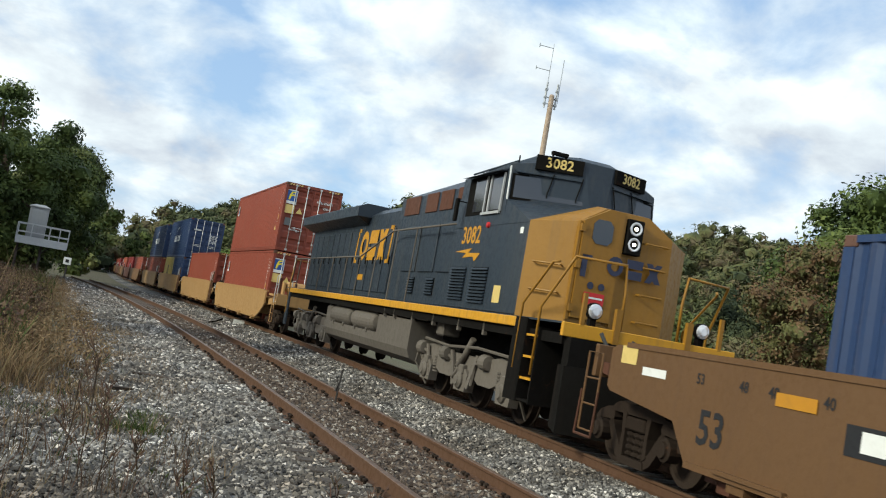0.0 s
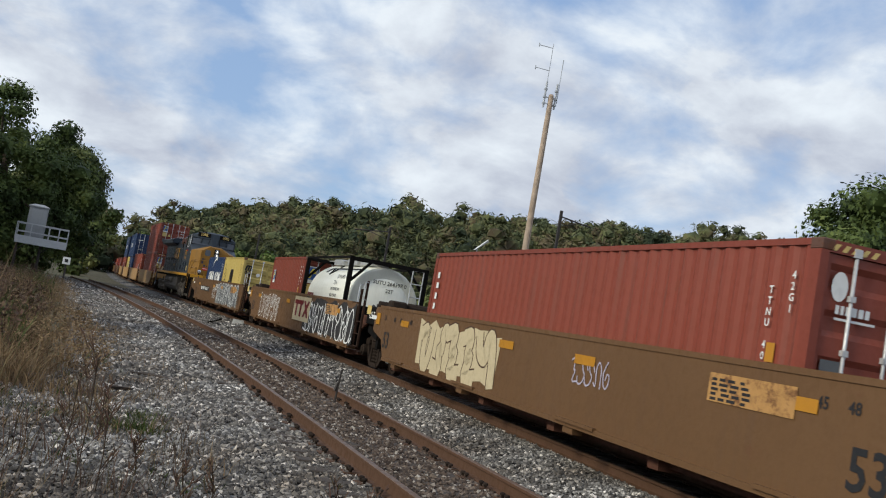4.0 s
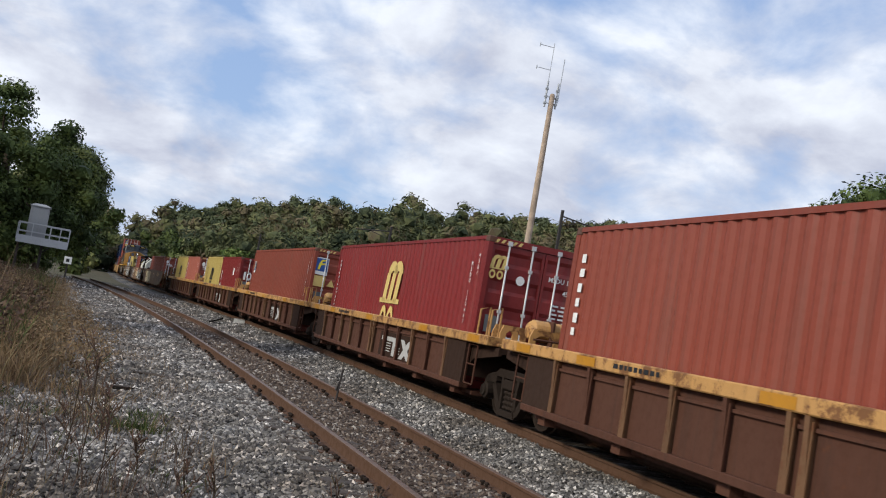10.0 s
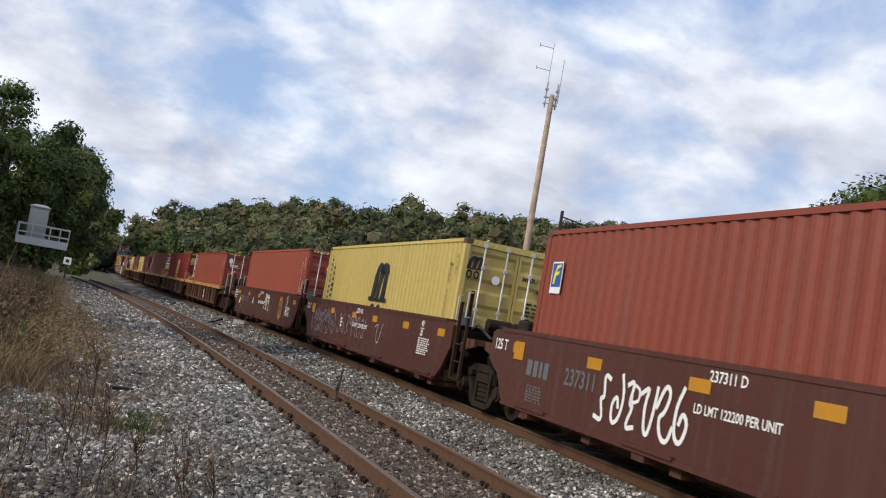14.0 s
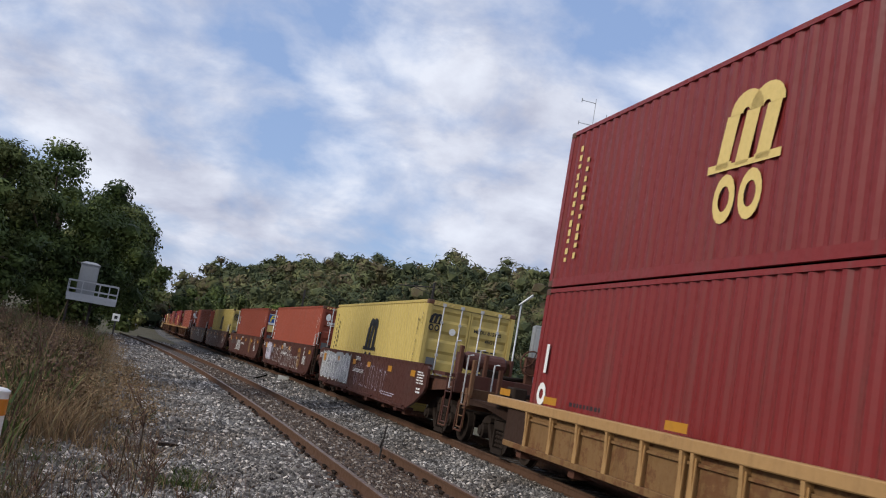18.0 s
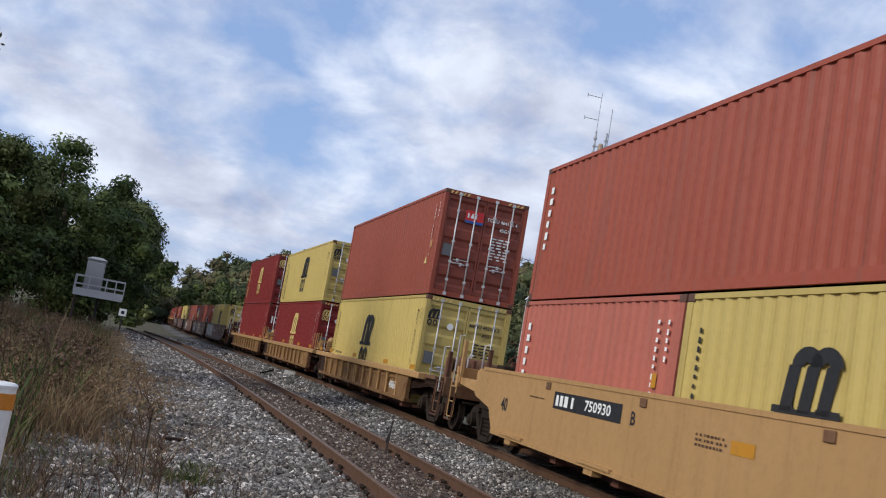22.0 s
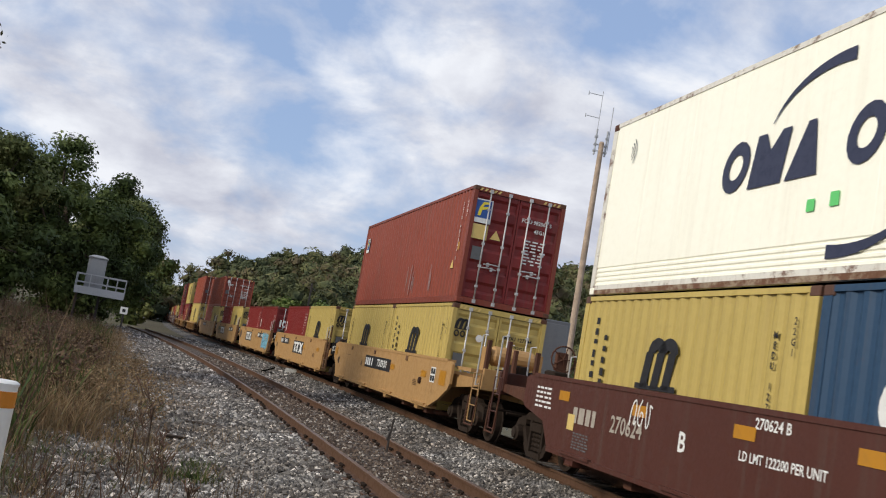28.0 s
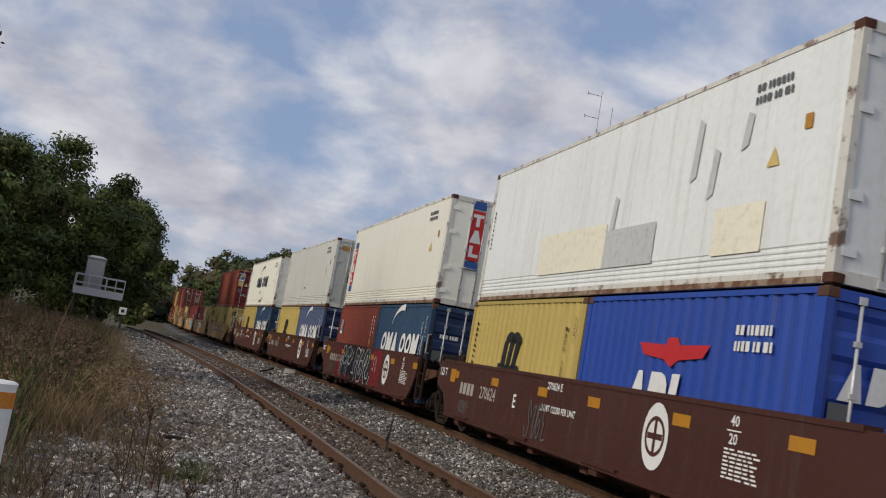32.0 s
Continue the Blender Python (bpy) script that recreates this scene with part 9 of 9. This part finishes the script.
def far_woods():
    """Wooded ridge: many round crowns of uneven height, standing in uneven rows."""
    rng = np.random.default_rng(31)
    near_c, near_r, far_c, far_r = [], [], [], []
    for _ in range(1900):
        az = rng.uniform(-9, 60)
        r = math.sqrt(rng.uniform(104 ** 2, 325 ** 2)) if az > -0.5 else rng.uniform(210, 480)
        x, y = r * math.sin(math.radians(az)), r * math.cos(math.radians(az))
        tx = on_line(min(y, 800))[0].x
        if (x < tx + 8 and az > -0.5) or abs(x - tx) < 7:
            continue
        h = rng.uniform(6.5, 12.5) * (0.62 if r < 150 else 1.0) * (1.3 if rng.random() < 0.10 else 1) * (1.35 if az < 0.5 else 1)
        z = ground_height(x, y)
        k = rng.uniform(0.24, 0.36) * h
        cs, rr = (near_c, near_r) if r < 190 else (far_c, far_r)
        tall = rng.random() < 0.15
        for j in range(6):
            q = rng.uniform(-1, 1, 3)
            w = k * (0.55 if tall else 0.95)
            cs.append((x + q[0] * w, y + q[1] * w, z + h * (0.14, 0.36, 0.52, 0.65, 0.76, 0.84)[j]))
            rr.append(k * (1.05, 1.0, 0.88, 0.75, 0.62, 0.45)[j] * (0.7 if tall and j else 1))
    # tall wood closing the view where the line bends out of sight
    for _ in range(95):
        az, r = rng.uniform(-5.5, 1.4), rng.uniform(215, 330)
        x, y = r * math.sin(math.radians(az)), r * math.cos(math.radians(az))
        if abs(x - on_line(y)[0].x) < 6.5:
            continue
        h, z = rng.uniform(12, 18.5), ground_height(x, y)
        for j in range(7):
            far_c.append((x + rng.normal(0, h * 0.13), y + rng.normal(0, h * 0.13), z + h * (0.12, 0.28, 0.42, 0.55, 0.67, 0.78, 0.86)[j]))
            far_r.append(h * (0.2, 0.22, 0.22, 0.2, 0.18, 0.15, 0.11)[j])
    parts = [leaf_flecks(rng, np.array(near_c), np.array(near_r), 100, 0.45), leaf_flecks(rng, np.array(far_c), np.array(far_r), 52, 0.78)]
    parts += [hearts(rng, near_c, near_r, 0.48), hearts(rng, far_c, far_r, 0.66)]
    v = np.concatenate(parts)
    return tagged(bulk("distant_woods", v.reshape(-1, 3), np.arange(len(v) * 3).reshape(-1, 3), [LEAF_FAR]), "mixed green and brown woods covering the ridge", "woods", kind="stuff")


far_woods()
meadow()

# ---- trackside things ----
POLE_WOOD = plain("weathered_pole_timber", (0.42, 0.32, 0.24), 0.85, vary=0.3, scale=3, bump=0.3)
GALV = painted("galvanised_steel", (0.42, 0.43, 0.44), 0.5, 0.4, rust=0.03, streak=0.1)
CABINET = painted("light_grey_cabinet_paint", (0.27, 0.28, 0.29), 0.5, rust=0.03, streak=0.15)
CONCRETE = plain("weathered_concrete", (0.40, 0.39, 0.36), 0.9, vary=0.3, scale=9)
PVC = painted("white_plastic_pipe", (0.74, 0.74, 0.72), 0.4, rust=0.0, streak=0.08, vary=0.0, bump=0.03)
DARK_STEEL = painted("dark_mast_steel", (0.035, 0.03, 0.028), 0.7, rust=0.2)
ORANGE_BAND = plain("orange_reflective_band", (0.55, 0.20, 0.02), 0.45, vary=0.1)


def radio_pole():
    x, y = 21.5, 56.0
    z = ground_height(x, y)
    root = tagged(new("radio_pole"), "tall tan timber pole topped with radio antennas", "utility pole")
    root.matrix_basis = pose(x, y, z)
    top = 16.75 - z
    made("pole", lambda bm: drum(bm, (0, 0, -0.5), "z", [(0, 0.24), (top * 0.5, 0.205), (top + 0.4, 0.165), (top + 0.5, 0.12)], 14), POLE_WOOD, root)
    for sx in (-0.42, 0.30):
        made("panel_antenna", lambda bm: (box(bm, sx - 0.05, sx + 0.05, -0.05, 0.05, top - 0.9, top + 0.75, 0.01), box(bm, min(sx, 0), max(sx, 0), -0.03, 0.03, top - 0.65, top - 0.6), box(bm, min(sx, 0), max(sx, 0), -0.03, 0.03, top - 0.25, top - 0.2)), GALV, root)
        made("antenna_clamp", lambda bm: [box(bm, sx - 0.09, sx + 0.09, -0.09, 0.09, top + d, top + d + 0.12) for d in (-0.7, -0.3, 0.2)], GALV, root)
    made("whip_antenna", lambda bm: tube(bm, [(0.42, 0, top - 0.5), (0.42, 0, top + 2.35)], 0.025, 6), GALV, root)
    dp = made("dipole_antenna", lambda bm: tube(bm, [(-0.42, 0, top + 0.5), (-0.42, 0, top + 3.2)], 0.018, 6), GALV, root)
    for d in (1.45, 2.9):
        made("dipole_arm", lambda bm: (tube(bm, [(-0.42, 0, top + d), (-1.35, 0, top + d)], 0.02, 6), tube(bm, [(-1.35, 0, top + d - 0.12), (-1.35, 0, top + d + 0.12)], 0.03, 6)), GALV, dp)


def equipment_platform():
    x, y = -7.5, 66.6
    z = ground_height(x, y)
    root = tagged(new("signal_cabinet"), "grey signal cabinet on a railed steel platform in the weeds", "equipment cabinet")
    root.matrix_basis = pose(x, y, z, 0, 0, 5)
    deck = 2.08 - z
    cab = made("cabinet", lambda bm: (box(bm, -0.56, 0.56, -0.5, 0.5, deck + 0.05, deck + 2.2, 0.02), hull(bm, [(sx * a, sy * b, deck + c) for sx in (-1, 1) for sy in (-1, 1) for a, b, c in ((0.62, 0.56, 2.2), (0.62, 0.56, 2.26), (0.3, 0.2, 2.4))])), CABINET, root)
    made("door", lambda bm: (box(bm, -0.48, 0.48, -0.53, -0.5, deck + 0.15, deck + 2.05, 0.01), box(bm, 0.42, 0.48, -0.56, -0.53, deck + 0.9, deck + 1.1)), CABINET, cab)
    made("deck", lambda bm: box(bm, -1.05, 2.0, -0.95, 0.95, deck - 0.06, deck + 0.04, 0.01), GALV, root)
    made("deck_skirt", lambda bm: box(bm, -1.05, 2.02, -1.0, -0.95, deck - 0.2, deck + 0.28), GALV, root)
    for px in (-1.05, -0.2, 0.85, 1.45, 2.0):
        for py in (-0.95, 0.95):
            made("rail_post", lambda bm: box(bm, px - 0.03, px + 0.03, py - 0.03, py + 0.03, deck, deck + 1.1), GALV, root)
    for py in (-0.95, 0.95):
        for d in (0.55, 1.08):
            made("rail_bar", lambda bm: box(bm, -1.05, 2.0, py - 0.03, py + 0.03, deck + d - 0.035, deck + d + 0.035), GALV, root)
    for px in (-0.9, 0.5):
        made("leg", lambda bm: (box(bm, px - 0.08, px + 0.08, -0.08, 0.08, -0.3, deck - 0.05), tube(bm, [(px, 0, deck - 0.7), (px + 0.6, 0, deck - 0.1)], 0.04, 6), box(bm, px - 0.25, px + 0.25, -0.2, 0.2, 0.25, 0.32)), DARK_STEEL, root)


def pipe_marker():
    x, y = -0.636, 3.64
    z = ground_height(x, y)
    root = tagged(new("marker_post"), "white plastic pipe marker with an orange band near its top", "marker post")
    root.matrix_basis = pose(x, y, z)
    h = 1.165 - z
    made("pipe", lambda bm: drum(bm, (0, 0, -0.2), "z", [(0, 0.057), (h - 0.30 + 0.2 - 0.32, 0.057), (h - 0.08, 0.057), (h + 0.2 - 0.005, 0.057), (h + 0.2, 0.05)], 28), PVC, root)
    made("coupling", lambda bm: drum(bm, (0, 0, h - 0.55), "z", [(0, 0.058), (0.0, 0.064), (0.19, 0.064), (0.2, 0.058)], 28), PVC, root)
    made("band", lambda bm: drum(bm, (0, 0, h - 0.085), "z", [(0, 0.0575), (0.0, 0.0585), (0.055, 0.0585), (0.056, 0.0575)], 28), ORANGE_BAND, root, "orange reflective band")
    made("cap", lambda bm: drum(bm, (0, 0, h - 0.012), "z", [(0, 0.059), (0.01, 0.06), (0.016, 0.05)], 28), PVC, root)
    made("wire_clip", lambda bm: (box(bm, -0.008, 0.012, -0.066, -0.056, h - 0.30, h - 0.18), tube(bm, [(0.0, -0.06, h - 0.30), (-0.012, -0.066, h - 0.45), (0.0, -0.066, h - 0.7), (-0.01, -0.06, h - 1.0)], 0.0025, 4)), DARK_STEEL, root)


def mast(x, y, top, arm, label):
    z = ground_height(x, y)
    root = tagged(new("line_mast"), label, "mast", "dark masts beyond the train")
    root.matrix_basis = pose(x, y, z)
    made("mast_post", lambda bm: box(bm, -0.12, 0.12, -0.12, 0.12, -0.3, top - z, 0.01), DARK_STEEL, root)
    made("bracket_arm", lambda bm: (tube(bm, [(0, 0, top - z - 0.55), (arm, 0, top - z - 1.0)], 0.07, 6), tube(bm, [(0, 0, top - z - 1.5), (arm * 0.6, 0, top - z - 0.85)], 0.04, 5)), DARK_STEEL, root)


def sign_board(x, y, z0, w, h, label, mat, name="sign_board"):
    g = ground_height(x, y)
    root = tagged(new(name), label, "sign", "trackside signs")
    root.matrix_basis = pose(x, y, g)
    made("panel", lambda bm: box(bm, -w / 2, w / 2, -0.03, 0.03, z0 - g - h / 2, z0 - g + h / 2, 0.005), mat, root)
    made("post", lambda bm: box(bm, -0.05, 0.05, 0.03, 0.12, -0.2, z0 - g + h / 2 - 0.05), DARK_STEEL, root)
    return root


def rubble():
    rng = random.Random(5)
    x, y = 3.85, 45.2
    ob = made("concrete_lump", lambda bm: hull(bm, [(rng.uniform(-0.27, 0.27), rng.uniform(-0.27, 0.27), rng.uniform(0.0, 0.5) * (1 if i % 3 else 0.4)) for i in range(26)]), CONCRETE, None, "", pose(x + 0.3, y, LOW - 0.08))
    tagged(ob, "whitish broken concrete lump lying between the tracks", "rubble")
    ob = made("scrap_plate", lambda bm: (box(bm, -0.45, 0.2, -0.25, 0.25, 0.0, 0.07, 0.02), tube(bm, [(-0.5, 0, 0.05), (-0.1, 0.1, 0.2), (0.1, 0.15, 0.3)], 0.04, 6)), BLACK, None, "", pose(x - 0.55, y - 0.2, LOW))
    tagged(ob, "dark bent scrap metal plate on the ballast", "scrap")
    for i, (sx, sy, l) in enumerate(((0.35, 17.5, 0.9), (-0.1, 15.0, 0.5), (0.9, 20.5, 0.7), (5.6, 17.0, 0.35))):
        p = ground_height(sx, sy)
        ob = made("dark_stick", lambda bm: hull(bm, [(rng.uniform(-l / 2, l / 2), rng.uniform(-0.06, 0.06), rng.uniform(0, 0.1)) for _ in range(12)]), TIE, None, "", pose(sx, sy, LOW + 0.02, 0, 0, rng.uniform(-20, 20)))
        tagged(ob, "dark piece of old timber lying on the gravel", "debris", "timber scraps")
    # upright rod between the rails
    a, _ = near_line(16.3, 0.52)
    ob = made("iron_stake", lambda bm: (tube(bm, [(0, 0, -0.25), (0.01, 0, 0.12), (0.03, 0, 0.42)], 0.018, 6), tube(bm, [(-0.03, 0, 0.05), (0.0, 0, 0.2)], 0.02, 5), tube(bm, [(0.02, 0.01, 0.30), (0.05, 0.0, 0.44)], 0.012, 5)), DARK_STEEL, None, "", pose(a.x, a.y, 0.0))
    tagged(ob, "dark rusty stake standing between the rails", "stake")


def shed(x, y, w, d, h):
    g = ground_height(x, y)
    root = tagged(new("trackside_shed"), "small dark shed with a white roof beside the line", "shed")
    root.matrix_basis = pose(x, y, g)
    made("wall", lambda bm: box(bm, -w / 2, w / 2, -d / 2, d / 2, -0.2, h), CABINET, root)
    made("roof", lambda bm: hull(bm, [(sx * w * 0.58, sy * d * 0.58, h + 0.02) for sx in (-1, 1) for sy in (-1, 1)] + [(0, -d * 0.58, h + 0.5), (0, d * 0.58, h + 0.5)]), PVC, root)
    made("door", lambda bm: box(bm, -0.45, 0.45, -d / 2 - 0.05, -d / 2, 0, 2.0), DARK_STEEL, root)


radio_pole()
equipment_platform()
pipe_marker()
mast(34.8, 83.0, 13.7, 3.2, "dark steel mast with a bracket arm")
mast(24.6, 107.2, 11.2, -4.0, "dark steel mast with a bracket arm")
mast(13.5, 140.0, 9.5, 0.6, "thin dark pole behind the line")
sign_board(-7.7, 118, 3.4, 0.95, 0.45, "white trackside board on a post", PVC)
wp = sign_board(-4.75, 59.8, 1.28, 0.42, 0.42, "small white square sign with a dark mark", PVC)
shapes("sign_mark", [rect(-0.09, 0.09, -0.09, 0.09)], MARK_BLACK, wp, on_end(0, -0.04, 1.28 - ground_height(-4.75, 59.8)))
rubble()
shed(-12.4, 186.0, 2.6, 3.0, 2.6)


def grey_box():
    x, y = 9.95, 27.4
    g = ground_height(x, y)
    root = tagged(new("relay_cabinet"), "plain light grey relay cabinet behind the train", "equipment cabinet")
    root.matrix_basis = pose(x, y, g, 0, 0, -12)
    made("cabinet", lambda bm: box(bm, -0.42, 0.42, -0.3, 0.3, 0, 3.3 - g, 0.02), CABINET, root)
    made("door", lambda bm: box(bm, -0.36, 0.36, -0.325, -0.3, 1.0, 3.2 - g, 0.01), CABINET, root)
    # small flood lamp on a short arm
    x, y = 17.3, 52.2
    g = ground_height(x, y)
    root = tagged(new("flood_lamp"), "white flood lamp arm on a thin post beyond the train", "lamp")
    root.matrix_basis = pose(x, y, g)
    made("post", lambda bm: tube(bm, [(-0.15, 0, -0.2), (-0.15, 0, 6.0 - g)], 0.05, 8), GALV, root)
    made("lamp_head", lambda bm: hull(bm, [(-0.3, -0.1, 5.9 - g), (-0.3, 0.1, 5.9 - g), (-0.15, 0, 6.1 - g), (0.42, -0.12, 6.62 - g), (0.42, 0.12, 6.62 - g), (0.5, 0, 6.5 - g)]), PVC, root)


grey_box()
ties()


# ---- what moves ----
def motions():
    for thing, u, z in ROLLING:
        rows = []
        for i in range(33):
            at, th = on_line(u + run(i), 0.0, z)
            rows.append((float(i), Matrix.Translation(at) @ Matrix.Rotation(th, 4, "Z")))
        walk(thing, rows)
    # wheels turn as they roll past the camera
    where = {thing: u for thing, u, z in ROLLING}
    for w in WHEELS:
        car, y = w.parent.parent, w.parent.location.y + w.location.y
        r = 0.455 * w.scale.y
        at = w.location.copy()
        steps = [i for i in range(961) if 2.0 < where[car] + y + run(i / 30) < 46.0]
        if len(steps) < 2:
            continue
        s0 = run(steps[0] / 30)
        rows = [(0.0, pose(*at))] if steps[0] > 0 else []
        rows += [(i / 30, pose(*at, -math.degrees((run(i / 30) - s0) / r))) for i in steps]
        if steps[-1] < 960:
            rows.append((32.0, rows[-1][1]))
        walk(w, rows)


motions()
